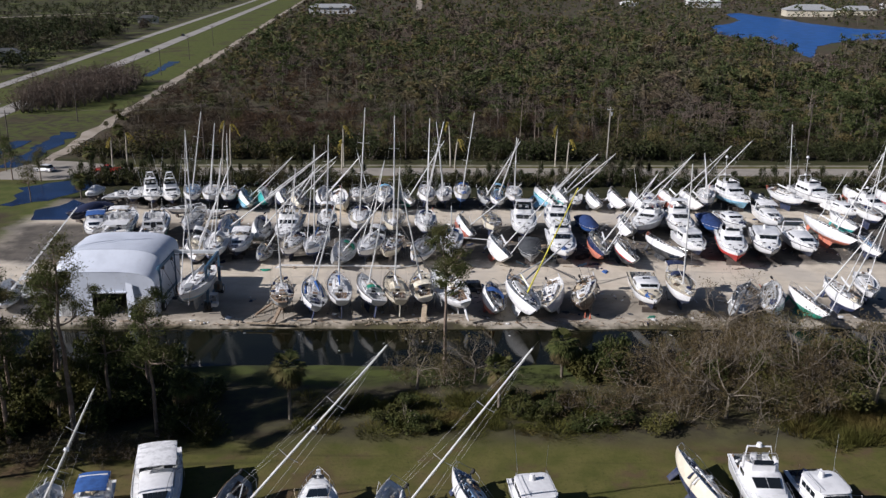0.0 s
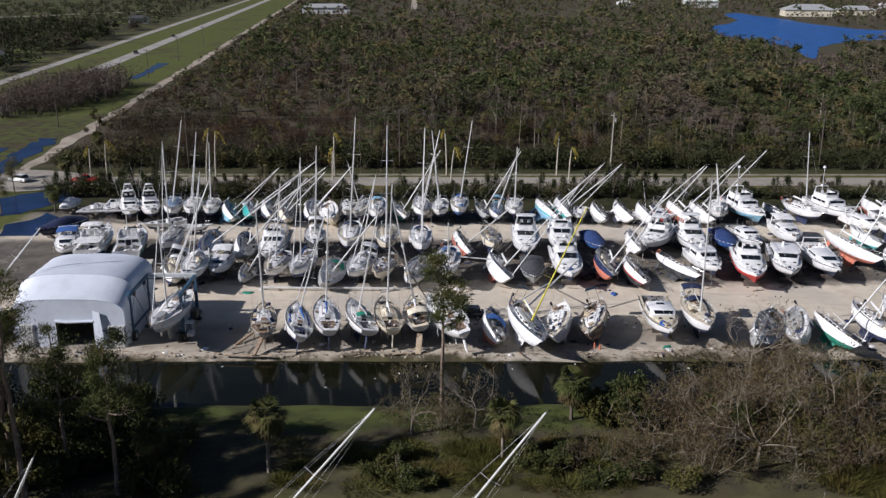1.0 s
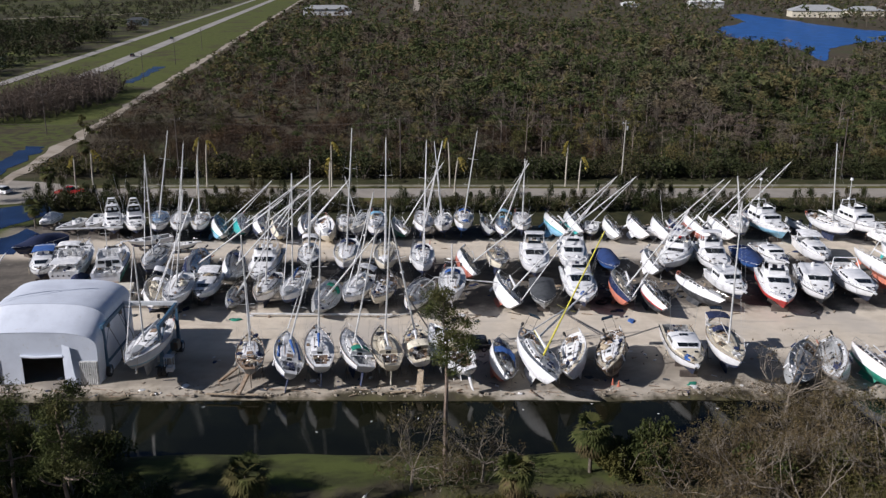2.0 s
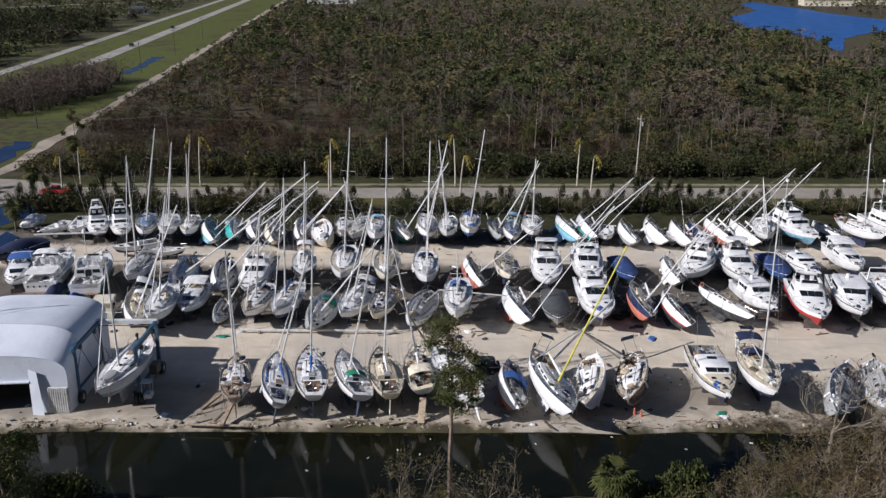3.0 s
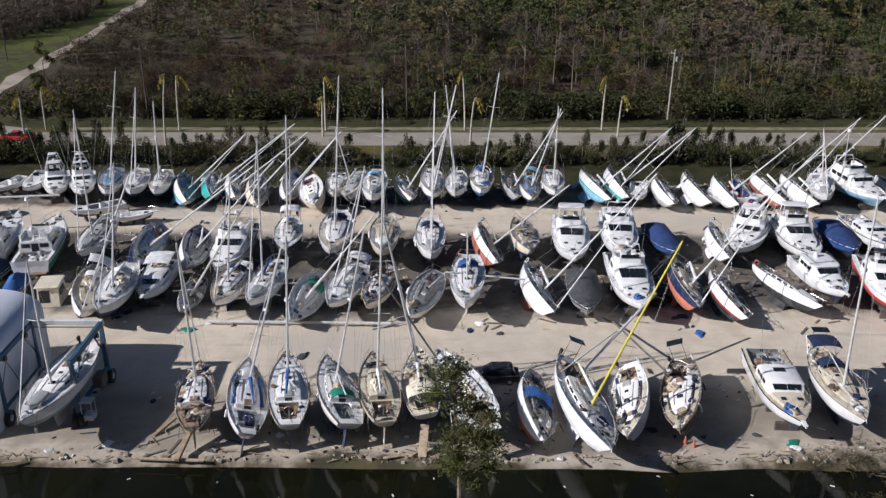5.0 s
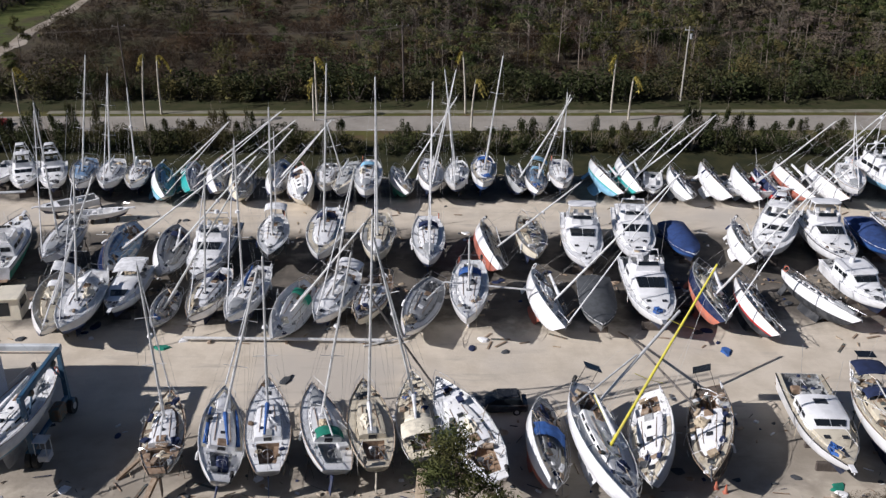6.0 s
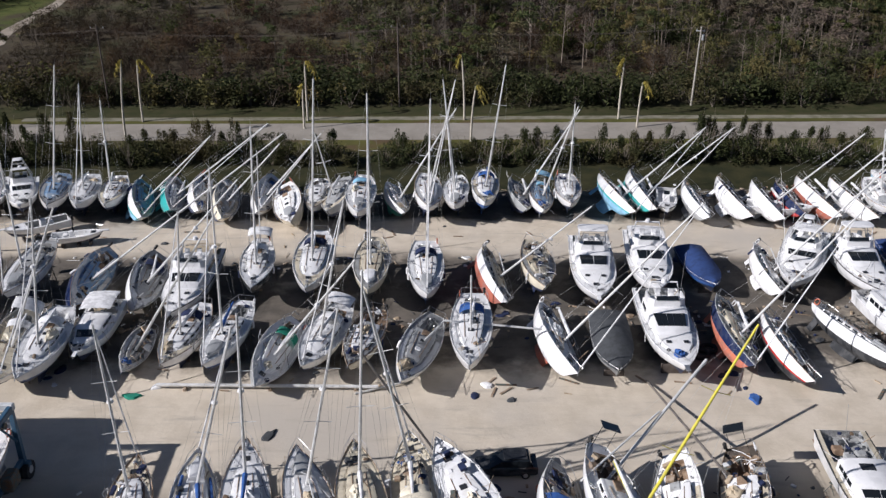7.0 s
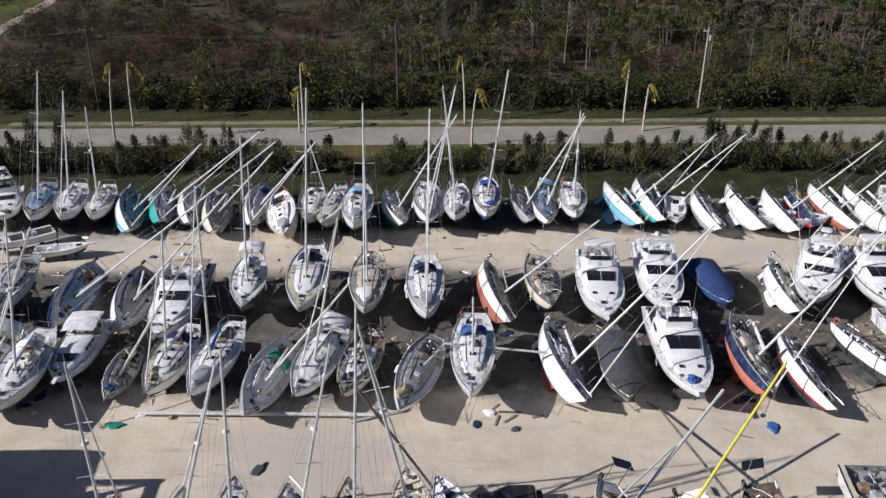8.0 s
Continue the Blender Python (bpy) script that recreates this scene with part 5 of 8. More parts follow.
def jack_stand(x, y, z, sx):
    """A tripod with a screw pad that props a hull."""
    if not STAND_PROTO:
        root = empty("jack_stand", pose(0, 0, 0), "rusty steel tripod stand propping a hull", "boat stand", "boat stands")
        s = Shape()
        s.tube([(0, 0, 0.5), (0, 0, 1.0)], 0.035, 6)
        s.box((0, 0, 1.02), (0.3, 0.3, 0.05), bevel=0.02)
        part("post", s, STAND, root)
        for a in (0.3, 2.4, 4.5):
            s = Shape()
            s.tube([(0.42 * math.cos(a), 0.42 * math.sin(a), 0.0), (0.03 * math.cos(a), 0.03 * math.sin(a), 0.75)], 0.025, 5)
            part("leg", s, STAND, root)
        STAND_PROTO.append(root)
        ob = root
    else:
        ob = copy_thing(STAND_PROTO[0], pose(0, 0, 0))
    z = max(0.5, min(2.4, z))
    m = pose(x, y, 0.0, 0, 0, 40 * sx)
    ob.matrix_basis = m @ Matrix.Diagonal((1, 1, z / 1.04, 1))
    return ob


BLOCK_PROTO = []


def keel_block(x, y, turn):
    if not BLOCK_PROTO:
        s = Shape()
        s.box((0, 0, 0.05), (0.9, 0.3, 0.1), bevel=0.02)
        BLOCK_PROTO.append(s.mesh("keel_block", WOOD))
    ob = new("keel_block", BLOCK_PROTO[0])
    ob.matrix_basis = pose(x, y, 0, 0, 0, turn)
    return tagged(ob, "weathered timber block under a boat keel", "timber block", "keel blocks")


def motorboat(x, y, turn, L, style="express", heel=0.0, hull="white", bottom="navy", deck="white", canvas=None, stripe=None, tarp=None, lift=0.0, stands=True, pitch=0.0, boot=1, panes=3, top=None, aft=0.0, aft_roof=False,
              label="white fibreglass motor cruiser on stands", group="boats stored in the yard"):
    """A planing or semi-displacement motorboat, bow towards +y before the turn. style: fly, fish, express, trawler, open, covered."""
    r = random.Random(int(x * 13 + y * 7))
    B = (0.34 if L < 12 else 0.31) * L
    B = min(B, 4.6)
    D = {"open": 0.17}.get(style, 0.165) * L
    D = min(D, 2.1)
    rings = hull_rings(L, B, D, tw=0.93, full=2.7, chine=True, flare=0.5, plumb=0.12)
    rise = 0.75 if style in ("fly", "fish", "trawler") else 0.6
    if style in ("open", "covered"):
        rise = 0.45
    turn_m = Matrix.Rotation(radians(turn), 4, "Z") @ Matrix.Rotation(radians(heel), 4, "Y")
    z0 = rest(turn_m, [p for g in rings for p in g], None, 0) + (rise if abs(heel) < 12 else 0) + lift
    root = boat_root("motorboat", x, y, z0, turn, heel, pitch, D, label, "motorboat", group)
    part("hull", hull_shape(rings, boot, boot + 1), [PAINT[hull], ANTIFOUL[bottom], PAINT[stripe or hull]], root, smooth=True)
    zd = lambda u: rail_at(rings, u)[0].z - 0.05
    yl = lambda u: -L / 2 + L * u
    wx = lambda u: abs(rail_at(rings, u)[0].x)
    rub = Shape()
    for side in (0, 1):
        rub.tube([rail_at(rings, u)[side] + Vector((0, 0, -0.03)) for u in np.linspace(0, 0.995, 12)], 0.05, 5)
    part("rub_rail", rub, RUBBER if style == "sedan" or r.random() < 0.25 else PAINT["white"], root)
    if rise:
        for u in (0.2, 0.5, 0.72):
            k = Shape()
            zz = np.interp(u, [0, 0.45, 1], [0, 0, D * 0.3])
            k.box((0, yl(u), -rise / 2 - 0.02 + zz * 0.3), (B * 0.5, 0.3, rise + zz * 0.6), bevel=0.03)
            # blocks coloured dark to stand in for the shade under the hull
            part("support_block", k, POLE_WOOD, root)
    if style == "covered":
        k = Shape()
        rows = []
        for u in np.linspace(0.0, 0.97, 12):
            w = wx(u) + 0.04
            hh = 0.25 + 0.85 * math.sin(min(1, u * 1.25) * math.pi) * (1 if u < 0.75 else 0.6) + 0.12 * r.random()
            rows.append([(-w, yl(u), zd(u) - 0.25), (-w, yl(u), zd(u) + 0.08), (-w * 0.55, yl(u), zd(u) + hh * 0.75), (0, yl(u), zd(u) + hh), (w * 0.55, yl(u), zd(u) + hh * 0.75), (w, yl(u), zd(u) + 0.08), (w, yl(u), zd(u) - 0.25)])
        k.loft(rows, 0, False, True)
        part("cover", k, CANVAS[tarp or "blue"], root, "sagging %s boat cover" % (tarp or "blue"), smooth=True)
        return root
    well = (0.03, 0.62) if style == "open" else (0.03, max(0.1, 0.27 - aft))
    part("deck", deck_shape(rings, well, 0.8), DECKS[deck], root, smooth=True)
    part("cockpit", well_shape(rings, well, 0.8, 0.6, False), DECKS["grey" if r.random() < 0.4 else "white"], root)
    bow_rail(root, rings, L, 0.6)
    if style != "open":
        guard_rail(root, rings, 0.45, 0.85, 0.6, 6, lines=1)
    k = Shape()
    k.box((0, yl(0.8), zd(0.8) + 0.06), (0.6, 0.6, 0.08), bevel=0.03)
    part("foredeck_hatch", k, HATCH, root)
    k = Shape()
    k.box((0, yl(1.0) + 0.12, zd(0.99) + 0.06), (0.42, 0.9, 0.08), bevel=0.03)
    k.tube([(0, yl(1.0) + 0.3, zd(0.99) + 0.1), (0, yl(1.0) + 0.62, zd(0.99) - 0.12)], 0.05, 5)
    part("anchor_pulpit", k, STEEL if r.random() < 0.4 else PAINT["white"], root)
    if style == "fish":
        for sx in (-1, 1):
            k = Shape()
            k.tube([(sx * B * 0.42, yl(0.4), zd(0.4) + 0.4), (sx * B * 0.62, yl(0.32), zd(0.4) + 4.2), (sx * B * 0.85, yl(0.22), zd(0.4) + 8.2)], 0.035, 4, r1=0.015)
            part("outrigger", k, ALU, root)
    if style == "open":
        c = Shape()
        c.box((0, yl(0.4), zd(0.4) - 0.05), (B * 0.34, L * 0.1, 1.1), taper=0.85, bevel=0.06)
        con = part("console", c, PAINT["white"], root)
        window_pane(con, [(-B * 0.14, yl(0.44), zd(0.4) + 0.5), (B * 0.14, yl(0.44), zd(0.4) + 0.5), (B * 0.13, yl(0.42), zd(0.4) + 0.95), (-B * 0.13, yl(0.42), zd(0.4) + 0.95)], (0, 1, 0.3), "windscreen")
        c = Shape()
        c.box((0, yl(0.28), zd(0.28) - 0.2), (B * 0.36, 0.5, 0.7), bevel=0.06)
        part("seat", c, CANVAS["white"], root)
        if r.random() < 0.5:
            canopy(root, yl(0.24), yl(0.5), B * 0.36, zd(0.4) + 1.75, 0.15, CANVAS[canvas or "white"], "t_top", True, 1.5)
        c = Shape()
        c.box((0, yl(0.0) - 0.25, D * 0.85), (0.42, 0.5, 0.62), taper=0.8, bevel=0.1)
        c.box((0, yl(0.0) - 0.22, D * 0.3), (0.16, 0.25, 0.9), bevel=0.03)
        part("outboard_motor", c, RUBBER, root)
        return root
    # deckhouse
    hh = {"express": 0.75, "fly": 1.2, "fish": 1.05, "trawler": 1.45, "cabin": 1.3, "sedan": 0.95}[style]
    ua, ub = {"express": (0.36, 0.84), "fly": (0.24, 0.66), "fish": (0.28, 0.64), "trawler": (0.2, 0.62), "cabin": (0.24, 0.68), "sedan": (0.33, 0.66)}[style]
    v1, v2 = r.random(), r.random()
    hh *= 0.92 + 0.18 * v1
    ua, ub = ua - aft + 0.03 * (v2 - 0.5), ub - aft + 0.06 * (v1 - 0.5)
    if panes == 3 and style in ("fly", "fish", "express", "trawler"):
        panes = r.choice((2, 3, 3, 4, 5))
    slope = {"express": 0.26, "fly": 0.22, "fish": 0.14, "trawler": 0.045, "cabin": 0.12, "sedan": 0.075}[style] * (0.8 + 0.5 * v2)
    wf = 0.84 if style != "express" else 0.74
    low = ub + 0.14 if style != "express" else 0.9
    trunk = Shape()
    trunk.loft(house_rings([(yl(ub - 0.05), wx(ub - 0.05) * 0.78, zd(ub), 0.42, 0.9), (yl((ub + low) / 2), wx((ub + low) / 2) * 0.72, zd((ub + low) / 2), 0.36, 0.88), (yl(min(low, 0.9)), wx(min(low, 0.9)) * 0.55, zd(min(low, 0.9)), 0.06, 0.8)]))
    tk = part("foredeck_trunk", trunk, DECKS[deck], root, smooth=True)
    for sx in (-0.4, 0.4):
        k = Shape()
        k.box((sx * wx(ub + 0.05), yl(ub + 0.06), zd(ub + 0.05) + 0.42), (0.45, 0.45, 0.05), bevel=0.02)
        part("hatch", k, HATCH, tk)
    secs = [(yl(ua), wx(ua) * wf, zd(ua), hh, 0.92), (yl(ub - slope - 0.04), wx(ub - slope) * wf, zd(ub - slope), hh, 0.9), (yl(ub - slope), wx(ub - slope) * wf, zd(ub - slope), hh * 0.97, 0.9), (yl(ub), wx(ub) * wf * 0.86, zd(ub), hh * 0.28, 0.9)]
    house = Shape()
    hr = house_rings(secs)
    house.loft(hr)
    ho = part("deckhouse", house, PAINT[hull if hull in ("white", "cream") else "white"], root, smooth=True)
    z1, z2 = zd(ua), zd(ub - slope)
    # side windows
    n = 3 if L > 9 else 2
    for sx in (-1, 1):
        for i in range(n):
            ca, cb = ua + 0.03 + (ub - slope - ua - 0.06) * i / n, ua + 0.03 + (ub - slope - ua - 0.06) * (i + 0.86) / n
            c = []
            for u, f in ((ca, 0.42), (cb, 0.42), (cb, 0.76), (ca, 0.76)):
                q = (u - ua) / (ub - slope - 0.04 - ua)
                w = secs[0][1] * (1 - q) + secs[1][1] * q
                c.append((sx * w * (1 - 0.045 * f / 0.82), yl(u), zd(u) + hh * f))
            window_pane(ho, c, (sx, 0, 0.1))
    # windscreen in three panes on the sloping front
    a, b = secs[2], secs[3]
    for i in range(panes):
        c = []
        for f, q in ((0.38, 0), (0.38, 1), (0.82, 1), (0.82, 0)):
            w = b[1] * (1 - f) + a[1] * f
            y_ = b[0] * (1 - f) + a[0] * f
            z_ = (b[2] + b[3] * 0.985) * (1 - f) + (a[2] + a[3] * 0.985) * f
            xx = (-0.82 + 1.64 * (i + 0.02 + 0.96 * q) / panes) * w * 0.94
            c.append((xx, y_, z_ + 0.03))
        window_pane(ho, c, (0, 0.6, 0.8), "windscreen")
    roof = zd(ua) + hh
    aw = secs[0][1]
    for xa, xb, f0, f1 in ((-0.82, -0.3, 0.42, 0.8), (-0.22, 0.22, 0.04, 0.8), (0.3, 0.82, 0.42, 0.8)):
        window_pane(ho, [(xa * aw, yl(ua) - 0.01, zd(ua) + hh * f0), (xb * aw, yl(ua) - 0.01, zd(ua) + hh * f0), (xb * aw * 0.96, yl(ua) - 0.01, zd(ua) + hh * f1), (xa * aw * 0.96, yl(ua) - 0.01, zd(ua) + hh * f1)], (0, -1, 0), "aft_window")
    if style in ("fly", "fish", "trawler"):
        # flying bridge
        fa, fb = ua + 0.02, ub - slope - (0.02 if style != "trawler" else 0.1)
        ow, iw = wx(fa) * wf * 0.9, wx(fa) * wf * 0.8
        k = Shape()
        path = [(-1, yl(fa)), (-1, yl(fb) - 0.5), (-0.7, yl(fb)), (0.7, yl(fb)), (1, yl(fb) - 0.5), (1, yl(fa))]
        rows = []
        for px, py in path:
            kx = px * ow
            ix = px * iw
            iy = py - (0.14 if abs(px) < 0.9 else 0.05)
            rows.append([(kx, py, roof - 0.12), (kx * 0.98, py - 0.06, roof + 0.66), (ix * 0.98, iy - 0.06, roof + 0.66), (ix, iy, roof - 0.12)])
        k.loft(rows)
        fl = part("flybridge", k, PAINT["white"], ho)
        window_pane(ho, [(-0.6 * ow, yl(fb) + 0.0, roof + 0.66), (0.6 * ow, yl(fb), roof + 0.66), (0.56 * ow, yl(fb) - 0.22, roof + 1.0), (-0.56 * ow, yl(fb) - 0.22, roof + 1.0)], (0, 1, 0.4), "bridge_screen")
        k = Shape()
        loop = [(sx * ow * 0.97, py, roof + 1.02) for sx, py in ((-1, yl(fb) - 0.7), (-1, yl(fa) + 0.1), (1, yl(fa) + 0.1), (1, yl(fb) - 0.7))]
        k.tube(loop, 0.028, 4)
        for px, py, pz in loop + [(loop[0][0], (loop[0][1] + loop[1][1]) / 2, loop[0][2]), (loop[3][0], (loop[0][1] + loop[1][1]) / 2, loop[0][2])]:
            k.tube([(px, py, pz), (px, py, roof + 0.5)], 0.02, 4)
        part("bridge_rail", k, STEEL, ho)
        k = Shape()
        k.box((0, yl((fa + fb) / 2) + 0.3, roof + 0.35), (iw * 0.9, 0.5, 0.7), taper=0.85, bevel=0.08)
        part("helm_console", k, DECKS["grey"], ho)
        for sx in (-0.4, 0.4):
            k = Shape()
            k.box((sx * iw, yl((fa + fb) / 2) - 0.5, roof + 0.35), (0.55, 0.55, 0.5), bevel=0.08)
            k.box((sx * iw, yl((fa + fb) / 2) - 0.75, roof + 0.75), (0.55, 0.12, 0.6), bevel=0.05)
            part("helm_seat", k, CANVAS["white"], ho)
        if style == "fish":
            k = Shape()
            tops = [(-0.55, yl(fa) + 0.3), (0.55, yl(fa) + 0.3), (0.5, yl(fb) - 0.5), (-0.5, yl(fb) - 0.5)]
            for (tx, ty), (bx, by) in zip(tops, ((-ow, yl(fa)), (ow, yl(fa)), (ow * 0.9, yl(fb) - 0.4), (-ow * 0.9, yl(fb) - 0.4))):
                k.tube([(bx, by, roof + 0.6), (tx * ow * 1.3, ty, roof + 1.7), (tx, ty, roof + 3.0)], 0.045, 5)
            for z_, q in ((1.7, 1.3 * ow), (2.4, 1.0 + 0.3 * ow)):
                loop = [(tx * q, ty, roof + z_) for tx, ty in tops]
                k.tube(loop + loop[:1], 0.035, 4)
            tw_ = part("tuna_tower", k, ALU, ho)
            k = Shape()
            k.slab((0, (yl(fa) + yl(fb)) / 2, roof + 1.75), (ow * 1.5, (yl(fb) - yl(fa)) * 0.75, 0.1), 0.4)
            part("hardtop", k, PAINT["white"], tw_)
            k = Shape()
            k.slab((0, (yl(fa) + yl(fb)) / 2, roof + 3.0), (1.1, 1.2, 0.09), 0.25)
            part("tower_platform", k, PAINT["white"], tw_)
        elif top == "hard":
            k = Shape()
            ym = (yl(fa) + yl(fb)) / 2 - 0.2
            k.slab((0, ym, roof + 2.05), (ow * 1.85, (yl(fb) - yl(fa)) * 0.8, 0.14), 0.5)
            for sx in (-1, 1):
                for q in (-0.33, 0.3):
                    k.tube([(sx * ow * 0.85, ym + q * (yl(fb) - yl(fa)), roof + 0.55), (sx * ow * 0.8, ym + q * (yl(fb) - yl(fa)), roof + 2.0)], 0.045, 5)
            ht = part("hardtop", k, PAINT["white"], ho)
            k = Shape()
            k.box((0, ym, roof + 2.13), (ow * 1.1, (yl(fb) - yl(fa)) * 0.4, 0.03), bevel=0.01)
            part("hardtop_hatch", k, HATCH, ht)
        elif style == "fly" and top != "none" and r.random() < 0.6:
            canopy(ho, yl(fa) + 0.1, yl(fb) - 0.3, ow * 0.95, roof + 2.1, 0.2, CANVAS[canvas or "white"], "bimini", True, 1.3)
        k = Shape()
        k.tube([(-ow * 0.9, yl(fa) - 0.05, roof), (-ow * 0.7, yl(fa) - 0.25, roof + 1.5), (ow * 0.7, yl(fa) - 0.25, roof + 1.5), (ow * 0.9, yl(fa) - 0.05, roof)], 0.09, 6)
        part("radar_arch", k, PAINT["white"], ho)
        k = Shape()
        k.tube([(0, yl(fa) - 0.25, roof + 1.5), (0, yl(fa) - 0.25, roof + 1.75), (0, yl(fa) - 0.25, roof + 1.85)], 0.3, 10, r1=0.2)
        part("radar_dome", k, PAINT["white"], ho, smooth=True)
        if style == "trawler":
            k = Shape()
            k.tube([(0, yl(fa) - 0.1, roof), (0, yl(fa) - 0.1, roof + 5.2)], 0.07, 6, r1=0.045)
            k.tube([(-0.7, yl(fa) - 0.1, roof + 3.9), (0.7, yl(fa) - 0.1, roof + 3.9)], 0.025, 4)
            mo = part("signal_mast", k, ALU, root)
            k = Shape()
            k.tube([(0, yl(fa) - 0.1, roof + 5.1), (0, yl(fa) - 0.1, roof + 5.35), (0, yl(fa) - 0.1, roof + 5.5)], 0.32, 10, r1=0.2)
            part("radar_dome", k, PAINT["white"], mo, smooth=True)
        if canvas:
            canopy(root, yl(0.04), yl(ua) + 0.2, wx(0.1) * 0.85, roof - 0.1, 0.15, CANVAS[canvas], "cockpit_canvas", True, 1.3)
    elif style == "sedan":
        for sx, yy in ((-0.35, 0.2), (0.4, 0.16), (0.1, 0.24)):
            k = Shape()
            k.box((sx * wx(0.2), yl(yy), zd(0.2) - 0.15), (0.8, 0.7, 0.5), bevel=0.08)
            part("cockpit_seat", k, DECKS["teak"] if sx > 0.3 else DECKS["grey"], root)
        k = Shape()
        k.box((0, yl(0.42), roof + 0.03), (wx(0.4) * 0.5, L * 0.06, 0.07), bevel=0.03)
        part("roof_hatch", k, HATCH, ho)
    elif style == "cabin":
        k = Shape()
        k.slab((0, yl((ua + ub - slope) / 2), roof + 0.05), (wx(ua) * 1.75, (ub - slope - ua + 0.06) * L, 0.12), 0.7)
        part("roof", k, PAINT["white"], ho, smooth=True)
        for sx in (-0.35, 0.35):
            k = Shape()
            k.box((sx * wx(ua), yl(ua + 0.7 * (ub - slope - ua)), roof + 0.125), (0.36, 0.32, 0.05), bevel=0.02)
            part("roof_hatch", k, HATCH, ho)
        k = Shape()
        c = Vector((0.1, yl(ua + 0.25 * (ub - slope - ua)), roof + 0.1))
        k.tube([c, c + Vector((0, 0, 0.35)), c + Vector((0, 0, 0.6))], 0.28, 10, r1=0.22)
        part("radar_dome", k, PAINT["white"], ho, smooth=True)
        k = Shape()
        for sx in (-1, 1):
            k.tube([(sx * wx(ua) * 0.75, yl(ua), roof + 0.12), (sx * wx(ua) * 0.75, yl(ua) + 0.1, roof + 0.45), (sx * wx(ua) * 0.7, yl(ub - slope), roof + 0.45), (sx * wx(ua) * 0.7, yl(ub - slope) + 0.1, roof + 0.12)], 0.025, 4)
        part("roof_rail", k, STEEL, ho)
    else:
        if canvas:
            canopy(root, yl(0.08), yl(ua + 0.06), wx(0.2) * 0.85, zd(0.25) + 1.7, 0.2, CANVAS[canvas], "camper_canvas", True, 1.3)
        k = Shape()
        k.tube([(-wx(0.3) * 0.92, yl(0.22), zd(0.25)), (-wx(0.3) * 0.7, yl(0.16), zd(0.25) + 1.6), (wx(0.3) * 0.7, yl(0.16), zd(0.25) + 1.6), (wx(0.3) * 0.92, yl(0.22), zd(0.25))], 0.1, 6)
        part("radar_arch", k, PAINT["white"], root)
    if aft_roof:
        k = Shape()
        k.slab((0, (yl(0.0) + yl(ua)) / 2 + 0.25, roof + 0.02), (wx(0.15) * 1.8, yl(ua) - yl(0.0), 0.12), 0.4)
        for sx in (-1, 1):
            k.tube([(sx * wx(0.05) * 0.8, yl(0.03), zd(0.03)), (sx * wx(0.05) * 0.8, yl(0.03), roof)], 0.06, 6)
        part("cockpit_roof", k, PAINT["white"], ho)
        for i in range(5):
            xq = (-0.72 + 0.36 * i) * wx(0.02)
            k = Shape()
            k.tube([(xq, yl(0) - 0.03, D * 0.74), (xq, yl(0) + 0.03, D * 0.74)], 0.13, 10)
            part("porthole", k, WINDOW, root)
        canopy(ho, yl(ua) + 0.1, yl(ua) + 2.6, wx(ua) * 0.7, roof + 2.1, 0.2, CANVAS[canvas or "white"], "bimini", True, 1.3)
    clutter(root, rings, random.Random(int(x * 91 + y * 57)), 8, (0.06, 0.12, 0.18, 0.84))
    # loose gear on deck
    for _ in range(r.choice((3, 4, 5, 6))):
        k = Shape()
        u = r.choice((0.08, 0.14, 0.2, 0.88))
        a = Vector(((r.random() * 1.5 - 0.75) * wx(u), yl(u), zd(u) + (0.12 if u > 0.5 else -0.25)))
        if r.random() < 0.35:
            k.tube([a, a + Vector((r.gauss(0, 0.5), r.gauss(0, 0.4), 0.5 + 0.9 * r.random()))], 0.03, 4)
        else:
            k.box(a, (0.25 + 0.6 * r.random(), 0.25 + 0.5 * r.random(), 0.15 + 0.35 * r.random()), rz=r.random() * 3, bevel=0.05)
        part("deck_gear", k, r.choice([WOOD, ALU, CANVAS["navy"], CANVAS["white"], DECKS["grey"], CANVAS["tan"], CANVAS["dark"]]), root)
    for sx in (-1, 1):
        if r.random() < 0.6 and style != "express":
            k = Shape()
            c = Vector((sx * wx(ua) * wf * 0.8, yl(ua) + 0.2, roof))
            k.tube([c, c + Vector((sx * 0.3, -0.5, 2.6 + 2.2 * r.random()))], 0.018, 3)
            part("whip_antenna", k, ALU, ho)
    k = Shape()
    for sx in (-0.35, 0.35):
        k.tube([(sx * wx(0.1), yl(0) - 0.45, D * 0.2), (sx * wx(0.1), yl(0) + 0.1, D * 0.2)], 0.12, 6)
    k.box((0, yl(0) - 0.35, D * 0.36), (B * 0.8, 0.7, 0.07), bevel=0.03)
    part("swim_platform", k, DECKS["teak"], root)
    if stands and abs(heel) < 10 and not lift:
        for u, sx in ((0.3, -1), (0.3, 1)):
            q = root.matrix_world @ Vector((sx * wx(u) * 0.75, yl(u), D * 0.15))
            jack_stand(q.x, q.y, q.z, sx)
    return root


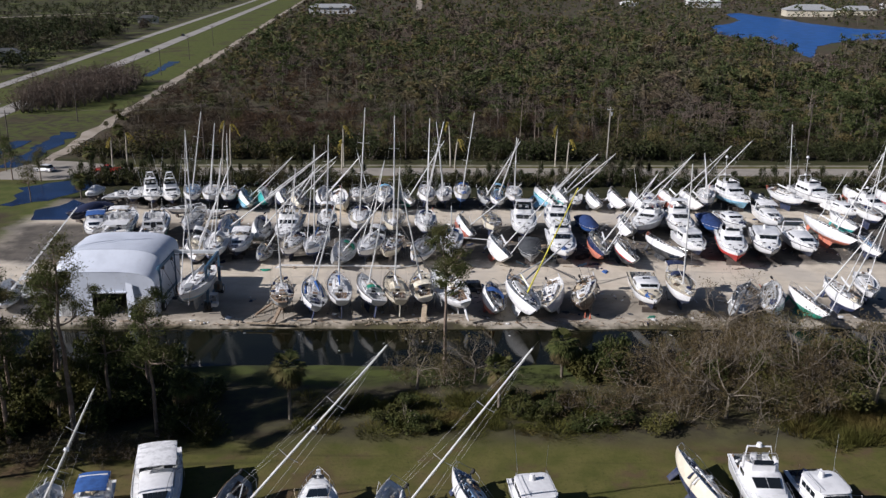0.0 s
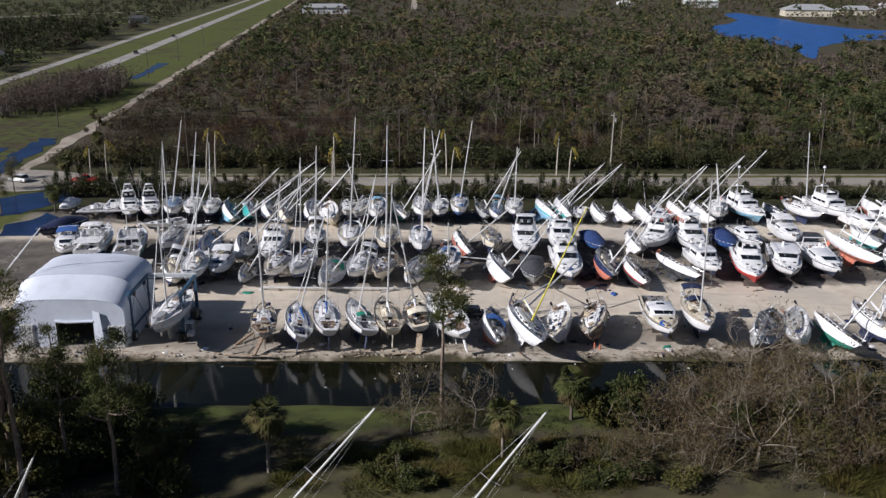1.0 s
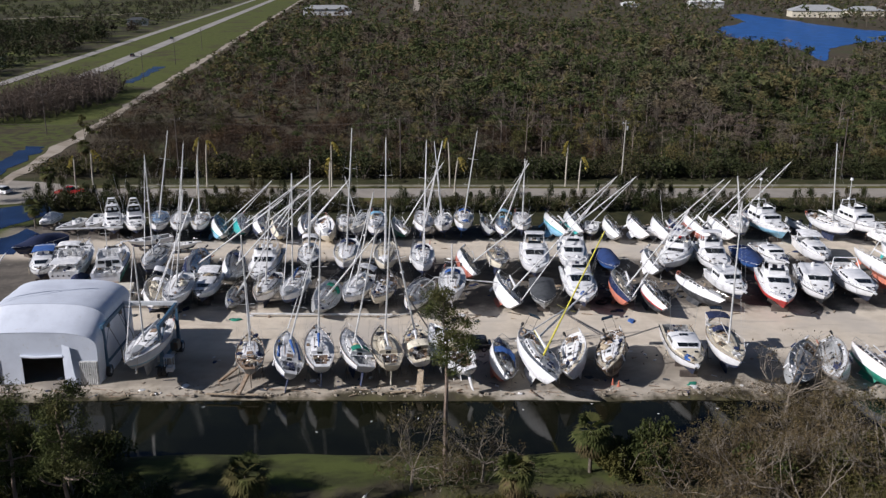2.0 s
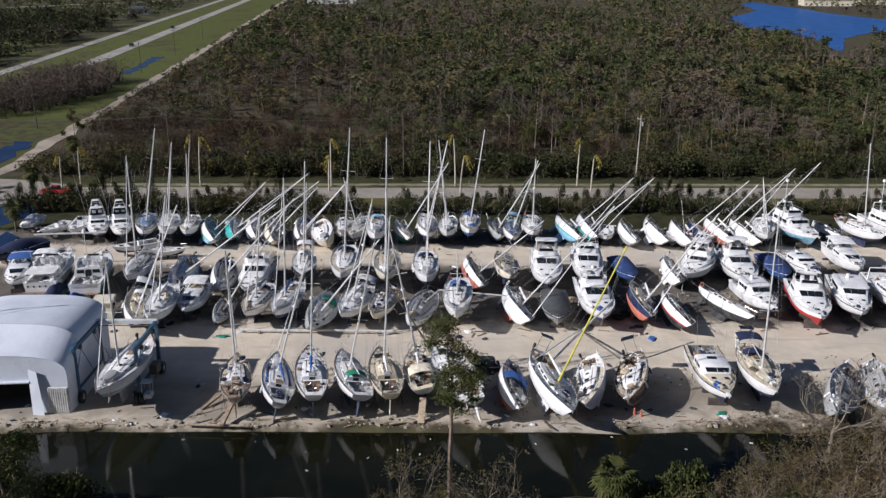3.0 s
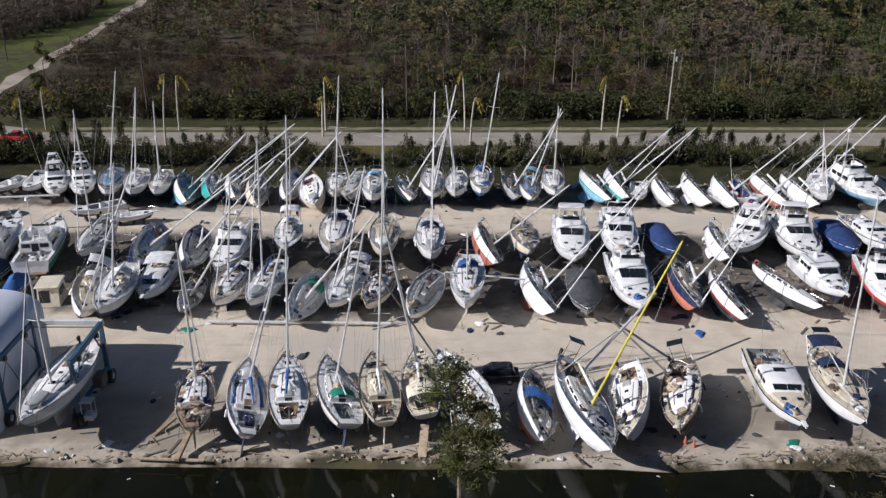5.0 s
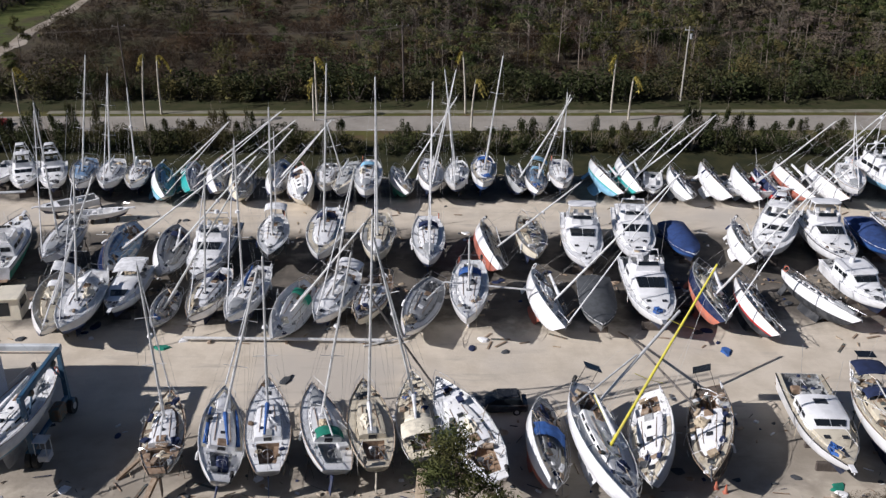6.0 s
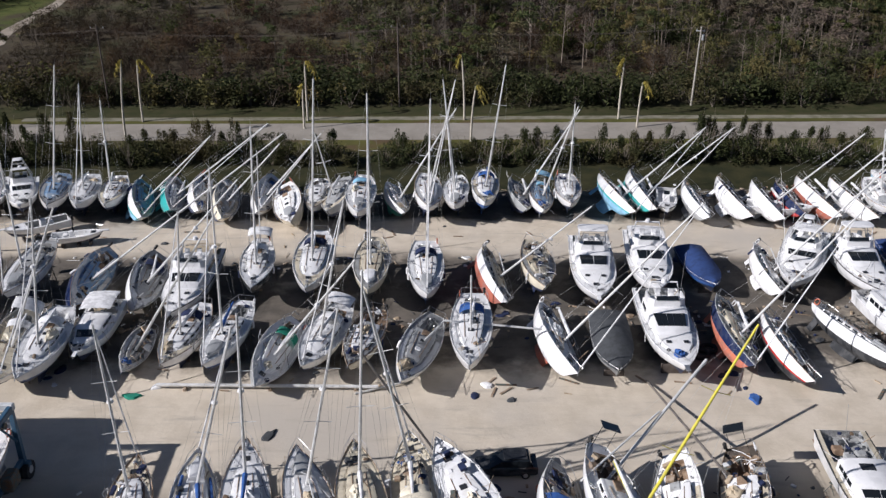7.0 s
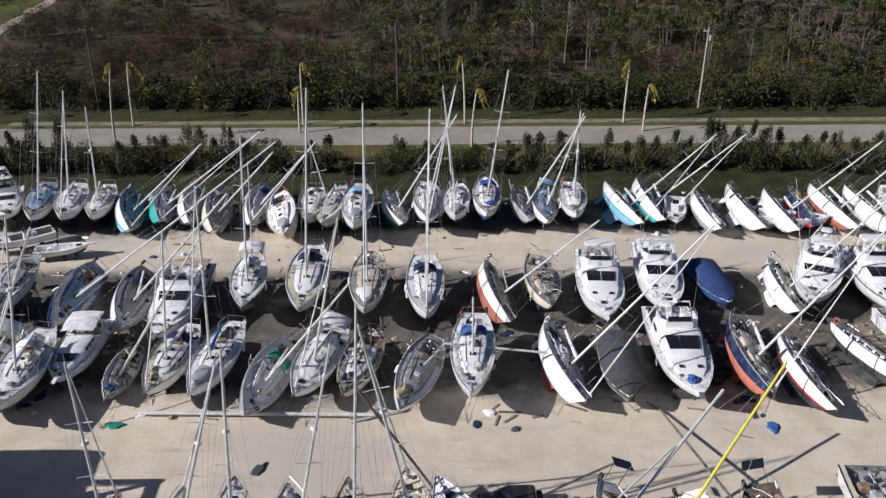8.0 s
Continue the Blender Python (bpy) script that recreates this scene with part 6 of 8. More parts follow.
# ---------------------------------------------------------------- shelter, lift, trees and other things of the yard
def shelter():
    """The arched tarpaulin shed with its lower front porch, doorway and louvred side door."""
    root = empty("storage_shelter", pose(-45.8, 119.7, 0, 0, 0, 0), "large white vinyl arched storage shelter with a dark doorway", "shelter")

    def arch(y, half, eave, apex, thick=0.0, n=17, sag=0.0):
        pts = []
        for i in range(n):
            t = math.pi * i / (n - 1)
            c, s = math.cos(t), math.sin(t)
            k = abs(c) ** 0.62 * (1 if c > 0 else -1)
            pts.append((-(half - thick) * k, y, eave + (apex - eave - thick) * s ** 0.8 - sag * s))
        return [(-(half - thick), y, 0.0)] + pts + [((half - thick), y, 0.0)]

    def shell(name, stations, label=""):
        s = Shape()
        s.loft([arch(*q) for q in stations], 0, False, False)
        s.loft([arch(q[0], q[1], q[2], q[3], 0.06)[::-1] for q in stations], 0, False, False)
        for q in (stations[0], stations[-1]):
            a, b = arch(*q), arch(q[0], q[1], q[2], q[3], 0.06)
            s.loft([a, b], 0, False, False)
        return part(name, s, VINYL, root, label, smooth=True)

    main = [(3.6 + 1.1 * i, 7.2, 6.3 - 0.04 * (i % 2), 8.6 - 0.1 * (i % 2)) for i in range(9)]
    shell("roof_cover", main, "sagging white vinyl cover")
    porch = [(0.0, 7.1, 4.5, 6.5), (1.0, 7.12, 4.7, 6.85), (2.1, 7.15, 5.1, 7.4), (3.0, 7.18, 5.7, 8.0), (3.6, 7.2, 6.3, 8.56)]
    shell("porch_cover", porch)
    # front wall with the doorway cut out
    out = arch(0.03, 7.04, 4.5, 6.44)
    s = Shape()
    door = (-1.6, 3.2, 3.5)
    top = [p for p in out[1:-1]]
    left = [p for p in top if p[0] <= door[0]]
    right = [p for p in top if p[0] >= door[1]]
    mid = [p for p in top if door[0] < p[0] < door[1]]
    zl = np.interp(door[0], [p[0] for p in top], [p[2] for p in top])
    zr = np.interp(door[1], [p[0] for p in top], [p[2] for p in top])
    for y in (0.03, 0.11):
        s.add([(out[0][0], y, 0)] + [(p[0], y, p[2]) for p in left] + [(door[0], y, zl), (door[0], y, 0)], [tuple(range(len(left) + 3))])
        s.add([(door[1], y, 0), (door[1], y, zr)] + [(p[0], y, p[2]) for p in right] + [(out[-1][0], y, 0)], [tuple(range(len(right) + 3))])
        s.add([(door[0], y, door[2]), (door[0], y, zl)] + [(p[0], y, p[2]) for p in mid] + [(door[1], y, zr), (door[1], y, door[2])], [tuple(range(len(mid) + 4))])
    part("front_wall", s, VINYL, root)
    s = Shape()
    s.add([(p[0], 12.3, p[2]) for p in arch(0, 7.15, 6.3, 8.5)], [tuple(range(19))])
    s.add([(p[0], 12.24, p[2]) for p in arch(0, 7.15, 6.3, 8.5)][::-1], [tuple(range(19))])
    part("back_wall", s, VINYL, root)
    # rolled-up flap, louvred door, ribs and lashing rails
    s = Shape()
    s.tube([(door[0], -0.1, door[2] + 0.1), (0, -0.16, door[2]), (door[1], -0.1, door[2] + 0.1)], 0.17, 8)
    part("rolled_flap", s, VINYL, root)
    s = Shape()
    s.box((5.95, -0.05, 1.5), (2.1, 0.1, 3.0), bevel=0.02)
    ld = part("louvred_door", s, SLAT, root)
    for i in range(9):
        s = Shape()
        s.box((5.02 + i * 0.232, -0.14, 1.5), (0.12, 0.09, 2.8), bevel=0.02)
        part("slat", s, SLAT, ld)
    s = Shape()
    s.box((-5.2, -0.05, 1.6), (1.8, 0.1, 3.2), bevel=0.02)
    ld = part("side_panel", s, SLAT, root)
    for i in range(5):
        s = Shape()
        s.box((-5.85 + i * 0.32, -0.13, 1.6), (0.14, 0.08, 3.0), bevel=0.02)
        part("slat", s, SLAT, ld)
    for i in range(1, 8, 2):
        s = Shape()
        s.tube(arch(main[i][0], 7.1, 6.24, 8.45), 0.06, 5)
        part("frame_hoop", s, STEEL, root)
    s = Shape()
    s.add([(3.3, -0.5, 0.02), (3.15, -0.02, 5.0), (4.1, -0.25, 4.8), (4.6, -0.7, 0.02)], [(0, 1, 2, 3), (3, 2, 1, 0)])
    part("door_curtain", s, VINYL, root)


def travel_lift():
    """Four-legged boat hoist with one cross beam at the rear, on rubber tyres, its slings under a hull."""
    root = empty("travel_lift", pose(-35.4, 125.7, 0, 0, 0, 0), "blue steel travel lift with pale cross beam carrying a sailboat", "boat hoist")
    H = 6.3
    for sx in (-1, 1):
        for sy in (-1, 1):
            s = Shape()
            s.loft([[(sx * (3.25 + a * 0.0) + dx * w, sy * 3.65 + dy * w, z) for dx, dy in ((-1, -1), (1, -1), (1, 1), (-1, 1))] for z, w, a in ((0.9, 0.22, 1), (2.0, 0.2, 1), (H, 0.16, 0))])
            leg = part("leg", s, LIFT_BLUE, root)
            for k in (-0.27, 0.27):
                s = Shape()
                s.tube([(sx * 3.25 + k - 0.2, sy * 3.65, 0.72), (sx * 3.25 + k + 0.2, sy * 3.65, 0.72)], 0.72, 14)
                wh = part("wheel", s, RUBBER, leg, smooth=True)
                s = Shape()
                s.tube([(sx * 3.25 + k - 0.21, sy * 3.65, 0.72), (sx * 3.25 + k + 0.21, sy * 3.65, 0.72)], 0.32, 10)
                part("rim", s, LIFT_WHITE, wh)
            s = Shape()
            s.box((sx * 3.25, sy * 3.65, 1.25), (1.0, 0.5, 0.4), bevel=0.05)
            part("axle_yoke", s, LIFT_BLUE, leg)
        s = Shape()
        s.box((sx * 3.25, 0, H), (0.4, 8.0, 0.5), bevel=0.06)
        part("side_beam", s, LIFT_BLUE, root)
        s = Shape()
        s.box((sx * 3.25, 0, 1.7), (0.3, 7.0, 0.35), bevel=0.05)
        part("lower_beam", s, LIFT_BLUE, root)
        for sy in (-2.4, 1.9):
            s = Shape()
            s.tube([(sx * 3.1, sy, H - 0.3), (sx * 1.8, sy, 3.1)], 0.03, 4)
            part("hoist_rope", s, RUBBER, root)
            s = Shape()
            s.tube([(sx * 3.25 - 0.35, sy, H - 0.35), (sx * 3.25 + 0.35, sy, H - 0.35)], 0.26, 10)
            part("hoist_drum", s, STAND, root)
        for q in (-1, 1):
            s = Shape()
            s.tube([(sx * 3.25, q * 3.5, 3.4), (sx * 3.25, q * 1.6, H - 0.25)], 0.09, 6)
            part("brace", s, LIFT_BLUE, root)
    s = Shape()
    s.box((0, 3.75, H + 0.1), (7.0, 0.42, 0.5), bevel=0.06)
    part("cross_beam", s, LIFT_WHITE, root, "pale cross beam")
    s = Shape()
    s.tube([(-3.3, 3.55, H - 0.35), (3.3, 3.55, H - 0.35)], 0.06, 5)
    part("hydraulic_pipe", s, STAND, root)
    for sy in (-2.4, 1.9):
        s = Shape()
        pts = [(-1.8, 3.1), (-1.7, 2.0), (-1.15, 1.0), (0, 0.75), (1.15, 1.0), (1.7, 2.0), (1.8, 3.1)]
        s.loft([[(x, sy - 0.12, z), (x, sy + 0.12, z), (x * 1.02, sy + 0.12, z - 0.03), (x * 1.02, sy - 0.12, z - 0.03)] for x, z in pts])
        part("sling", s, CANVAS["olive"], root)
    s = Shape()
    s.box((3.7, 0.6, 2.2), (0.9, 1.5, 1.1), bevel=0.1)
    part("engine_box", s, STAND, root)
    s = Shape()
    for q in ((3.6, -3.1), (4.5, -3.1), (3.6, -4.0), (4.5, -4.0)):
        s.tube([(q[0], q[1], 0.9), (q[0], q[1], 2.5)], 0.04, 5)
    s.box((4.05, -3.55, 2.5), (1.1, 1.1, 0.08), bevel=0.03)
    s.box((4.05, -3.55, 0.95), (1.0, 1.0, 0.5), bevel=0.05)
    part("operator_cage", s, LIFT_WHITE, root)


def leaf_object(name, tris, mats, index, parent, label=""):
    return part(name, triangles(name, tris, mats, index), None, parent, label)


def grow(r, base, way, length, radius, depth, limbs, tips, up=0.15, spread=0.7, kids=3):
    """Branches that fork and taper; limbs collects triangles and tips the ends of the last twigs."""
    p = np.asarray(base, float)
    d = np.asarray(way, float)
    n = 3
    for i in range(n):
        d = d + r.normal(0, 0.16, 3) + np.array([0, 0, up * 0.25])
        d /= np.linalg.norm(d)
        q = p + d * length / n
        limbs.append(stick(p, q, radius * (1 - 0.25 * i / n), radius * (1 - 0.25 * (i + 1) / n), 5 if radius > 0.06 else 3))
        p = q
    if depth == 0:
        tips.append(p)
        return
    for _ in range(kids):
        e = d + r.normal(0, spread, 3) + np.array([0, 0, up])
        e /= np.linalg.norm(e)
        grow(r, p - d * length * 0.35 * r.random(), e, length * (0.55 + 0.25 * r.random()), radius * 0.55, depth - 1, limbs, tips, up, spread, kids)


def pine(x, y, h, seed, crown=0.5, leaves=2600, reach=3.0, label="tall storm-thinned slash pine on the canal bank"):
    r = np.random.default_rng(seed)
    root = empty("pine_tree", pose(x, y, -0.1), label, "tree", "pines on the canal bank")
    limbs, tips, prev = [], [], np.array([0.0, 0, 0])
    trunk = []
    n = 8
    line = [prev]
    for i in range(1, n + 1):
        q = np.array([0.25 * r.normal() * (i / n), 0.25 * r.normal() * (i / n), h * i / n * 0.97])
        r0 = 0.012 * h + 0.06
        trunk.append(stick(prev, q, r0 * (1 - 0.8 * (i - 1) / n), r0 * (1 - 0.8 * i / n), 7))
        prev = q
        line.append(q)
    line = np.array(line)
    clumps = []
    for _ in range(int(9 + 12 * crown)):
        f = 1 - crown * r.random() ** 1.15
        p = np.array([np.interp(f * n, range(n + 1), line[:, k]) for k in range(3)])
        a = r.random() * 6.28
        l = reach * (0.35 + 0.65 * r.random()) * (1.1 - 0.55 * max(0, (f - (1 - crown)) / crown))
        d = np.array([math.cos(a), math.sin(a), 0.25 + 0.3 * r.random()])
        t = []
        grow(r, p, d, l * 0.7, 0.05 + 0.012 * l, 1, limbs, t, 0.1, 0.55, 3)
        clumps += t
    clumps.append(line[-1])
    clumps = np.array(clumps)
    part("trunk", triangles("trunk", np.concatenate(trunk), [BARK], None), None, root)
    m = int(leaves * 2.0) // len(clumps)
    spread = np.repeat(0.55 + 0.75 * r.random(len(clumps)), m)[:, None]
    c = np.repeat(clumps, m, 0) + r.normal(0, 0.5, (m * len(clumps), 3)) * spread * [1.0, 1.0, 0.6]
    lt = leaf_tris(c, 0.11 + 0.12 * r.random(len(c)), r, 0.25, 0.55)
    tr = np.concatenate(limbs + [lt])
    idx = np.concatenate([np.zeros(len(tr) - len(lt)), np.ones(len(lt))])
    leaf_object("crown", tr, [BARK, PINE_LEAF], idx, root)
    return root


def bare_tree(x, y, h, seed, wide=1.0, leaves=300, lean=(0.0, 0.0), depth=4, label="leafless grey storm-stripped tree on the canal bank"):
    r = np.random.default_rng(seed)
    root = empty("bare_tree", pose(x, y, -0.1), label, "tree", "stripped trees on the canal bank")
    trunk = [stick((0, 0, 0), (0.2 + lean[0], lean[1], h * 0.28), 0.02 * h, 0.014 * h, 7)]
    part("trunk", triangles("trunk", np.concatenate(trunk), [BARK_GREY], None), None, root)
    limbs, tips = [], []
    for k in range(5):
        a = k * 1.26 + r.random()
        grow(r, (0.2 + lean[0], lean[1], h * 0.25), (math.cos(a) * wide + lean[0], math.sin(a) * wide + lean[1], 0.8), h * 0.32, 0.0065 * h, depth, limbs, tips, 0.12, 0.62 * wide, 3)
    tips = np.array(tips)
    tr = np.concatenate(limbs)
    idx = np.zeros(len(tr))
    if leaves:
        c = tips[r.integers(0, len(tips), leaves)] + ball_points(leaves, r) * 0.5
        lt = leaf_tris(c, 0.13 + 0.12 * r.random(leaves), r, 0.3)
        tr = np.concatenate([tr, lt])
        idx = np.concatenate([idx, np.ones(leaves)])
    leaf_object("crown", tr, [BARK_GREY, DRY_LEAF], idx, root)
    return root


def palm(x, y, h, seed, fronds=34, size=1.7, dead=0.35, lean=0.0, label="green sabal palm with drooping fronds"):
    """A fan palm: a rough trunk, a full head of folded fans, dead ones hanging under it."""
    r = np.random.default_rng(seed)
    root = empty("sabal_palm", pose(x, y, -0.1), label, "palm", "sabal palms on the canal bank")
    s = Shape()
    s.tube([(lean * t * t, 0.1 * math.sin(3 * t), h * t * 0.82) for t in np.linspace(0, 1, 6)], 0.2, 8, r1=0.15)
    part("trunk", s, BARK_GREY, root, smooth=True)
    c = np.array([lean, 0.0, h * 0.82])
    for name, n, mats in (("crown", fronds, FROND), ("dead_fronds", int(fronds * dead), DRY_LEAF)):
        tris = []
        for _ in range(n):
            a = r.random() * 6.28
            el = (1.3 - 2.1 * r.random()) if name == "crown" else (-0.75 - 0.6 * r.random())
            d = np.array([math.cos(a) * math.cos(el), math.sin(a) * math.cos(el), math.sin(el)])
            w = np.cross(d, [0, 0, 1.0])
            w /= np.linalg.norm(w) + 1e-6
            u = np.cross(w, d)
            hub = c + d * size * 0.5
            tris.append(stick(c, hub, 0.025, 0.015, 3))
            for b in np.linspace(-1.25, 1.25, 11):
                e = d * math.cos(b) + w * math.sin(b)
                l = size * (0.55 + 0.2 * math.cos(b))
                tip = hub + e * l - np.array([0, 0, 0.28 * l * (0.5 + r.random())])
                mid = hub + e * l * 0.6
                v = np.cross(e, u) * 0.055 * size
                tris.append(np.array([[hub, mid - v, mid + v], [mid - v, tip, mid + v]]))
        if tris:
            t = np.concatenate(tris)
            part(name, triangles(name, t, [mats], None), None, root)
    return root


def stripped_palm(x, y, h, seed, lean=0.3, fronds=7, side=1.0):
    """A royal palm whose crown was blown to one side and has yellowed."""
    r = np.random.default_rng(seed)
    root = empty("storm_stripped_palm", pose(x, y, 0), "tall pale palm trunk with a yellowed storm-bent crown", "palm", "street palms along the road")
    s = Shape()
    s.tube([(lean * t * t, 0, h * t * 0.9) for t in np.linspace(0, 1, 7)], 0.19, 8, r1=0.13)
    part("trunk", s, PALM_TRUNK, root, smooth=True)
    s = Shape()
    s.tube([(lean, 0, h * 0.89), (lean * 1.1, 0, h * 0.97)], 0.15, 8, r1=0.08)
    part("crownshaft", s, CANVAS["olive"], root, smooth=True)
    tris = []
    for _ in range(fronds):
        a = (r.random() - 0.5) * 2.4
        d = np.array([side * math.cos(a), math.sin(a), 0.2 + 0.6 * r.random()])
        p = np.array([lean * 1.1, 0, h * 0.96])
        l = 1.3 + 0.9 * r.random()
        prev = p
        for k in range(1, 6):
            f = k / 5
            q = p + d * l * f + np.array([0, 0, -1.5 * l * f * f])
            tris.append(stick(prev, q, 0.035, 0.03, 3))
            for _ in range(5):
                e = r.normal(0, 1, 3) * [0.5, 0.5, 0.3] + [0, 0, -0.9]
                tip = q + e * 0.45
                w = r.normal(0, 0.06, 3)
                tris.append(np.array([[q - w, tip, q + w]]))
            prev = q
    part("crown", triangles("crown", np.concatenate(tris), [DEAD_FROND], None), None, root)
    return root


def bush_mesh(name, seed, leaves, size, leaf, tall=1.0, cone=False, twigs=14):
    """A shrub about 1 across: twigs and many leaves in uneven clumps."""
    r = np.random.default_rng(seed)
    tris, idx = [], []
    k = 9
    for i in range(k):
        a, q = r.random() * 6.28, 0.42 * r.random() ** 0.6
        z = tall * (0.2 + 0.62 * r.random())
        if cone:
            q *= max(0.12, 1 - z / tall)
        c = np.array([math.cos(a) * q, math.sin(a) * q, z])
        rad = (0.17 + 0.12 * r.random()) * (max(0.35, 1.15 - z / tall) if cone else 1)
        m = leaves // k
        t = leaf_tris(c + ball_points(m, r) * [rad, rad, rad * (1.5 if cone else 0.9)], size * (0.7 + 0.6 * r.random(m)), r)
        t[:, :, 2] = np.maximum(t[:, :, 2], 0.0)
        tris.append(t)
        idx.append(np.ones(len(t)))
    for _ in range(twigs):
        a, q = r.random() * 6.28, 0.5 * r.random()
        t = stick((0, 0, 0), (math.cos(a) * q, math.sin(a) * q, tall * (0.5 + 0.55 * r.random()) * (1 - 0.6 * q if cone else 1)), 0.012, 0.004)
        tris.append(t)
        idx.append(np.zeros(len(t)))
    return triangles(name, np.concatenate(tris), [BARK_GREY, leaf], np.concatenate(idx))


def brush_mesh(name, seed):
    """Tangled leafless brush about 1 across, forking stems with a few dry leaves left."""
    r = np.random.default_rng(seed)
    limbs, tips = [], []
    for k in range(4):
        a = k * 1.6 + r.random()
        grow(r, (0.12 * math.cos(a), 0.12 * math.sin(a), 0), (0.55 * math.cos(a), 0.55 * math.sin(a), 0.8), 0.3 + 0.12 * r.random(), 0.008, 3, limbs, tips, 0.05, 0.75, 3)
    tips = np.array(tips)
    n = 480
    c = tips[r.integers(0, len(tips), n)] + ball_points(n, r) * 0.1
    c[:, 2] = np.maximum(c[:, 2], 0.03)
    lt = leaf_tris(c, 0.03 + 0.025 * r.random(n), r, 0.3, 0.35)
    tr = np.concatenate(limbs + [lt])
    return triangles(name, tr, [BARK_GREY, DRY_LEAF], np.concatenate([np.zeros(len(tr) - n), np.ones(n)]))


def reed_mesh(name, seed):
    """A tuft of blades that lean outwards and droop."""
    r = np.random.default_rng(seed)
    n = 420
    a, q = r.random(n) * 6.28, 0.5 * r.random(n) ** 0.6
    base = np.stack([np.cos(a) * q, np.sin(a) * q, np.zeros(n)], 1)
    h = (0.45 + 0.55 * r.random(n)) * (1.15 - q)
    out = np.stack([np.cos(a), np.sin(a), np.zeros(n)], 1) * (0.1 + 0.3 * r.random(n))[:, None] + r.normal(0, 0.06, (n, 3))
    tip = base + out * h[:, None] + np.stack([np.zeros(n), np.zeros(n), h], 1)
    w = np.cross(tip - base, r.normal(size=(n, 3)))
    w *= (0.012 / (np.linalg.norm(w, axis=1) + 1e-6))[:, None]
    return triangles(name, np.stack([base - w, base + w, tip], 1), [REED], None)


def shrubs(name, meshes, spots, label, group):
    for i, (x, y, w, h) in enumerate(spots):
        ob = new(name, meshes[i % len(meshes)])
        ob.matrix_basis = Matrix.LocRotScale((x, y, -0.08), Euler((0, 0, i * 2.4)), (w, w, h))
        tagged(ob, label, "shrub", group)


def hedge():
    """The row of feathery conifers and broad shrubs between the yard and the road."""
    r = random.Random(11)
    cones = [bush_mesh("hedge_conifer", 100 + i, 1300, 0.032, HEDGE_LEAF, 1.0, True) for i in range(5)]
    rounds = [bush_mesh("hedge_shrub", 200 + i, 800, 0.053, HEDGE_LEAF, 1.0, False) for i in range(4)]
    spots = []
    x = -78.0
    while x < 112:
        k = 1.15 if 36 < x < 44 or x < -52 else 1.0 if x < -20 else 0.84 if x < 55 else 0.7
        if not (-16 < x < -8 or 9 < x < 10) and r.random() < 0.86:
            spots.append((x, 200.2 + r.gauss(0, 0.9), 3.8 + 1.1 * r.random(), (4.8 + 2.8 * r.random()) * k))
        x += 1.7 + 0.9 * r.random()
    shrubs("hedge_conifer", cones, spots, "feathery dark green conifer in the roadside hedge", "hedge along the road")
    spots = []
    x = -78.0
    while x < 112:
        k = 1.1 if 36 < x < 46 or x < -50 else 0.9 if x < -20 else 0.75 if x < 55 else 0.6
        if not (-14 < x < -9):
            spots.append((x, 198.9 + r.gauss(0, 0.6), 4.6 + 1.2 * r.random(), (3.6 + 1.5 * r.random()) * k))
        x += 1.7 + 0.6 * r.random()
    shrubs("hedge_shrub", rounds, spots, "dense dark green shrub in the roadside hedge", "hedge along the road")


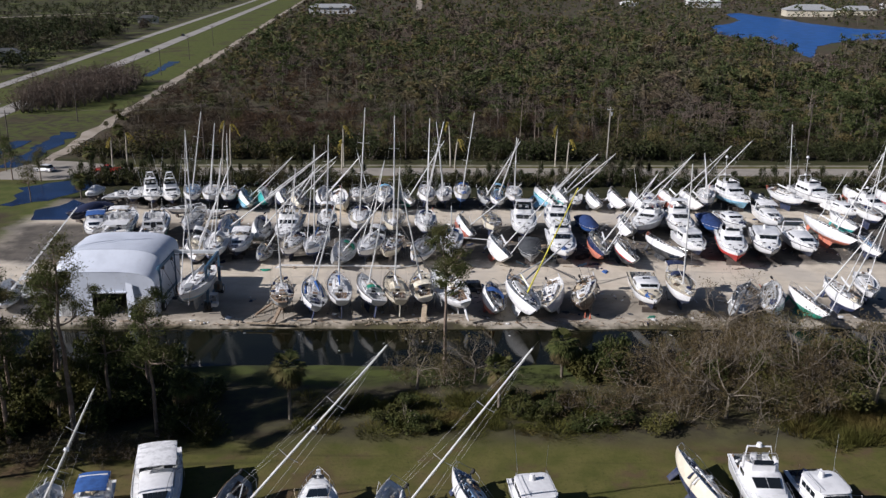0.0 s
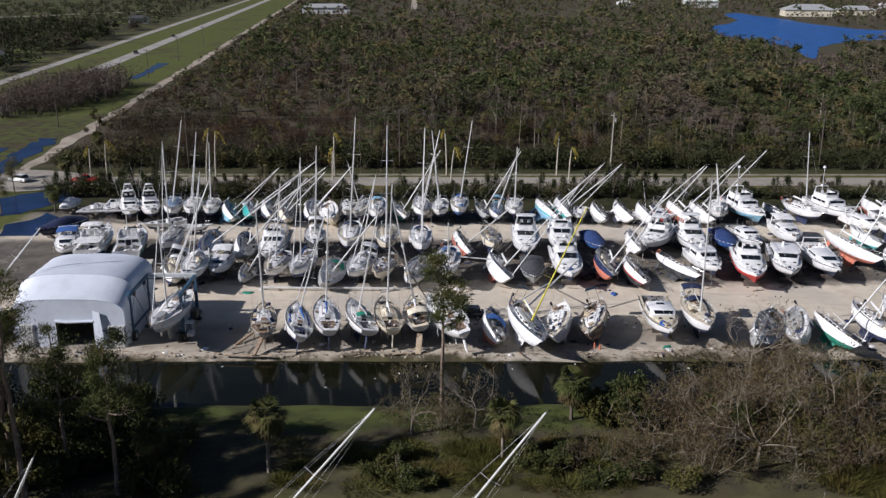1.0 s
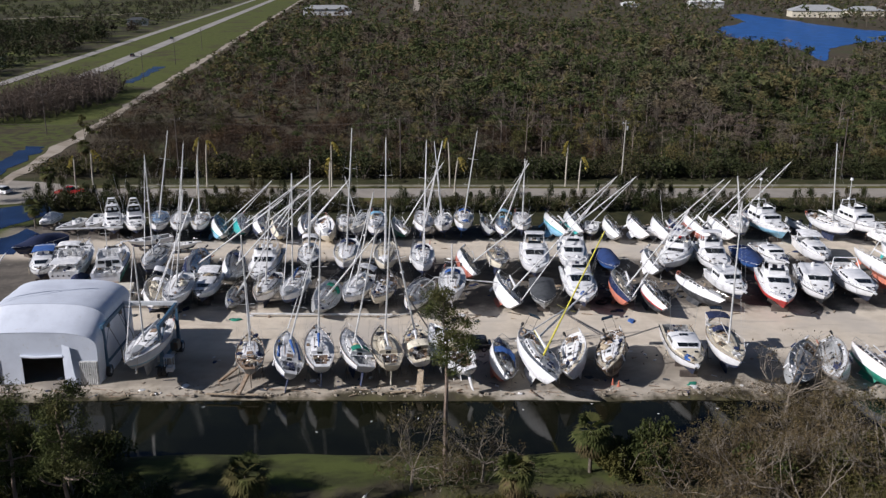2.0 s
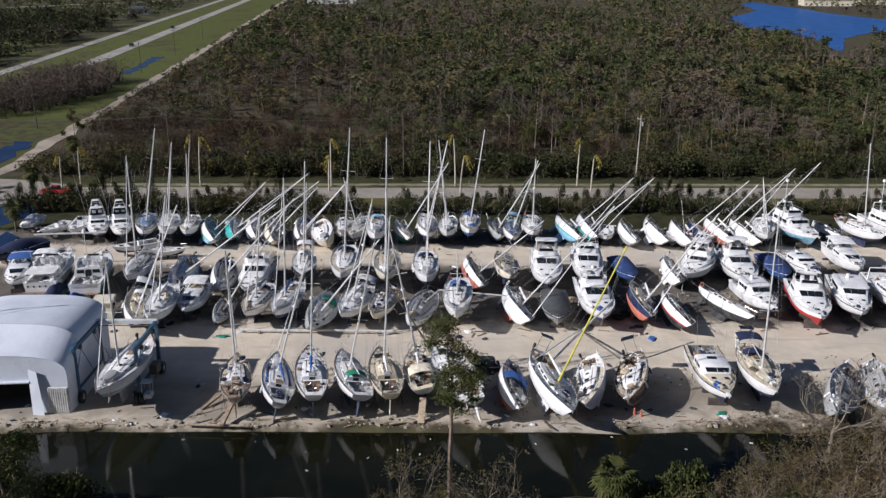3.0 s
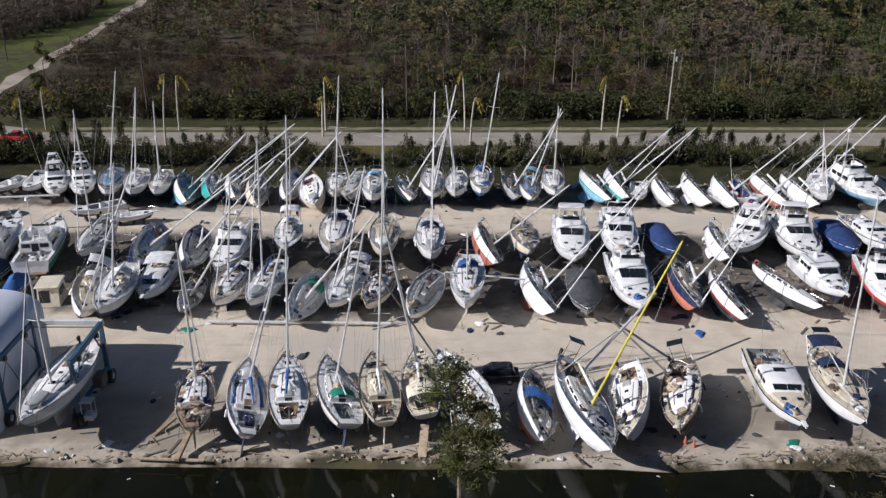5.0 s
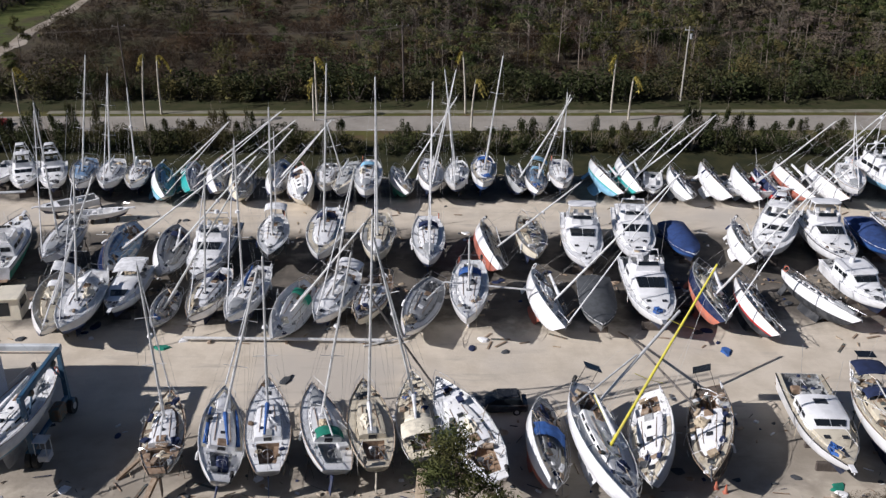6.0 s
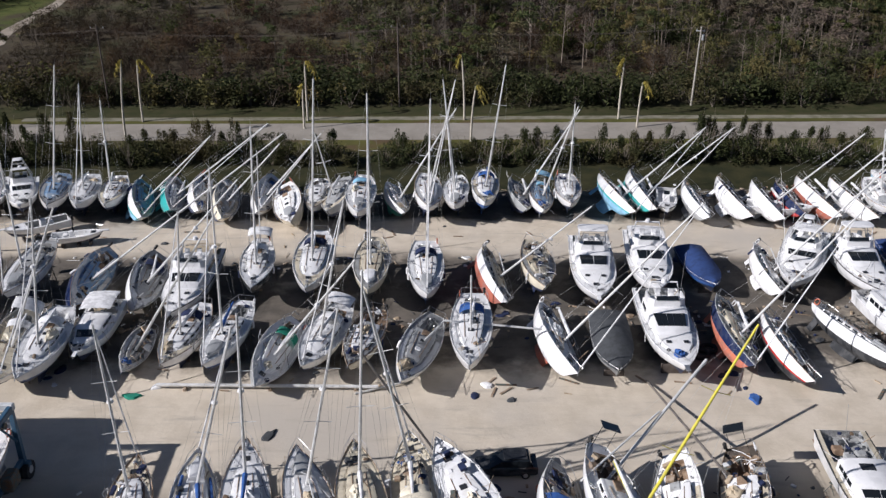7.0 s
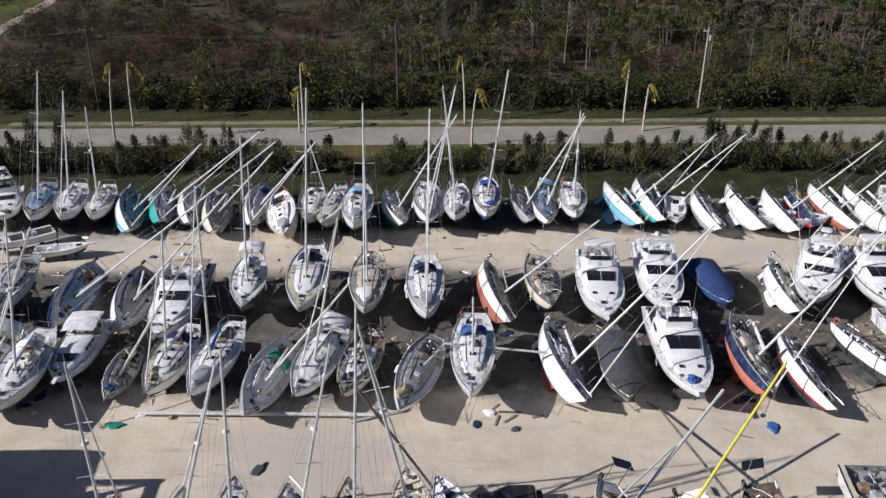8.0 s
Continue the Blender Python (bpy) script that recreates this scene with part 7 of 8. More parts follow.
def bank_plants():
    """Mangrove, dry brush and marsh grass on the near bank of the canal."""
    r = random.Random(23)
    green = [bush_mesh("bank_bush", 300 + i, 1400, 0.06, BUSH_LEAF, 0.8) for i in range(5)]
    dry = [brush_mesh("dry_bush", 320 + i) for i in range(5)]
    reed = [reed_mesh("marsh_grass", 340 + i) for i in range(5)]
    spots = []
    for _ in range(70):
        spots.append((-66 + 35 * r.random(), 84 + 18 * r.random(), 4 + 3 * r.random(), 3.5 + 3.2 * r.random()))
    for _ in range(11):
        spots.append((-31 + 7 * r.random(), 85 + 12 * r.random(), 3 + 2 * r.random(), 2 + 2 * r.random()))
    for _ in range(15):
        spots.append((-8 + 32 * r.random(), 87 + 6 * r.random(), 2.4 + 1.8 * r.random(), 1.4 + 1.4 * r.random()))
    for _ in range(18):
        spots.append((26 + 40 * r.random(), 91.0 + 13 * r.random(), 4 + 3 * r.random(), 3.2 + 2.6 * r.random()))
    for _ in range(10):
        spots.append((16.5 + 4.5 * r.random(), 98.5 + 3.5 * r.random(), 3 + 1.5 * r.random(), 4 + 2 * r.random()))
    shrubs("bank_bush", green, spots, "dense green mangrove bush on the canal bank", "bushes on the canal bank")
    spots = []
    for _ in range(7):
        spots.append((13 + 9 * r.random(), 88 + 6 * r.random(), 4 + 2 * r.random(), 3 + 1.6 * r.random()))
    for _ in range(46):
        spots.append((23 + 22 * r.random(), 88 + 16 * r.random(), 4.5 + 3 * r.random(), 4.5 + 3.5 * r.random()))
    for _ in range(8):
        spots.append((-5 + 10 * r.random(), 98 + 5 * r.random(), 3.5 + 2 * r.random(), 3 + 2 * r.random()))
    for _ in range(14):
        spots.append((-46 + 20 * r.random(), 80 + 4 * r.random(), 3 + 2 * r.random(), 1.5 + 1.5 * r.random()))
    for _ in range(14):
        spots.append((28 + 17 * r.random(), 104 + 8 * r.random(), 4 + 2 * r.random(), 3.2 + 2.0 * r.random()))
    for _ in range(12):
        spots.append((30 + 16 * r.random(), 115.5 + 3 * r.random(), 3 + 1.5 * r.random(), 1.6 + 1.2 * r.random()))
    shrubs("dry_bush", dry, spots, "dry brown storm-stripped brush on the canal bank", "dry brush on the canal bank")
    spots = []
    for _ in range(95):
        q = r.random()
        spots.append((-15 + 37 * r.random(), 86.0 + 9 * q, 2 + 2.4 * r.random(), (0.35 + 0.9 * r.random() ** 2) * (0.7 + 0.8 * q)))
    for _ in range(90):
        spots.append((38 + 28 * r.random(), 84.5 + 7 * r.random(), 2.5 + 2 * r.random(), 0.6 + 1.5 * r.random() ** 2))
    shrubs("marsh_grass", reed, spots, "yellow-green tuft of marsh grass beside the lawn", "marsh grass on the bank")


def utility_pole(x, y, h, concrete=False, lean=0.0):
    root = empty("utility_pole", pose(x, y, 0, 0, lean, 0), "pale concrete utility pole with insulators" if concrete else "dark wooden utility pole with cross arm", "utility pole", "utility poles along the road")
    s = Shape()
    s.tube([(0, 0, 0), (0, 0, h)], 0.2 if concrete else 0.16, 8, r1=0.13 if concrete else 0.11)
    part("shaft", s, CONCRETE if concrete else POLE_WOOD, root, smooth=True)
    s = Shape()
    s.box((0, 0.16, h - 0.7), (2.4 if not concrete else 1.5, 0.12, 0.14), bevel=0.02)
    part("cross_arm", s, POLE_WOOD if not concrete else LIFT_WHITE, root)
    for k in (-1, 0, 1):
        s = Shape()
        s.tube([(k * (1.05 if not concrete else 0.65), 0.16, h - 0.6), (k * (1.05 if not concrete else 0.65), 0.16, h - 0.35)], 0.06, 6)
        part("insulator", s, PAINT["grey"], root)
    if concrete:
        s = Shape()
        s.tube([(0.45, 0, h - 2.2), (0.45, 0, h - 1.3)], 0.24, 10)
        part("transformer", s, PAINT["grey"], root, smooth=True)
    return root


def poles_and_wires():
    xs = [-108, -58, -8, 42.1, 92]
    for x in xs:
        utility_pole(x, 227.2, 13.4 if x == 42.1 else 14.2, x == 42.1, 1.2 if x == 42.1 else 0)
    for a, b in zip(xs, xs[1:]):
        for k, z in ((-1, 13.2), (0, 13.3), (1, 13.2), (0.1, 9.6)):
            s = Shape()
            s.tube([(a + (b - a) * t + k * 0.2, 227.35 + 0.35 * k, z - 1.1 * 4 * t * (1 - t)) for t in np.linspace(0, 1, 9)], 0.016, 3)
            tagged(part("overhead_wire", s, POLE_WOOD), "thin dark overhead power line sagging between poles", "power line", "overhead wires")
    for y in (228, 285, 345, 410, 480, 560):
        utility_pole(-106.5 - 0.08 * (y - 228), y, 12.0)


def car(x, y, turn, paint, label, long=4.7, pickup=False):
    root = empty("pickup_truck" if pickup else "car", pose(x, y, 0, 0, 0, turn), label, "truck" if pickup else "car")
    s = Shape()
    w = 0.93
    prof = [(-long / 2, 0.45, 0.95), (-long * 0.46, 0.35, 1.02), (long * 0.1, 0.33, 1.05), (long * 0.42, 0.35, 0.92), (long / 2, 0.45, 0.75)]
    s.loft([[(-w, p, lo), (-w, p, hi - 0.15), (-w * 0.9, p, hi), (w * 0.9, p, hi), (w, p, hi - 0.15), (w, p, lo)] for p, lo, hi in prof])
    body = part("body", s, PAINT[paint], root, smooth=True)
    a, b = (-long * 0.12, long * 0.2) if pickup else (-long * 0.42, long * 0.2)
    s = Shape()
    s.loft(house_rings([(a, w * 0.92, 0.98, 0.25, 0.85), (a + 0.25, w * 0.92, 0.98, 0.68, 0.85), (b - 0.6, w * 0.92, 0.98, 0.7, 0.85), (b + 0.3, w * 0.92, 0.98, 0.08, 0.85)]))
    cab = part("cabin", s, WINDOW, root, smooth=True)
    s = Shape()
    s.box((0, (a + b) / 2 - 0.15, 1.69), (w * 1.45, (b - a) * 0.62, 0.06), bevel=0.03)
    part("roof", s, PAINT[paint], cab)
    for sx in (-1, 1):
        for q in (-0.3, 0.31):
            s = Shape()
            s.tube([(sx * 0.95, long * q, 0.34), (sx * 0.7, long * q, 0.34)], 0.34, 14)
            wh = part("wheel", s, RUBBER, root, smooth=True)
            s = Shape()
            s.tube([(sx * 0.96, long * q, 0.34), (sx * 0.9, long * q, 0.34)], 0.19, 10)
            part("rim", s, STEEL, wh)
        s = Shape()
        s.box((sx * 0.65, long / 2 - 0.03, 0.68), (0.35, 0.1, 0.14), bevel=0.03)
        part("headlight", s, SLAT, body)
        s = Shape()
        s.box((sx * 0.72, -long / 2 + 0.0, 0.82), (0.25, 0.06, 0.16), bevel=0.02)
        part("tail_light", s, PAINT["red"], body)
    return root


def house(x, y, w, d, h, turn, roof_paint, wall="white", label="far low white house with a pale roof"):
    root = empty("house", pose(x, y, 0, 0, 0, turn), label, "house")
    s = Shape()
    s.box((0, 0, h / 2), (w, d, h))
    part("wall", s, PAINT[wall], root)
    s = Shape()
    e, k = 0.8, min(w, d) * 0.22
    a, b = w / 2 + e, d / 2 + e
    s.loft([[(-a, -b, h - 0.1), (a, -b, h - 0.1), (a, b, h - 0.1), (-a, b, h - 0.1)], [(-a, -b, h + 0.15), (a, -b, h + 0.15), (a, b, h + 0.15), (-a, b, h + 0.15)],
            [(-a + b * 0.95, -0.2, h + k), (a - b * 0.95, -0.2, h + k), (a - b * 0.95, 0.2, h + k), (-a + b * 0.95, 0.2, h + k)]])
    part("roof", s, CANVAS[roof_paint], root)
    n = max(2, int(w / 4.5))
    for i in range(n):
        xx = -w / 2 + w * (i + 0.5) / n
        s = Shape()
        if i == n // 2:
            s.box((xx, -d / 2 - 0.02, 1.05), (1.1, 0.1, 2.1))
            part("door", s, PAINT["brown"], root)
        else:
            s.box((xx, -d / 2 - 0.02, 1.7), (1.6, 0.1, 1.2))
            wi = part("window", s, WINDOW, root)
            s = Shape()
            s.box((xx, -d / 2 - 0.07, 1.05), (1.8, 0.16, 0.1))
            part("sill", s, PAINT["white"], wi)
    return root


def plank(name, a, b, w, h, material, label, category="timber", group=""):
    s = Shape()
    a, b = Vector(a), Vector(b)
    d = (b - a).normalized()
    side = d.cross(Vector((0, 0, 1))).normalized() * w / 2
    up = side.cross(d).normalized() * h / 2
    s.loft([[p - side - up, p + side - up, p + side + up, p - side + up] for p in (a, b)])
    return tagged(part(name, s, material), label, category, group)


def spar(name, a, b, radius, material, label, category="spar", group=""):
    s = Shape()
    s.tube([a, (Vector(a) + Vector(b)) / 2, b], radius, 8)
    return tagged(part(name, s, material, smooth=True), label, category, group)


def litter():
    """Small storm debris on the sand: boards, buckets, rags, tyres."""
    r = random.Random(5)
    boards = []
    for k in range(4):
        s = Shape()
        s.box((0, 0, 0.04), (0.7 + 0.4 * k, 0.12 + 0.04 * k, 0.05), bevel=0.01)
        boards.append(s.mesh("board", [PALE_WOOD, WOOD, WOOD, STAND][k]))
    for i in range(80):
        row = r.choice((118.5, 118.5, 127.5, 141.5, 141.0, 142.5, 153, 168, 172, 175))
        ob = new("board", boards[i % 4])
        ob.matrix_basis = pose(-44 + 100 * r.random(), row + r.gauss(0, 1.1), 0.03, 0, 0, 360 * r.random())
        tagged(ob, "loose storm-scattered board lying on the sand", "board", "scattered boards")
    rags = []
    for k in range(3):
        s = Shape()
        n = 9
        pts = [(0.5 * math.cos(6.28 * i / n) * (0.5 + 0.6 * r.random()), 0.35 * math.sin(6.28 * i / n) * (0.5 + 0.6 * r.random())) for i in range(n)]
        s.loft([[(p, q, 0.0) for p, q in pts], [(p * 0.8, q * 0.8, 0.12 + 0.05 * r.random()) for p, q in pts], [(p * 0.3, q * 0.3, 0.2) for p, q in pts]])
        rags.append(s.mesh("rag", [CANVAS["navy"], CANVAS["white"], CANVAS["dark"]][k], True))
    for i in range(70):
        row = r.choice((119, 127, 141.5, 143, 152, 155, 167, 171, 176, 186))
        ob = new("rag", rags[i % 3])
        k = 0.6 + 1.2 * r.random()
        ob.matrix_basis = Matrix.LocRotScale((-44 + 105 * r.random(), row + r.gauss(0, 1.2), 0.0), Euler((0, 0, 6 * r.random())), (k, k, k * 0.7))
        tagged(ob, "crumpled rag of torn canvas on the sand", "rag", "torn rags")


def yard_debris():
    """Splinters, pipes, scraps and rags strewn between the rows of boats, as one scatter that nobody could count."""
    r = random.Random(314)
    s = Shape()
    for _ in range(1200):
        x = -60 + 140 * r.random()
        y = r.choice((119.0, 127.0, 150.5, 152.0, 153.5, 155.0, 166.0, 187.0)) + r.gauss(0, 1.3)
        z = ground_height(x, y)
        m = r.choice((0, 1, 1, 2, 3, 3, 3, 4, 5))
        q = r.random()
        a, l = r.random() * 6.28, 0.3 + 1.3 * r.random() ** 2
        if q < 0.4:
            s.tube([(x, y, z + 0.05), (x + l * math.cos(a), y + l * math.sin(a), z + 0.06 + 0.12 * r.random())], 0.02 + 0.04 * r.random(), 4, m)
        elif q < 0.75:
            s.box((x, y, z + 0.06), (0.15 + 0.5 * r.random(), 0.1 + 0.3 * r.random(), 0.06 + 0.16 * r.random()), m, a, bevel=0.03)
        else:
            ring = [(x + 0.5 * l * math.cos(t) * (0.5 + 0.6 * r.random()), y + 0.4 * l * math.sin(t) * (0.5 + 0.6 * r.random())) for t in (0, 0.9, 1.8, 2.7, 3.6, 4.5, 5.4)]
            s.loft([[(p, w, z - 0.02) for p, w in ring], [(x + (p - x) * 0.8, y + (w - y) * 0.8, z + 0.05 + 0.1 * r.random()) for p, w in ring], [(x + (p - x) * 0.3, y + (w - y) * 0.3, z + 0.12) for p, w in ring]], m)
    tagged(part("yard_debris", s, [CANVAS["white"], WOOD, CANVAS["navy"], CANVAS["dark"], PALE_WOOD, ALU]), "storm-strewn splinters, pipes and rags between the boats", "debris", kind="stuff")


yard_debris()
shelter()
travel_lift()
hedge()
bank_plants()
pine(-36.8, 84.6, 21.5, 41, 0.42, 2600, 3.2)
pine(-39.5, 88.5, 17.5, 42, 0.45, 2200, 2.6)
pine(-34.6, 89.2, 15.0, 43, 0.5, 2600, 2.8)
pine(-28.9, 85.8, 15.5, 44, 0.55, 3000, 3.0)
pine(-45.5, 90.0, 16.5, 45, 0.5, 2400, 2.8)
pine(-31.5, 92.5, 12.5, 46, 0.6, 2200, 2.6)
pine(-50.5, 95.0, 15.0, 47, 0.5, 2200, 2.8)
pine(0.8, 100.4, 18.3, 48, 0.42, 4200, 3.4, "tall half-stripped pine on the canal bank")
for q, (px, py, ph) in enumerate(((-43.5, 84.5, 19.0), (-48.0, 86.5, 18.0), (-53.0, 83.0, 19.5), (-57.5, 88.0, 17.0), (-46.5, 79.5, 16.5), (-51.5, 91.5, 16.0), (-41.5, 93.5, 14.5), (-58.0, 95.0, 15.0), (-45.0, 76.5, 19.0), (-49.5, 78.5, 20.0), (-44.5, 82.0, 18.0), (-53.5, 76.0, 20.0))):
    pine(px, py, ph, 140 + q, 0.5 if q < 8 else 0.75, 2400 if q < 8 else 5500, 3.2 if q < 8 else 4.8)
bare_tree(-2.4, 97.0, 9.0, 51, 1.1, 500)
bare_tree(4.2, 98.5, 8.0, 52, 1.2, 400)
bare_tree(31.0, 90.0, 10.5, 53, 1.15, 1000)
bare_tree(37.0, 110.5, 12.0, 54, 1.0, 200)
bare_tree(40.5, 96.0, 11.5, 55, 1.1, 1400)
bare_tree(27.0, 94.5, 9.0, 56, 1.1, 700)
bare_tree(48.5, 93.0, 10.5, 57, 1.1, 700)
bare_tree(35.0, 100.0, 10.0, 58, 1.2, 1000)
bare_tree(53.0, 101.0, 8.5, 59, 1.1, 500)
palm(-15.8, 89.6, 7.6, 61, 26, 1.9, 1.1)
palm(14.6, 100.2, 5.4, 62, 30, 1.9, 1.1)
palm(6.7, 92.2, 6.0, 63, 26, 1.7, 1.0)
palm(-26.5, 88.0, 6.0, 64, 34, 1.6, 0.4)
palm(-39.0, 86.5, 6.5, 65, 34, 1.6, 0.4)
palm(-77.5, 203.5, 8.0, 66, 30, 1.6, 0.3)
palm(-73.5, 186.0, 5.0, 67, 30, 1.6, 0.3)
for i, (px, py, ph, pl) in enumerate(((-49.5, 209.3, 13.0, 1.0), (-49.8, 219.1, 10.6, 0.4), (-22.7, 215.0, 7.4, 0.2), (-22.7, 219.2, 10.2, 0.1), (3.0, 219.4, 11.0, -0.4), (3.8, 208.4, 9.0, 0.6), (28.3, 219.6, 10.3, 0.3), (30.5, 215.0, 7.6, 0.3), (-76.5, 214.4, 8.0, 0.2), (-74.8, 219.7, 8.2, 0.2))):
    stripped_palm(px, py, ph, 80 + i, pl, 7 if i not in (6,) else 12, 1.0 if i % 2 else -0.6)
poles_and_wires()
car(4.5, 129.8, 92, "black", "black car parked behind the wrecked sailboats")
car(-77.0, 212.5, 90, "red", "red pickup truck driving along the pale road", 6.2, True)
car(-92.0, 213.0, 70, "white", "white car standing at the road junction")
car(-172.0, 640.0, 5, "dark", "dark car far off on the highway")
car(-160.0, 520.0, 5, "dark", "dark car far off on the highway")
house(362, 930, 46, 24, 6, -8, "grey", "cream", "large pale house with a broad grey hip roof beside the river")
house(420, 955, 34, 18, 5, -8, "grey", "cream", "low house with a grey hip roof beside the river")
house(310, 1120, 40, 14, 7, 4, "white", "white", "long white house on the far river bank")
house(-105, 950, 46, 16, 6, 6, "grey", "white", "long white building with a pale grey roof behind the woods")
house(-240, 790, 16, 10, 4, 12, "dark", "white", "small white house with a dark roof behind the highway")
house(-215, 470, 18, 11, 4, 12, "dark", "grey", "low grey house among trees behind the highway")
house(230, 1150, 20, 10, 4, 4, "white", "white")
house(520, 1090, 26, 12, 5, -10, "white", "white")
spar("fallen_mast", (-25.5, 141.2, 0.45), (-6.0, 140.8, 0.45), 0.16, ALU, "long white mast lying on trestles beside the lane", "mast")
spar("fallen_spar", (-8.0, 140.2, 0.12), (-3.6, 141.8, 0.3), 0.09, ALU, "white spar lying on the sand", "spar")
for q in (-23.0, -15.5, -8.0):
    s = Shape()
    s.box((q, 141.0, 0.14), (0.3, 0.5, 0.28), bevel=0.03)
    tagged(part("trestle", s, WOOD), "low timber trestle under a mast", "trestle", "mast trestles")
plank("driftwood_timber", (-25.2, 120.2, 0.15), (-22.8, 124.4, 0.9), 0.3, 0.2, WOOD, "heavy weathered timber leaning on the bank")
plank("driftwood_timber", (-22.2, 116.4, 0.35), (-21.4, 120.4, 1.9), 0.42, 0.3, WOOD, "thick broken piling propped under a stern")
plank("driftwood_board", (-26.0, 116.9, 0.2), (-20.0, 116.6, 0.2), 0.3, 0.1, PALE_WOOD, "pale plank lying along the canal edge")
plank("driftwood_board", (-5.2, 117.0, 0.2), (-2.6, 117.7, 0.2), 0.3, 0.1, PALE_WOOD, "pale plank lying along the canal edge")
plank("driftwood_timber", (-2.0, 117.3, 0.1), (-1.8, 119.2, 2.0), 0.7, 0.35, PALE_WOOD, "splintered upright timber under a stern")
litter()


def bank_rubble():
    """Broken concrete, shell rock and splinters along the canal edge, as one heap that nobody could count."""
    r = random.Random(77)
    s = Shape()
    for _ in range(560):
        x = -52 + 112 * r.random()
        y = 116.7 + abs(r.gauss(0, 0.9)) + 0.7 * noise.noise(Vector((x * 0.11, 3.0, 3.5)))
        k = 0.07 + 0.3 * r.random() ** 4
        z = ground_height(x, y)
        if r.random() < 0.75:
            ring = [(x + k * math.cos(t + r.random()) * (0.7 + 0.5 * r.random()), y + k * 0.8 * math.sin(t + r.random() * 0.5) * (0.7 + 0.5 * r.random())) for t in (0, 1.26, 2.5, 3.77, 5.0)]
            s.loft([[(p, q, z - 0.1) for p, q in ring], [(x + (p - x) * 0.75, y + (q - y) * 0.75, z + k * 0.55) for p, q in ring]], r.choice((0, 0, 0, 0, 1)))
        else:
            a, l = r.random() * 6.28, 0.4 + 1.2 * r.random()
            s.tube([(x, y, z + 0.06), (x + l * math.cos(a), y + l * 0.5 * math.sin(a), z + 0.1 + 0.2 * r.random())], 0.03 + 0.03 * r.random(), 4, 2)
    tagged(part("bank_rubble", s, [MUD_ROCK, CONCRETE, WOOD]), "broken concrete, shell rock and splintered wood along the canal edge", "rubble", kind="stuff")


bank_rubble()
spar("fallen_mast", (-61.6, 166.5, 5.35), (-51.2, 168.0, 5.3), 0.16, ALU, "long white mast lying across two motor yachts", "mast")
spar("fallen_spar", (-0.2, 146.0, 4.1), (8.6, 145.4, 3.5), 0.1, ALU, "white spar lying between two boats", "spar")
spar("fallen_spar", (-2.0, 144.0, 3.2), (-0.2, 146.0, 4.1), 0.08, ALU, "broken white boom lying over a deck", "spar")


def tyre(x, y):
    s = Shape()
    s.tube([(x + 0.7 * math.cos(t), y + 0.7 * math.sin(t), 0.2) for t in np.linspace(0, 6.283, 17)], 0.2, 8)
    tagged(part("tyre", s, RUBBER, smooth=True), "large black rubber tyre lying on the sand", "tyre")


def cabin_box():
    """The cream pilothouse of a broken boat, set down on the sand."""
    root = empty("salvaged_pilothouse", pose(-44.6, 146.8, 0, 0, 0, 8), "cream fibreglass pilothouse set down on the sand", "pilothouse")
    s = Shape()
    s.loft([[(-1.2, -1.4, 0), (1.2, -1.4, 0), (1.3, 1.6, 0), (-1.3, 1.6, 0)], [(-1.1, -1.1, 2.3), (1.1, -1.1, 2.3), (1.2, 1.5, 2.3), (-1.2, 1.5, 2.3)]])
    part("body", s, PAINT["cream"], root)
    s = Shape()
    s.box((0, 0.2, 2.4), (2.7, 3.3, 0.16), bevel=0.1)
    part("roof", s, PAINT["cream"], root)
    window_pane(root, [(-0.95, -1.33, 0.5), (0.2, -1.33, 0.5), (0.2, -1.16, 1.9), (-0.95, -1.16, 1.9)], (0, -1, 0.1), "door_opening")
    window_pane(root, [(1.24, -0.9, 1.1), (1.28, 1.0, 1.1), (1.21, 1.0, 1.9), (1.17, -0.8, 1.9)], (1, 0, 0.1))


def cone(x, y):
    s = Shape()
    s.box((0, 0, 0.03), (0.42, 0.42, 0.06), bevel=0.02)
    s.tube([(0, 0, 0.06), (0, 0, 0.8)], 0.17, 10, r1=0.04)
    ob = tagged(part("traffic_cone", s, PAINT["orange"]), "orange traffic cone on the canal bank", "cone")
    ob.matrix_basis = pose(x, y, 0.05)


tyre(24.6, 147.4)
tyre(23.6, 146.4)
cabin_box()
cone(20.9, 118.9)
cone(20.3, 119.4)
# the dark grey scrap stands in for a flat grate
for q, (gx, gy, gm, gl) in enumerate(((-27.4, 140.1, "green", "green"), (29.6, 119.6, "green", "green"), (-14.5, 134.4, "dark", "dark grey"), (26.5, 139.5, "blue", "blue"))):
    s = Shape()
    rr = random.Random(q)
    pts = [(0.9 * math.cos(6.28 * i / 11) * (0.6 + 0.6 * rr.random()), 0.5 * math.sin(6.28 * i / 11) * (0.6 + 0.6 * rr.random())) for i in range(11)]
    s.loft([[(a, b, 0.0) for a, b in pts], [(a * 0.8, b * 0.8, 0.1 + 0.1 * rr.random()) for a, b in pts], [(a * 0.3, b * 0.3, 0.16) for a, b in pts]])
    ob = tagged(part("tarpaulin_scrap", s, CANVAS[gm], smooth=True), "crumpled %s tarpaulin scrap lying on the sand" % gl, "tarpaulin")
    ob.matrix_basis = pose(gx, gy, 0.0, 0, 0, 30 * q)
pine(-101.0, 213.0, 8.0, 71, 0.6, 1300, 2.6, "small dark pine beside the road junction")
pine(-95.5, 204.0, 8.5, 72, 0.6, 1300, 2.6, "small dark pine beside the road junction")
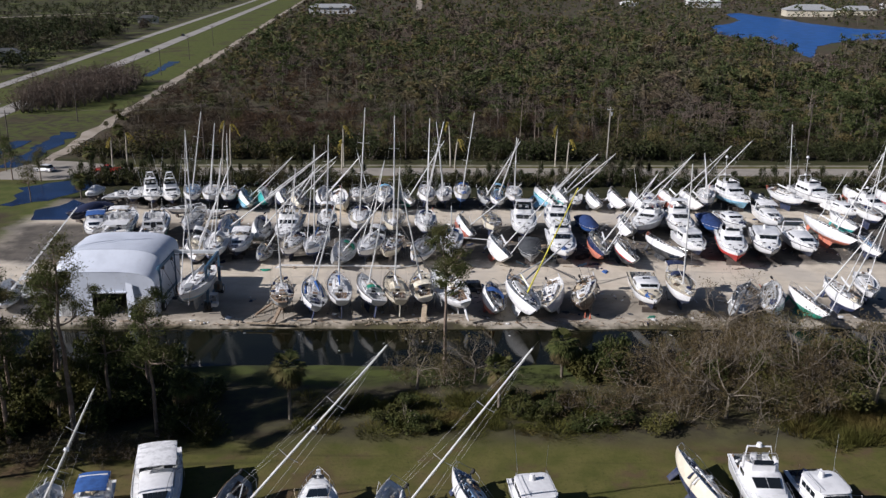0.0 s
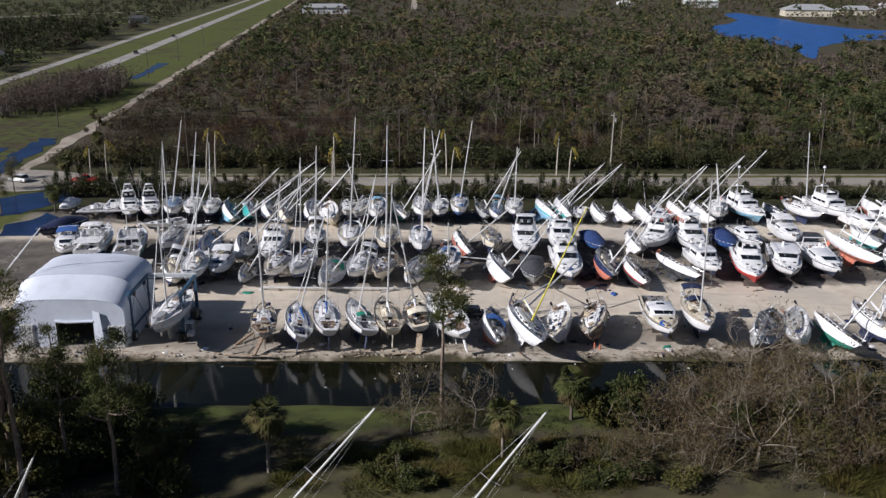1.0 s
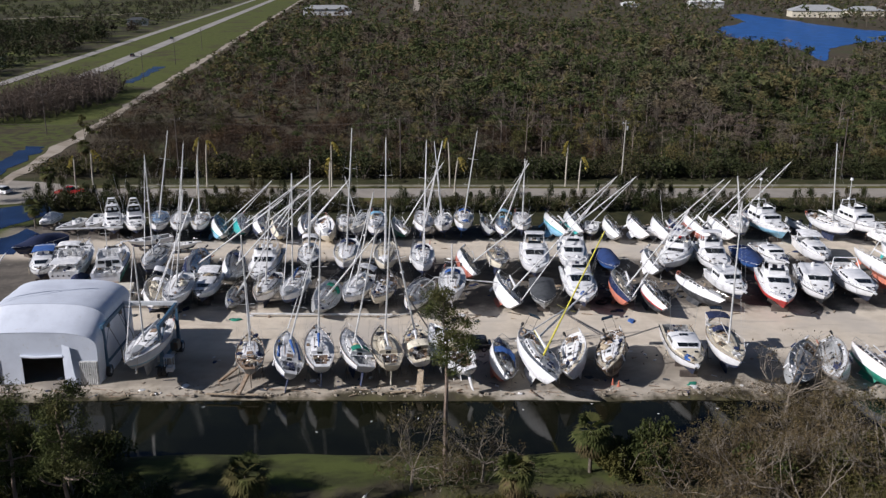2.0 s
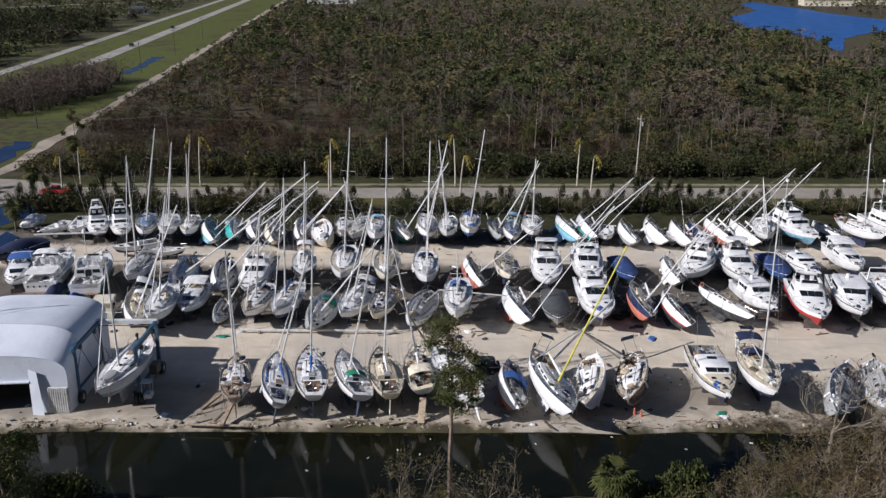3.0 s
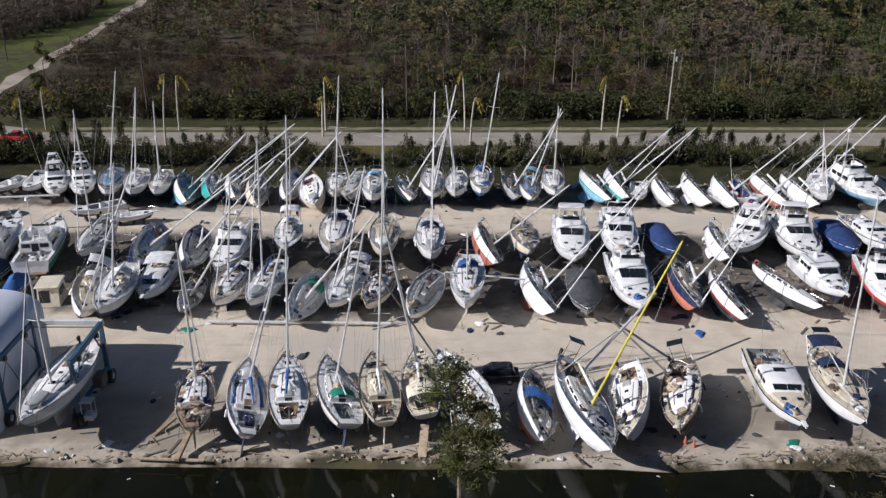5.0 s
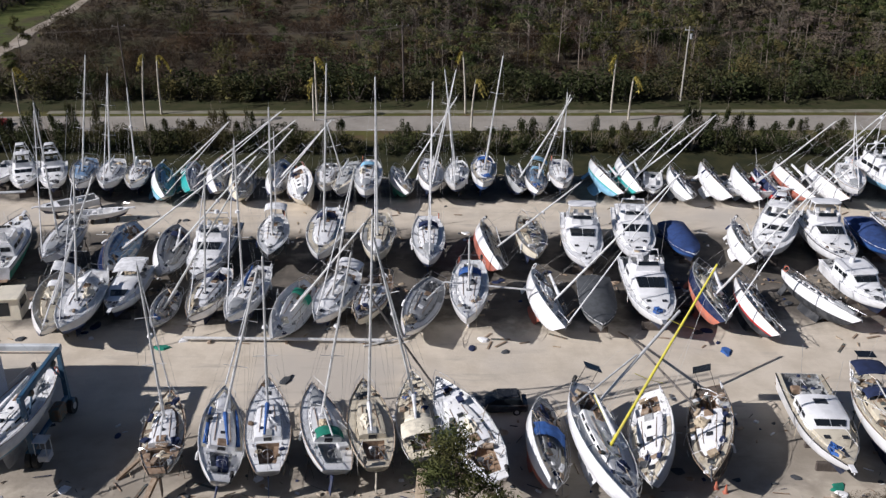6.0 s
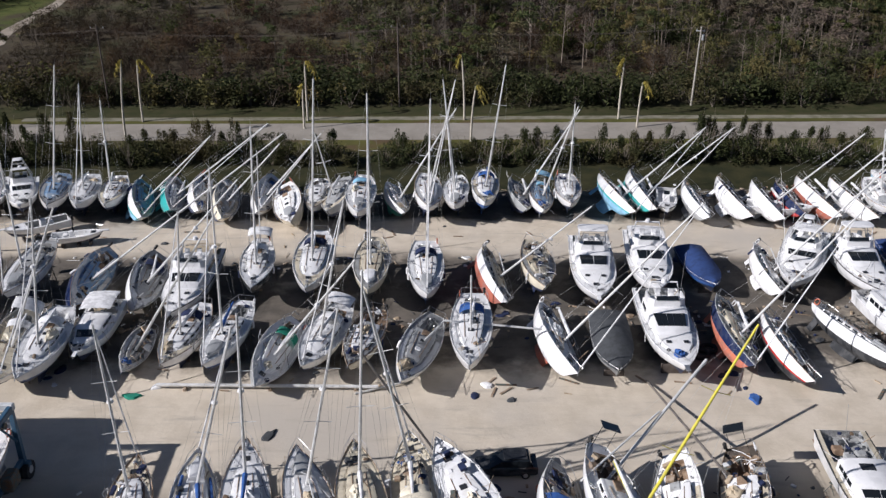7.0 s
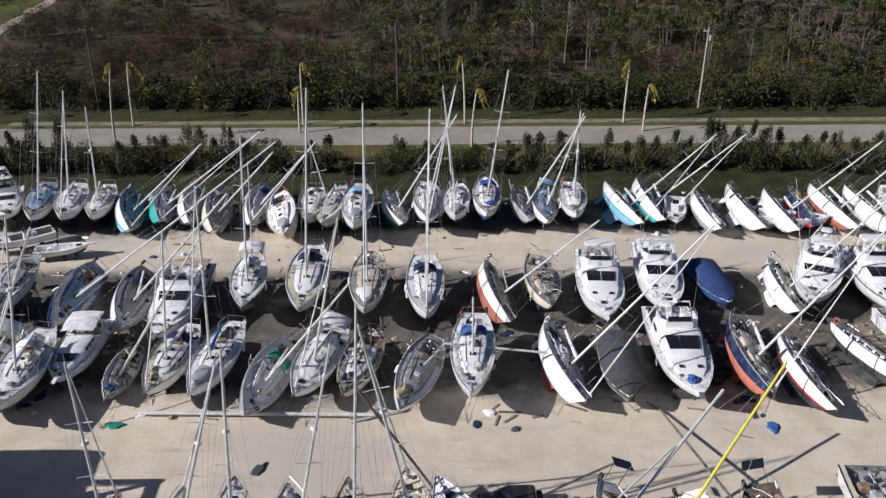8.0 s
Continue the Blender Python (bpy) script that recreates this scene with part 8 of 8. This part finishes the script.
pine(-88.5, 202.5, 7.5, 73, 0.6, 1300, 2.4, "small dark pine beside the road junction")
pine(-83.5, 185.0, 8.0, 74, 0.6, 1300, 2.4, "small dark pine beside the flooded grass")


def float_debris():
    """Bits of foam, board and plastic afloat on the canal."""
    r = random.Random(91)
    s = Shape()
    s.box((0, 0, 0.03), (0.5, 0.16, 0.07), bevel=0.02)
    chip = s.mesh("floating_debris", PAINT["white"])
    for x, y in ((-13.2, 112.6), (-7.0, 111.5), (-4.2, 113.0), (-12.6, 109.2), (-2.0, 112.2), (9.5, 114.2), (24.2, 113.2), (-18.5, 114.6), (-25.8, 115.0), (31.0, 114.4), (-1.0, 115.2), (17.3, 115.6)):
        ob = new("floating_debris", chip)
        k = 0.25 + 0.45 * r.random()
        ob.matrix_basis = Matrix.LocRotScale((x, y, -0.5), Euler((0, 0, 6 * r.random())), (k, k, k))
        tagged(ob, "small white scrap floating on the canal", "debris", "floating scraps")


float_debris()
spar("fallen_mast", (11.4, 125.9, 2.2), (20.3, 134.6, 7.0), 0.13, ALU, "broken white mast leaning out over the lane", "mast")
spar("fallen_spar", (9.4, 124.8, 3.2), (16.0, 130.6, 5.0), 0.08, ALU, "broken white boom lashed to a leaning mast", "spar")
spar("fallen_mast", (19.3, 124.0, 4.4), (17.7, 142.0, 0.2), 0.1, ALU_DARK, "dark mast fallen back onto the sandy lane", "mast")
spar("fallen_mast", (-0.4, 127.9, 2.6), (-6.2, 128.3, 12.0), 0.1, ALU_DARK, "dark mast leaning from a wrecked sailboat", "mast")
bare_tree(-79.0, 229.0, 7.5, 81, 1.0, 260, label="half-dead tree at the start of the track")
bare_tree(-76.0, 233.0, 6.5, 82, 1.1, 300, label="half-dead tree at the start of the track")
palm(-80.5, 232.0, 8.0, 83, 34, 1.7, 0.5)


# the fleet, row by row from the road to the near lawn
motorboat(-71.1, 186.7, 178, 7.1, 'covered', tarp='white', label='white small motorboat under a white tarpaulin, standing on stands')
motorboat(-65.7, 183.6, 164, 7.2, 'open', label='white open skiff, standing on stands')
motorboat(-61.7, 184.1, -174, 9.4, 'open', label='white open skiff, standing on stands')
motorboat(-57.6, 181.8, -161, 10.5, 'fish', label='white sport fishing boat with tower, standing on stands')
motorboat(-53.7, 181.8, -161, 10.5, 'fish', label='white sport fishing boat with tower, standing on stands')
sailboat(-49.2, 181.1, -169, 11.6, heel=-10, mast=15.7, deck='blue', label='white sailing yacht, standing on stands')
sailboat(-45.5, 181.1, -171, 11.3, heel=-7, mast=13.4, label='white sailing yacht, standing on stands')
sailboat(-42.0, 181.3, -173, 10.6, heel=-2, mast=11.5, label='white sailing yacht, standing on stands')
sailboat(-38.2, 180.6, -167, 12.4, heel=-49, mast=11.8, hull='white', bottom='sky', deck='blue', stripe='teal', label='white sailing yacht with pale blue bottom, toppled onto its side')
sailboat(-34.8, 182.7, -173, 10.9, heel=-54, mast=15.1, hull='teal', bottom='teal', label='teal sailing yacht, toppled onto its side')
sailboat(-31.2, 182.7, -173, 12.2, heel=-54, mast=12.9, bottom='navy', wreck=1, label='white sailing yacht with wreckage on deck, toppled onto its side')
sailboat(-27.6, 180.3, -175, 12.5, heel=-44, mast=10.1, hull='cream', deck='grey', wreck=1, label='cream sailing yacht with wreckage on deck, toppled onto its side')
sailboat(-22.9, 182.3, 178, 12.2, heel=-42, mast=11.0, deck='white', label='white sailing yacht, toppled onto its side')
sailboat(-19.4, 177.5, -167, 13.0, heel=25, mast=0.0, bottom='cream', hull='cream', label='cream dismasted sailing yacht, leaning over on the sand')
sailboat(-16.2, 180.1, -178, 10.4, heel=-2, mast=0.0, label='white dismasted sailing yacht, standing on stands')
sailboat(-13.6, 179.0, 176, 11.8, heel=14, mast=8.2, hull='grey', deck='grey', label='grey sailing yacht, standing on stands')
sailboat(-10.5, 178.2, -179, 13.0, heel=-4, mast=0.0, canvas='sky', label='white dismasted sailing yacht with pale blue canvas, standing on stands')
sailboat(-6.2, 181.2, -169, 10.3, heel=-33, mast=13.3, bottom='green', boot=4, label='white sailing yacht with green bottom, toppled onto its side')
sailboat(-2.2, 180.1, -179, 11.8, heel=-13, mast=14.2, label='white sailing yacht, standing on stands')
sailboat(1.2, 180.6, 178, 10.8, heel=6, mast=14.0, label='white sailing yacht, standing on stands')
sailboat(4.9, 181.2, 177, 12.1, heel=-8, mast=15.4, genoa=False, hull='white', bottom='blue', stripe='blue', cover='blue', canvas='blue', label='white sailing yacht with blue bottom, standing on stands')
sailboat(9.4, 181.9, -177, 10.2, heel=-31, mast=12.8, hull='grey', deck='grey', label='grey sailing yacht, toppled onto its side')
sailboat(12.0, 181.1, 177, 10.2, heel=-18, genoa=False, mast=12.1, deck='blue', canvas='sky', label='white sailing yacht with pale blue canvas, leaning over on the sand')
sailboat(15.3, 181.1, 177, 10.8, heel=-1, mast=10.8, label='white sailing yacht, standing on stands')
sailboat(21.7, 181.6, -171, 11.9, heel=-50, mast=13.0, bottom='sky', stripe='teal', boot=3, label='white sailing yacht with pale blue bottom, toppled onto its side')
sailboat(25.1, 182.8, -179, 13.0, heel=-50, mast=13.1, bottom='teal', boot=3, label='white sailing yacht with teal bottom, toppled onto its side')
motorboat(27.6, 180.4, 169, 7.9, 'open', canvas='red', label='white open skiff with red canvas, standing on stands')
sailboat(31.4, 179.8, 178, 11.3, heel=-42, mast=0.0, bottom='grey', label='white dismasted sailing yacht with grey bottom, toppled onto its side')
sailboat(36.2, 180.4, -179, 12.5, heel=-45, mast=0.0, bottom='white', label='white dismasted sailing yacht, toppled onto its side')
sailboat(40.1, 179.4, 179, 11.4, heel=-47, mast=13.0, bottom='white', label='white sailing yacht, toppled onto its side')
sailboat(43.2, 180.6, 179, 10.5, heel=-45, hull='navy', bottom='red', mast=0.0, label='navy blue dismasted sailing yacht with red bottom, toppled onto its side')
sailboat(46.6, 180.4, -178, 12.8, heel=-46, mast=15.0, bottom='rust', label='white sailing yacht with rust-red bottom, leaning over on the sand')
sailboat(50.8, 179.8, -178, 12.6, heel=-42, mast=15.5, bottom='white', label='white sailing yacht, leaning over on the sand')
sailboat(53.3, 178.8, 168, 11.5, heel=7, mast=8.1, label='white sailing yacht, standing on stands')
motorboat(59.0, 180.4, -173, 15.0, 'trawler', bottom='sky', boot=4, label='white trawler yacht with pale blue bottom, standing on stands')
motorboat(66.2, 183.6, 180, 8.1, 'open', heel=-20, label='white open skiff, leaning over on the sand')
sailboat(69.1, 178.5, -166, 12.0, heel=4, mast=13.7, label='white sailing yacht, standing on stands')
motorboat(75.9, 180.8, -171, 15.0, 'trawler', label='white trawler yacht, standing on stands')
sailboat(84.9, 181.4, 178, 13.0, heel=-44, mast=10.0, hull='white', bottom='rust', boot=2, label='white sailing yacht with rust-red bottom, toppled onto its side')
motorboat(-60.6, 158.2, -165, 11.5, 'express', canvas='blue', label='white express cruiser with blue canvas, standing on stands')
motorboat(-55.9, 159.5, 6, 15.0, 'fly', aft_roof=True, label='white flybridge motor yacht, standing on stands')
motorboat(-49.9, 158.9, 9, 15.0, 'trawler', bottom='green', boot=4, hull='white', aft_roof=False, label='white trawler yacht with green bottom, standing on stands')
motorboat(-48.8, 173.5, 126, 7.5, 'open', label='white open skiff, standing on stands')
motorboat(-43.1, 171.2, -78, 6.0, 'open', label='white open skiff, standing on stands')
sailboat(-43.3, 158.3, -177, 13.0, mast=15.4, stripe='navy', deck='grey', label='white sailing yacht, standing on stands')
sailboat(-37.1, 159.0, 179, 13.0, heel=-53, mast=17.0, deck='blue', hull='navy', bottom='navy', wreck=1, label='navy blue sailing yacht with wreckage on deck, toppled onto its side')
sailboat(-31.1, 158.2, -176, 13.0, heel=-43, mast=15.0, deck='grey', canvas='navy', bottom='cream', label='white sailing yacht with cream bottom, toppled onto its side')
motorboat(-26.2, 156.5, -180, 15.0, 'fly', top='none', canvas='tan', label='white flybridge motor yacht with tan canvas, standing on stands')
sailboat(-19.8, 159.5, -175, 12.3, heel=-3, mast=14.7, hull='dark', bottom='black', ketch=11.0, canvas='white', label='dark grey ketch with black bottom, standing on stands')
sailboat(-13.9, 159.6, -179, 14.4, heel=-4, mast=19.0, canvas='navy', cover='white', label='white sailing yacht with navy blue canvas, standing on stands')
sailboat(-7.8, 158.9, -179, 13.0, heel=-1, mast=17.9, hull='cream', deck='cream', bottom='black', label='cream sailing yacht with black bottom, standing on stands')
sailboat(-2.1, 157.9, -178, 13.0, heel=-2, mast=17.7, deck='white', canvas='navy', label='white sailing yacht with navy blue canvas, standing on stands')
sailboat(5.1, 159.4, -175, 13.0, heel=-51, mast=11.9, bottom='rust', deck='cream', boot=5, label='white sailing yacht with rust-red bottom, toppled onto its side')
sailboat(9.6, 159.6, -179, 11.5, heel=-10, hull='cream', deck='cream', wreck=2, mast=0.0, label='cream dismasted sailing yacht with wreckage on deck, standing on stands')
motorboat(15.3, 159.5, 176, 15.0, 'fly', top='hard', label='white flybridge motor yacht, standing on stands')
motorboat(21.5, 161.0, 175, 15.0, 'fly', top='none', canvas='white', label='white flybridge motor yacht with white canvas, standing on stands')
motorboat(27.1, 161.1, -176, 9.6, 'covered', tarp='marine', hull='blue', label='blue small motorboat under a dark blue tarpaulin, standing on stands')
sailboat(34.2, 160.6, 173, 11.6, heel=-38, mast=16.5, bottom='white', label='white sailing yacht, toppled onto its side')
motorboat(37.8, 161.6, 154, 15.0, 'fish', label='white sport fishing boat with tower, standing on stands')
motorboat(43.5, 160.1, 177, 15.0, 'fly', top='hard', label='white flybridge motor yacht, standing on stands')
motorboat(49.5, 161.8, 178, 10.5, 'covered', tarp='marine', hull='blue', label='blue small motorboat under a dark blue tarpaulin, standing on stands')
motorboat(53.6, 162.6, -177, 11.3, 'sedan', panes=3, label='white sedan motor yacht, standing on stands')
motorboat(61.2, 164.9, 174, 13.2, 'express', canvas='white', label='white express cruiser with white canvas, standing on stands')
sailboat(68.4, 154.4, -174, 16.0, heel=-27, bottom='orange', mast=15.0, ketch=10.0, boot=2, label='white ketch with orange bottom, toppled onto its side')
sailboat(73.8, 161.7, 175, 12.5, heel=-20, hull='white', mast=0.0, bottom='teal', label='white dismasted sailing yacht with teal bottom, leaning over')
sailboat(79.7, 165.4, 176, 12.2, heel=-5, mast=14.7, deck='grey', label='white sailing yacht, standing on stands')
sailboat(-39.1, 144.5, -169, 13.0, heel=-24, mast=14.1, deck='cream', canvas='white', label='white sailing yacht with white canvas, leaning over on the sand')
sailboat(-35.9, 143.5, -177, 13.0, heel=-8, mast=13.8, stripe='blue', canvas='white', label='white sailing yacht with white canvas, standing on stands')
motorboat(-33.1, 148.1, -178, 10.5, 'express', canvas='white', label='white express cruiser with white canvas, standing on stands')
sailboat(-28.6, 145.8, 178, 8.0, heel=-33, mast=16.4, deck='grey', hull='grey', wreck=1, label='grey sailing yacht with wreckage on deck, toppled onto its side')
sailboat(-23.9, 145.6, 174, 11.4, heel=-6, canvas='navy', mast=12.0, label='white sailing yacht with navy blue canvas, standing on stands')
sailboat(-20.0, 145.4, 173, 12.0, heel=-2, mast=15.7, cover='blue', stripe='blue', label='white sailing yacht, standing on stands')
sailboat(-15.4, 144.2, 170, 11.8, heel=-38, mast=12.7, deck='white', hull='grey', canvas='green', bottom='grey', label='grey sailing yacht with green canvas, toppled onto its side')
sailboat(-11.2, 145.2, 167, 11.4, heel=-12, mast=13.8, canvas='white', label='white sailing yacht with white canvas, standing on stands')
sailboat(-7.5, 145.2, 169, 10.6, heel=-8, hull='cream', deck='teak', bottom='cream', wreck=1, mast=0.0, label='cream dismasted sailing yacht with wreckage on deck, standing on stands')
sailboat(-2.5, 144.2, 166, 12.0, heel=-22, deck='grey', mast=0.0, label='white dismasted sailing yacht, leaning over on the sand')
sailboat(2.2, 145.4, 177, 13.4, mast=5.5, genoa=False, canvas='blue', bottom='white', label='white sailing yacht with blue canvas, standing on stands')
sailboat(10.3, 146.4, -174, 13.0, heel=-42, mast=17.4, bottom='white', keel_paint='rust', deck='white', wreck=1, label='white sailing yacht with wreckage on deck, toppled onto its side')
# open boat; the dark cover stands in for its dark deck
motorboat(15.1, 145.5, 177, 10.6, 'covered', tarp='dark', hull='grey', bottom='grey', label='grey weathered open motorboat, deck shaped as dark cover, standing on stands')
motorboat(20.5, 146.9, 179, 15.0, 'fly', top='none', label='white flybridge motor yacht, standing on stands')
sailboat(26.8, 147.2, 176, 13.0, heel=-35, mast=14.6, hull='navy', bottom='orange', deck='cream', wreck=1, boot=5, label='navy blue sailing yacht with wreckage on deck, toppled onto its side')
sailboat(31.0, 144.8, -180, 11.6, heel=-40, stripe='red', bottom='black', deck='white', mast=0.0, wreck=2, label='white dismasted sailing yacht with wreckage on deck, toppled onto its side')
sailboat(37.9, 146.8, -163, 11.5, heel=-32, bottom='black', boot=4, mast=0.0, deck='white', label='white dismasted sailing yacht with black bottom, toppled onto its side')
motorboat(42.6, 149.1, -176, 11.3, 'cabin', label='white cabin cruiser, standing on stands')
motorboat(48.6, 146.2, 170, 15.0, 'fly', bottom='red', boot=4, top='none', label='white flybridge motor yacht with red bottom, standing on stands')
motorboat(54.9, 148.3, 168, 15.0, 'cabin', bottom='black', label='white cabin cruiser with black bottom, standing on stands')
motorboat(61.2, 149.5, 175, 15.0, 'express', label='white express cruiser, standing on stands')
sailboat(72.2, 147.3, 170, 10.8, heel=-20, hull='white', deck='blue', mast=0.0, label='white dismasted sailing yacht, leaning over on the sand')
sailboat(-33.7, 122.4, 177, 14.0, heel=1, mast=11.4, lift=0.62, stripe='sky', deck='white', canvas=None, bottom='grey', label='white sailing yacht with grey bottom, hanging in the travel lift')
sailboat(-21.9, 122.7, 10, 10.8, heel=-1, mast=13.5, hull='grey', deck='teak', wreck=2, bottom='brown', label='grey sailing yacht with wreckage on deck, standing on stands')
sailboat(-17.5, 123.0, 11, 12.3, heel=16, mast=13.5, deck='white', dodger=False, cover='blue', stripe='blue', strips='blue', label='white sailing yacht, leaning over on the sand')
sailboat(-13.9, 123.2, 10, 12.2, heel=3, mast=13.5, cover='blue', deck='white', label='white sailing yacht, standing on stands')
sailboat(-9.6, 123.2, 17, 11.6, heel=12, mast=14.0, canvas='green', stripe='navy', label='white sailing yacht with green canvas, standing on stands')
sailboat(-6.0, 123.6, 10, 11.6, heel=3, mast=16.5, hull='cream', deck='cream', stripe='brown', bottom='cream', label='cream sailing yacht, standing on stands')
sailboat(-2.3, 124.9, 6, 11.4, heel=-11, mast=15.0, deck='cream', hull='white', canvas='cream', wreck=1, label='white sailing yacht with wreckage on deck, standing on stands')
sailboat(1.5, 122.4, 19, 13.8, heel=-12, deck='white', mast=0.0, wreck=2, bottom='white', label='white dismasted sailing yacht with wreckage on deck, leaning over')
sailboat(8.0, 122.7, 178, 11.6, heel=-40, deck='grey', tarp='blue', tarp_span=(0.40, 0.54), mast=0.0, wreck=2, bottom='rust', label='white dismasted sailing yacht with wreckage on deck, leaning over')
sailboat(12.0, 121.6, -174, 15.5, heel=-24, mast=16.0, spar=YELLOW_SPAR, wreck=1, bottom='white', panel=True, label='white sailing yacht with wreckage on deck, leaning over on the sand')
sailboat(15.9, 122.6, 170, 12.6, heel=26, mast=0.0, wreck=1, bottom='white', label='white dismasted sailing yacht with wreckage on deck, standing on stands')
sailboat(20.6, 123.2, 167, 12.7, heel=22, hull='brown', bottom='brown', deck='char', wreck=2, mast=0.0, panel=True, label='brown dismasted sailing yacht with wreckage on deck, leaning over')
motorboat(29.8, 124.6, 177, 13.2, 'sedan', deck='cream', stripe='brown', panes=2, label='white sedan motor yacht, standing on stands')
sailboat(34.4, 123.6, 177, 13.0, mast=17.0, canvas='navy', deck='cream', panel=True, wreck=2, genoa=False, label='white sailing yacht with wreckage on deck, standing on stands')
sailboat(42.5, 120.5, 149, 13.0, heel=-35, hull='grey', deck='grey', mast=0.0, bottom='grey', label='grey dismasted sailing yacht, toppled onto its side')
sailboat(46.7, 122.0, 165, 12.5, heel=35, mast=0.0, deck='grey', bottom='white', label='white dismasted sailing yacht, toppled onto its side')
sailboat(51.6, 120.8, -178, 11.9, heel=-35, bottom='green', mast=12.0, boot=3, label='white sailing yacht with green bottom, toppled onto its side')
sailboat(57.0, 122.5, 175, 13.0, heel=-20, mast=12.0, wreck=1, label='white sailing yacht with wreckage on deck, leaning over on the sand')
sailboat(61.7, 125.7, 165, 10.7, deck='white', mast=0.0, label='white dismasted sailing yacht, standing on stands')
motorboat(-59.0, 126.4, -167, 6.6, 'open', label='white open skiff, standing on stands')
sailboat(-61.1, 124.4, -167, 10.6, heel=-41, mast=15.8, label='white sailing yacht, toppled onto its side')
sailboat(-33.8, 68.3, -174, 10.5, heel=-27, mast=13.0, genoa=False, stay_r=0.006, group='boats on the near lawn', label='white sailing yacht, leaning over on the sand')
motorboat(-29.5, 68.8, -169, 9.5, 'express', canvas='blue', group='boats on the near lawn', label='white express cruiser with blue canvas, standing on the grass')
motorboat(-24.6, 71.6, -166, 13.5, 'express', canvas='white', panes=5, group='boats on the near lawn', label='white express cruiser with white canvas, standing on the grass')
sailboat(-17.5, 68.1, 180, 12.5, heel=-40, mast=20.5, deck='grey', hull='navy', genoa=False, stay_r=0.006, group='boats on the near lawn', label='navy blue sailing yacht, toppled onto its side')
motorboat(-10.2, 68.6, 6, 11.0, 'express', panes=4, group='boats on the near lawn', label='white express cruiser, standing on the grass')
sailboat(-4.1, 67.4, 177, 12.0, heel=-35, mast=19.5, hull='navy', deck='white', genoa=False, stay_r=0.006, group='boats on the near lawn', label='navy blue sailing yacht, toppled onto its side')
sailboat(3.6, 70.7, -164, 11.0, heel=-35, deck='blue', mast=0.0, genoa=False, stay_r=0.006, group='boats on the near lawn', label='white dismasted sailing yacht, toppled onto its side')
motorboat(8.7, 68.3, -172, 11.0, 'cabin', aft=0.08, panes=2, group='boats on the near lawn', label='white cabin cruiser, standing on the grass')
sailboat(24.4, 72.4, -172, 13.0, heel=-42, hull='cream', mast=0.0, genoa=False, stay_r=0.006, group='boats on the near lawn', label='cream dismasted sailing yacht, toppled onto its side')
motorboat(28.6, 70.9, 177, 12.5, 'fly', group='boats on the near lawn', label='white flybridge motor yacht, standing on the grass')
motorboat(33.7, 69.6, -176, 11.0, 'cabin', hull='navy', group='boats on the near lawn', label='navy blue cabin cruiser, standing on the grass')
motorboat(77.6, 171.8, -174, 11.0, 'express', label='white express cruiser, standing on stands')
motorboat(83.6, 171.4, -171, 12.5, 'fly', top='none', label='white flybridge motor yacht, standing on stands')
sailboat(91.0, 180.2, 179, 12.5, heel=-40, mast=12.0, bottom='red', boot=2, label='white sailing yacht with red bottom, toppled onto its side')
motorboat(41.2, 178.2, -104, 8.0, 'open', label='white open skiff lying across the lane, standing on blocks')
motorboat(-49.2, 147.9, -172, 6.1, 'covered', tarp='blue', label='white small motorboat under a blue tarpaulin, standing on stands')
motorboat(-53.2, 151.9, 179, 6.0, 'covered', tarp='navy', label='white small motorboat under a navy blue tarpaulin, standing on stands')
motorboat(-66.4, 170.4, 151, 10.0, 'covered', tarp='navy', hull='navy', label='navy blue small motorboat under a navy blue tarpaulin, standing on stands')
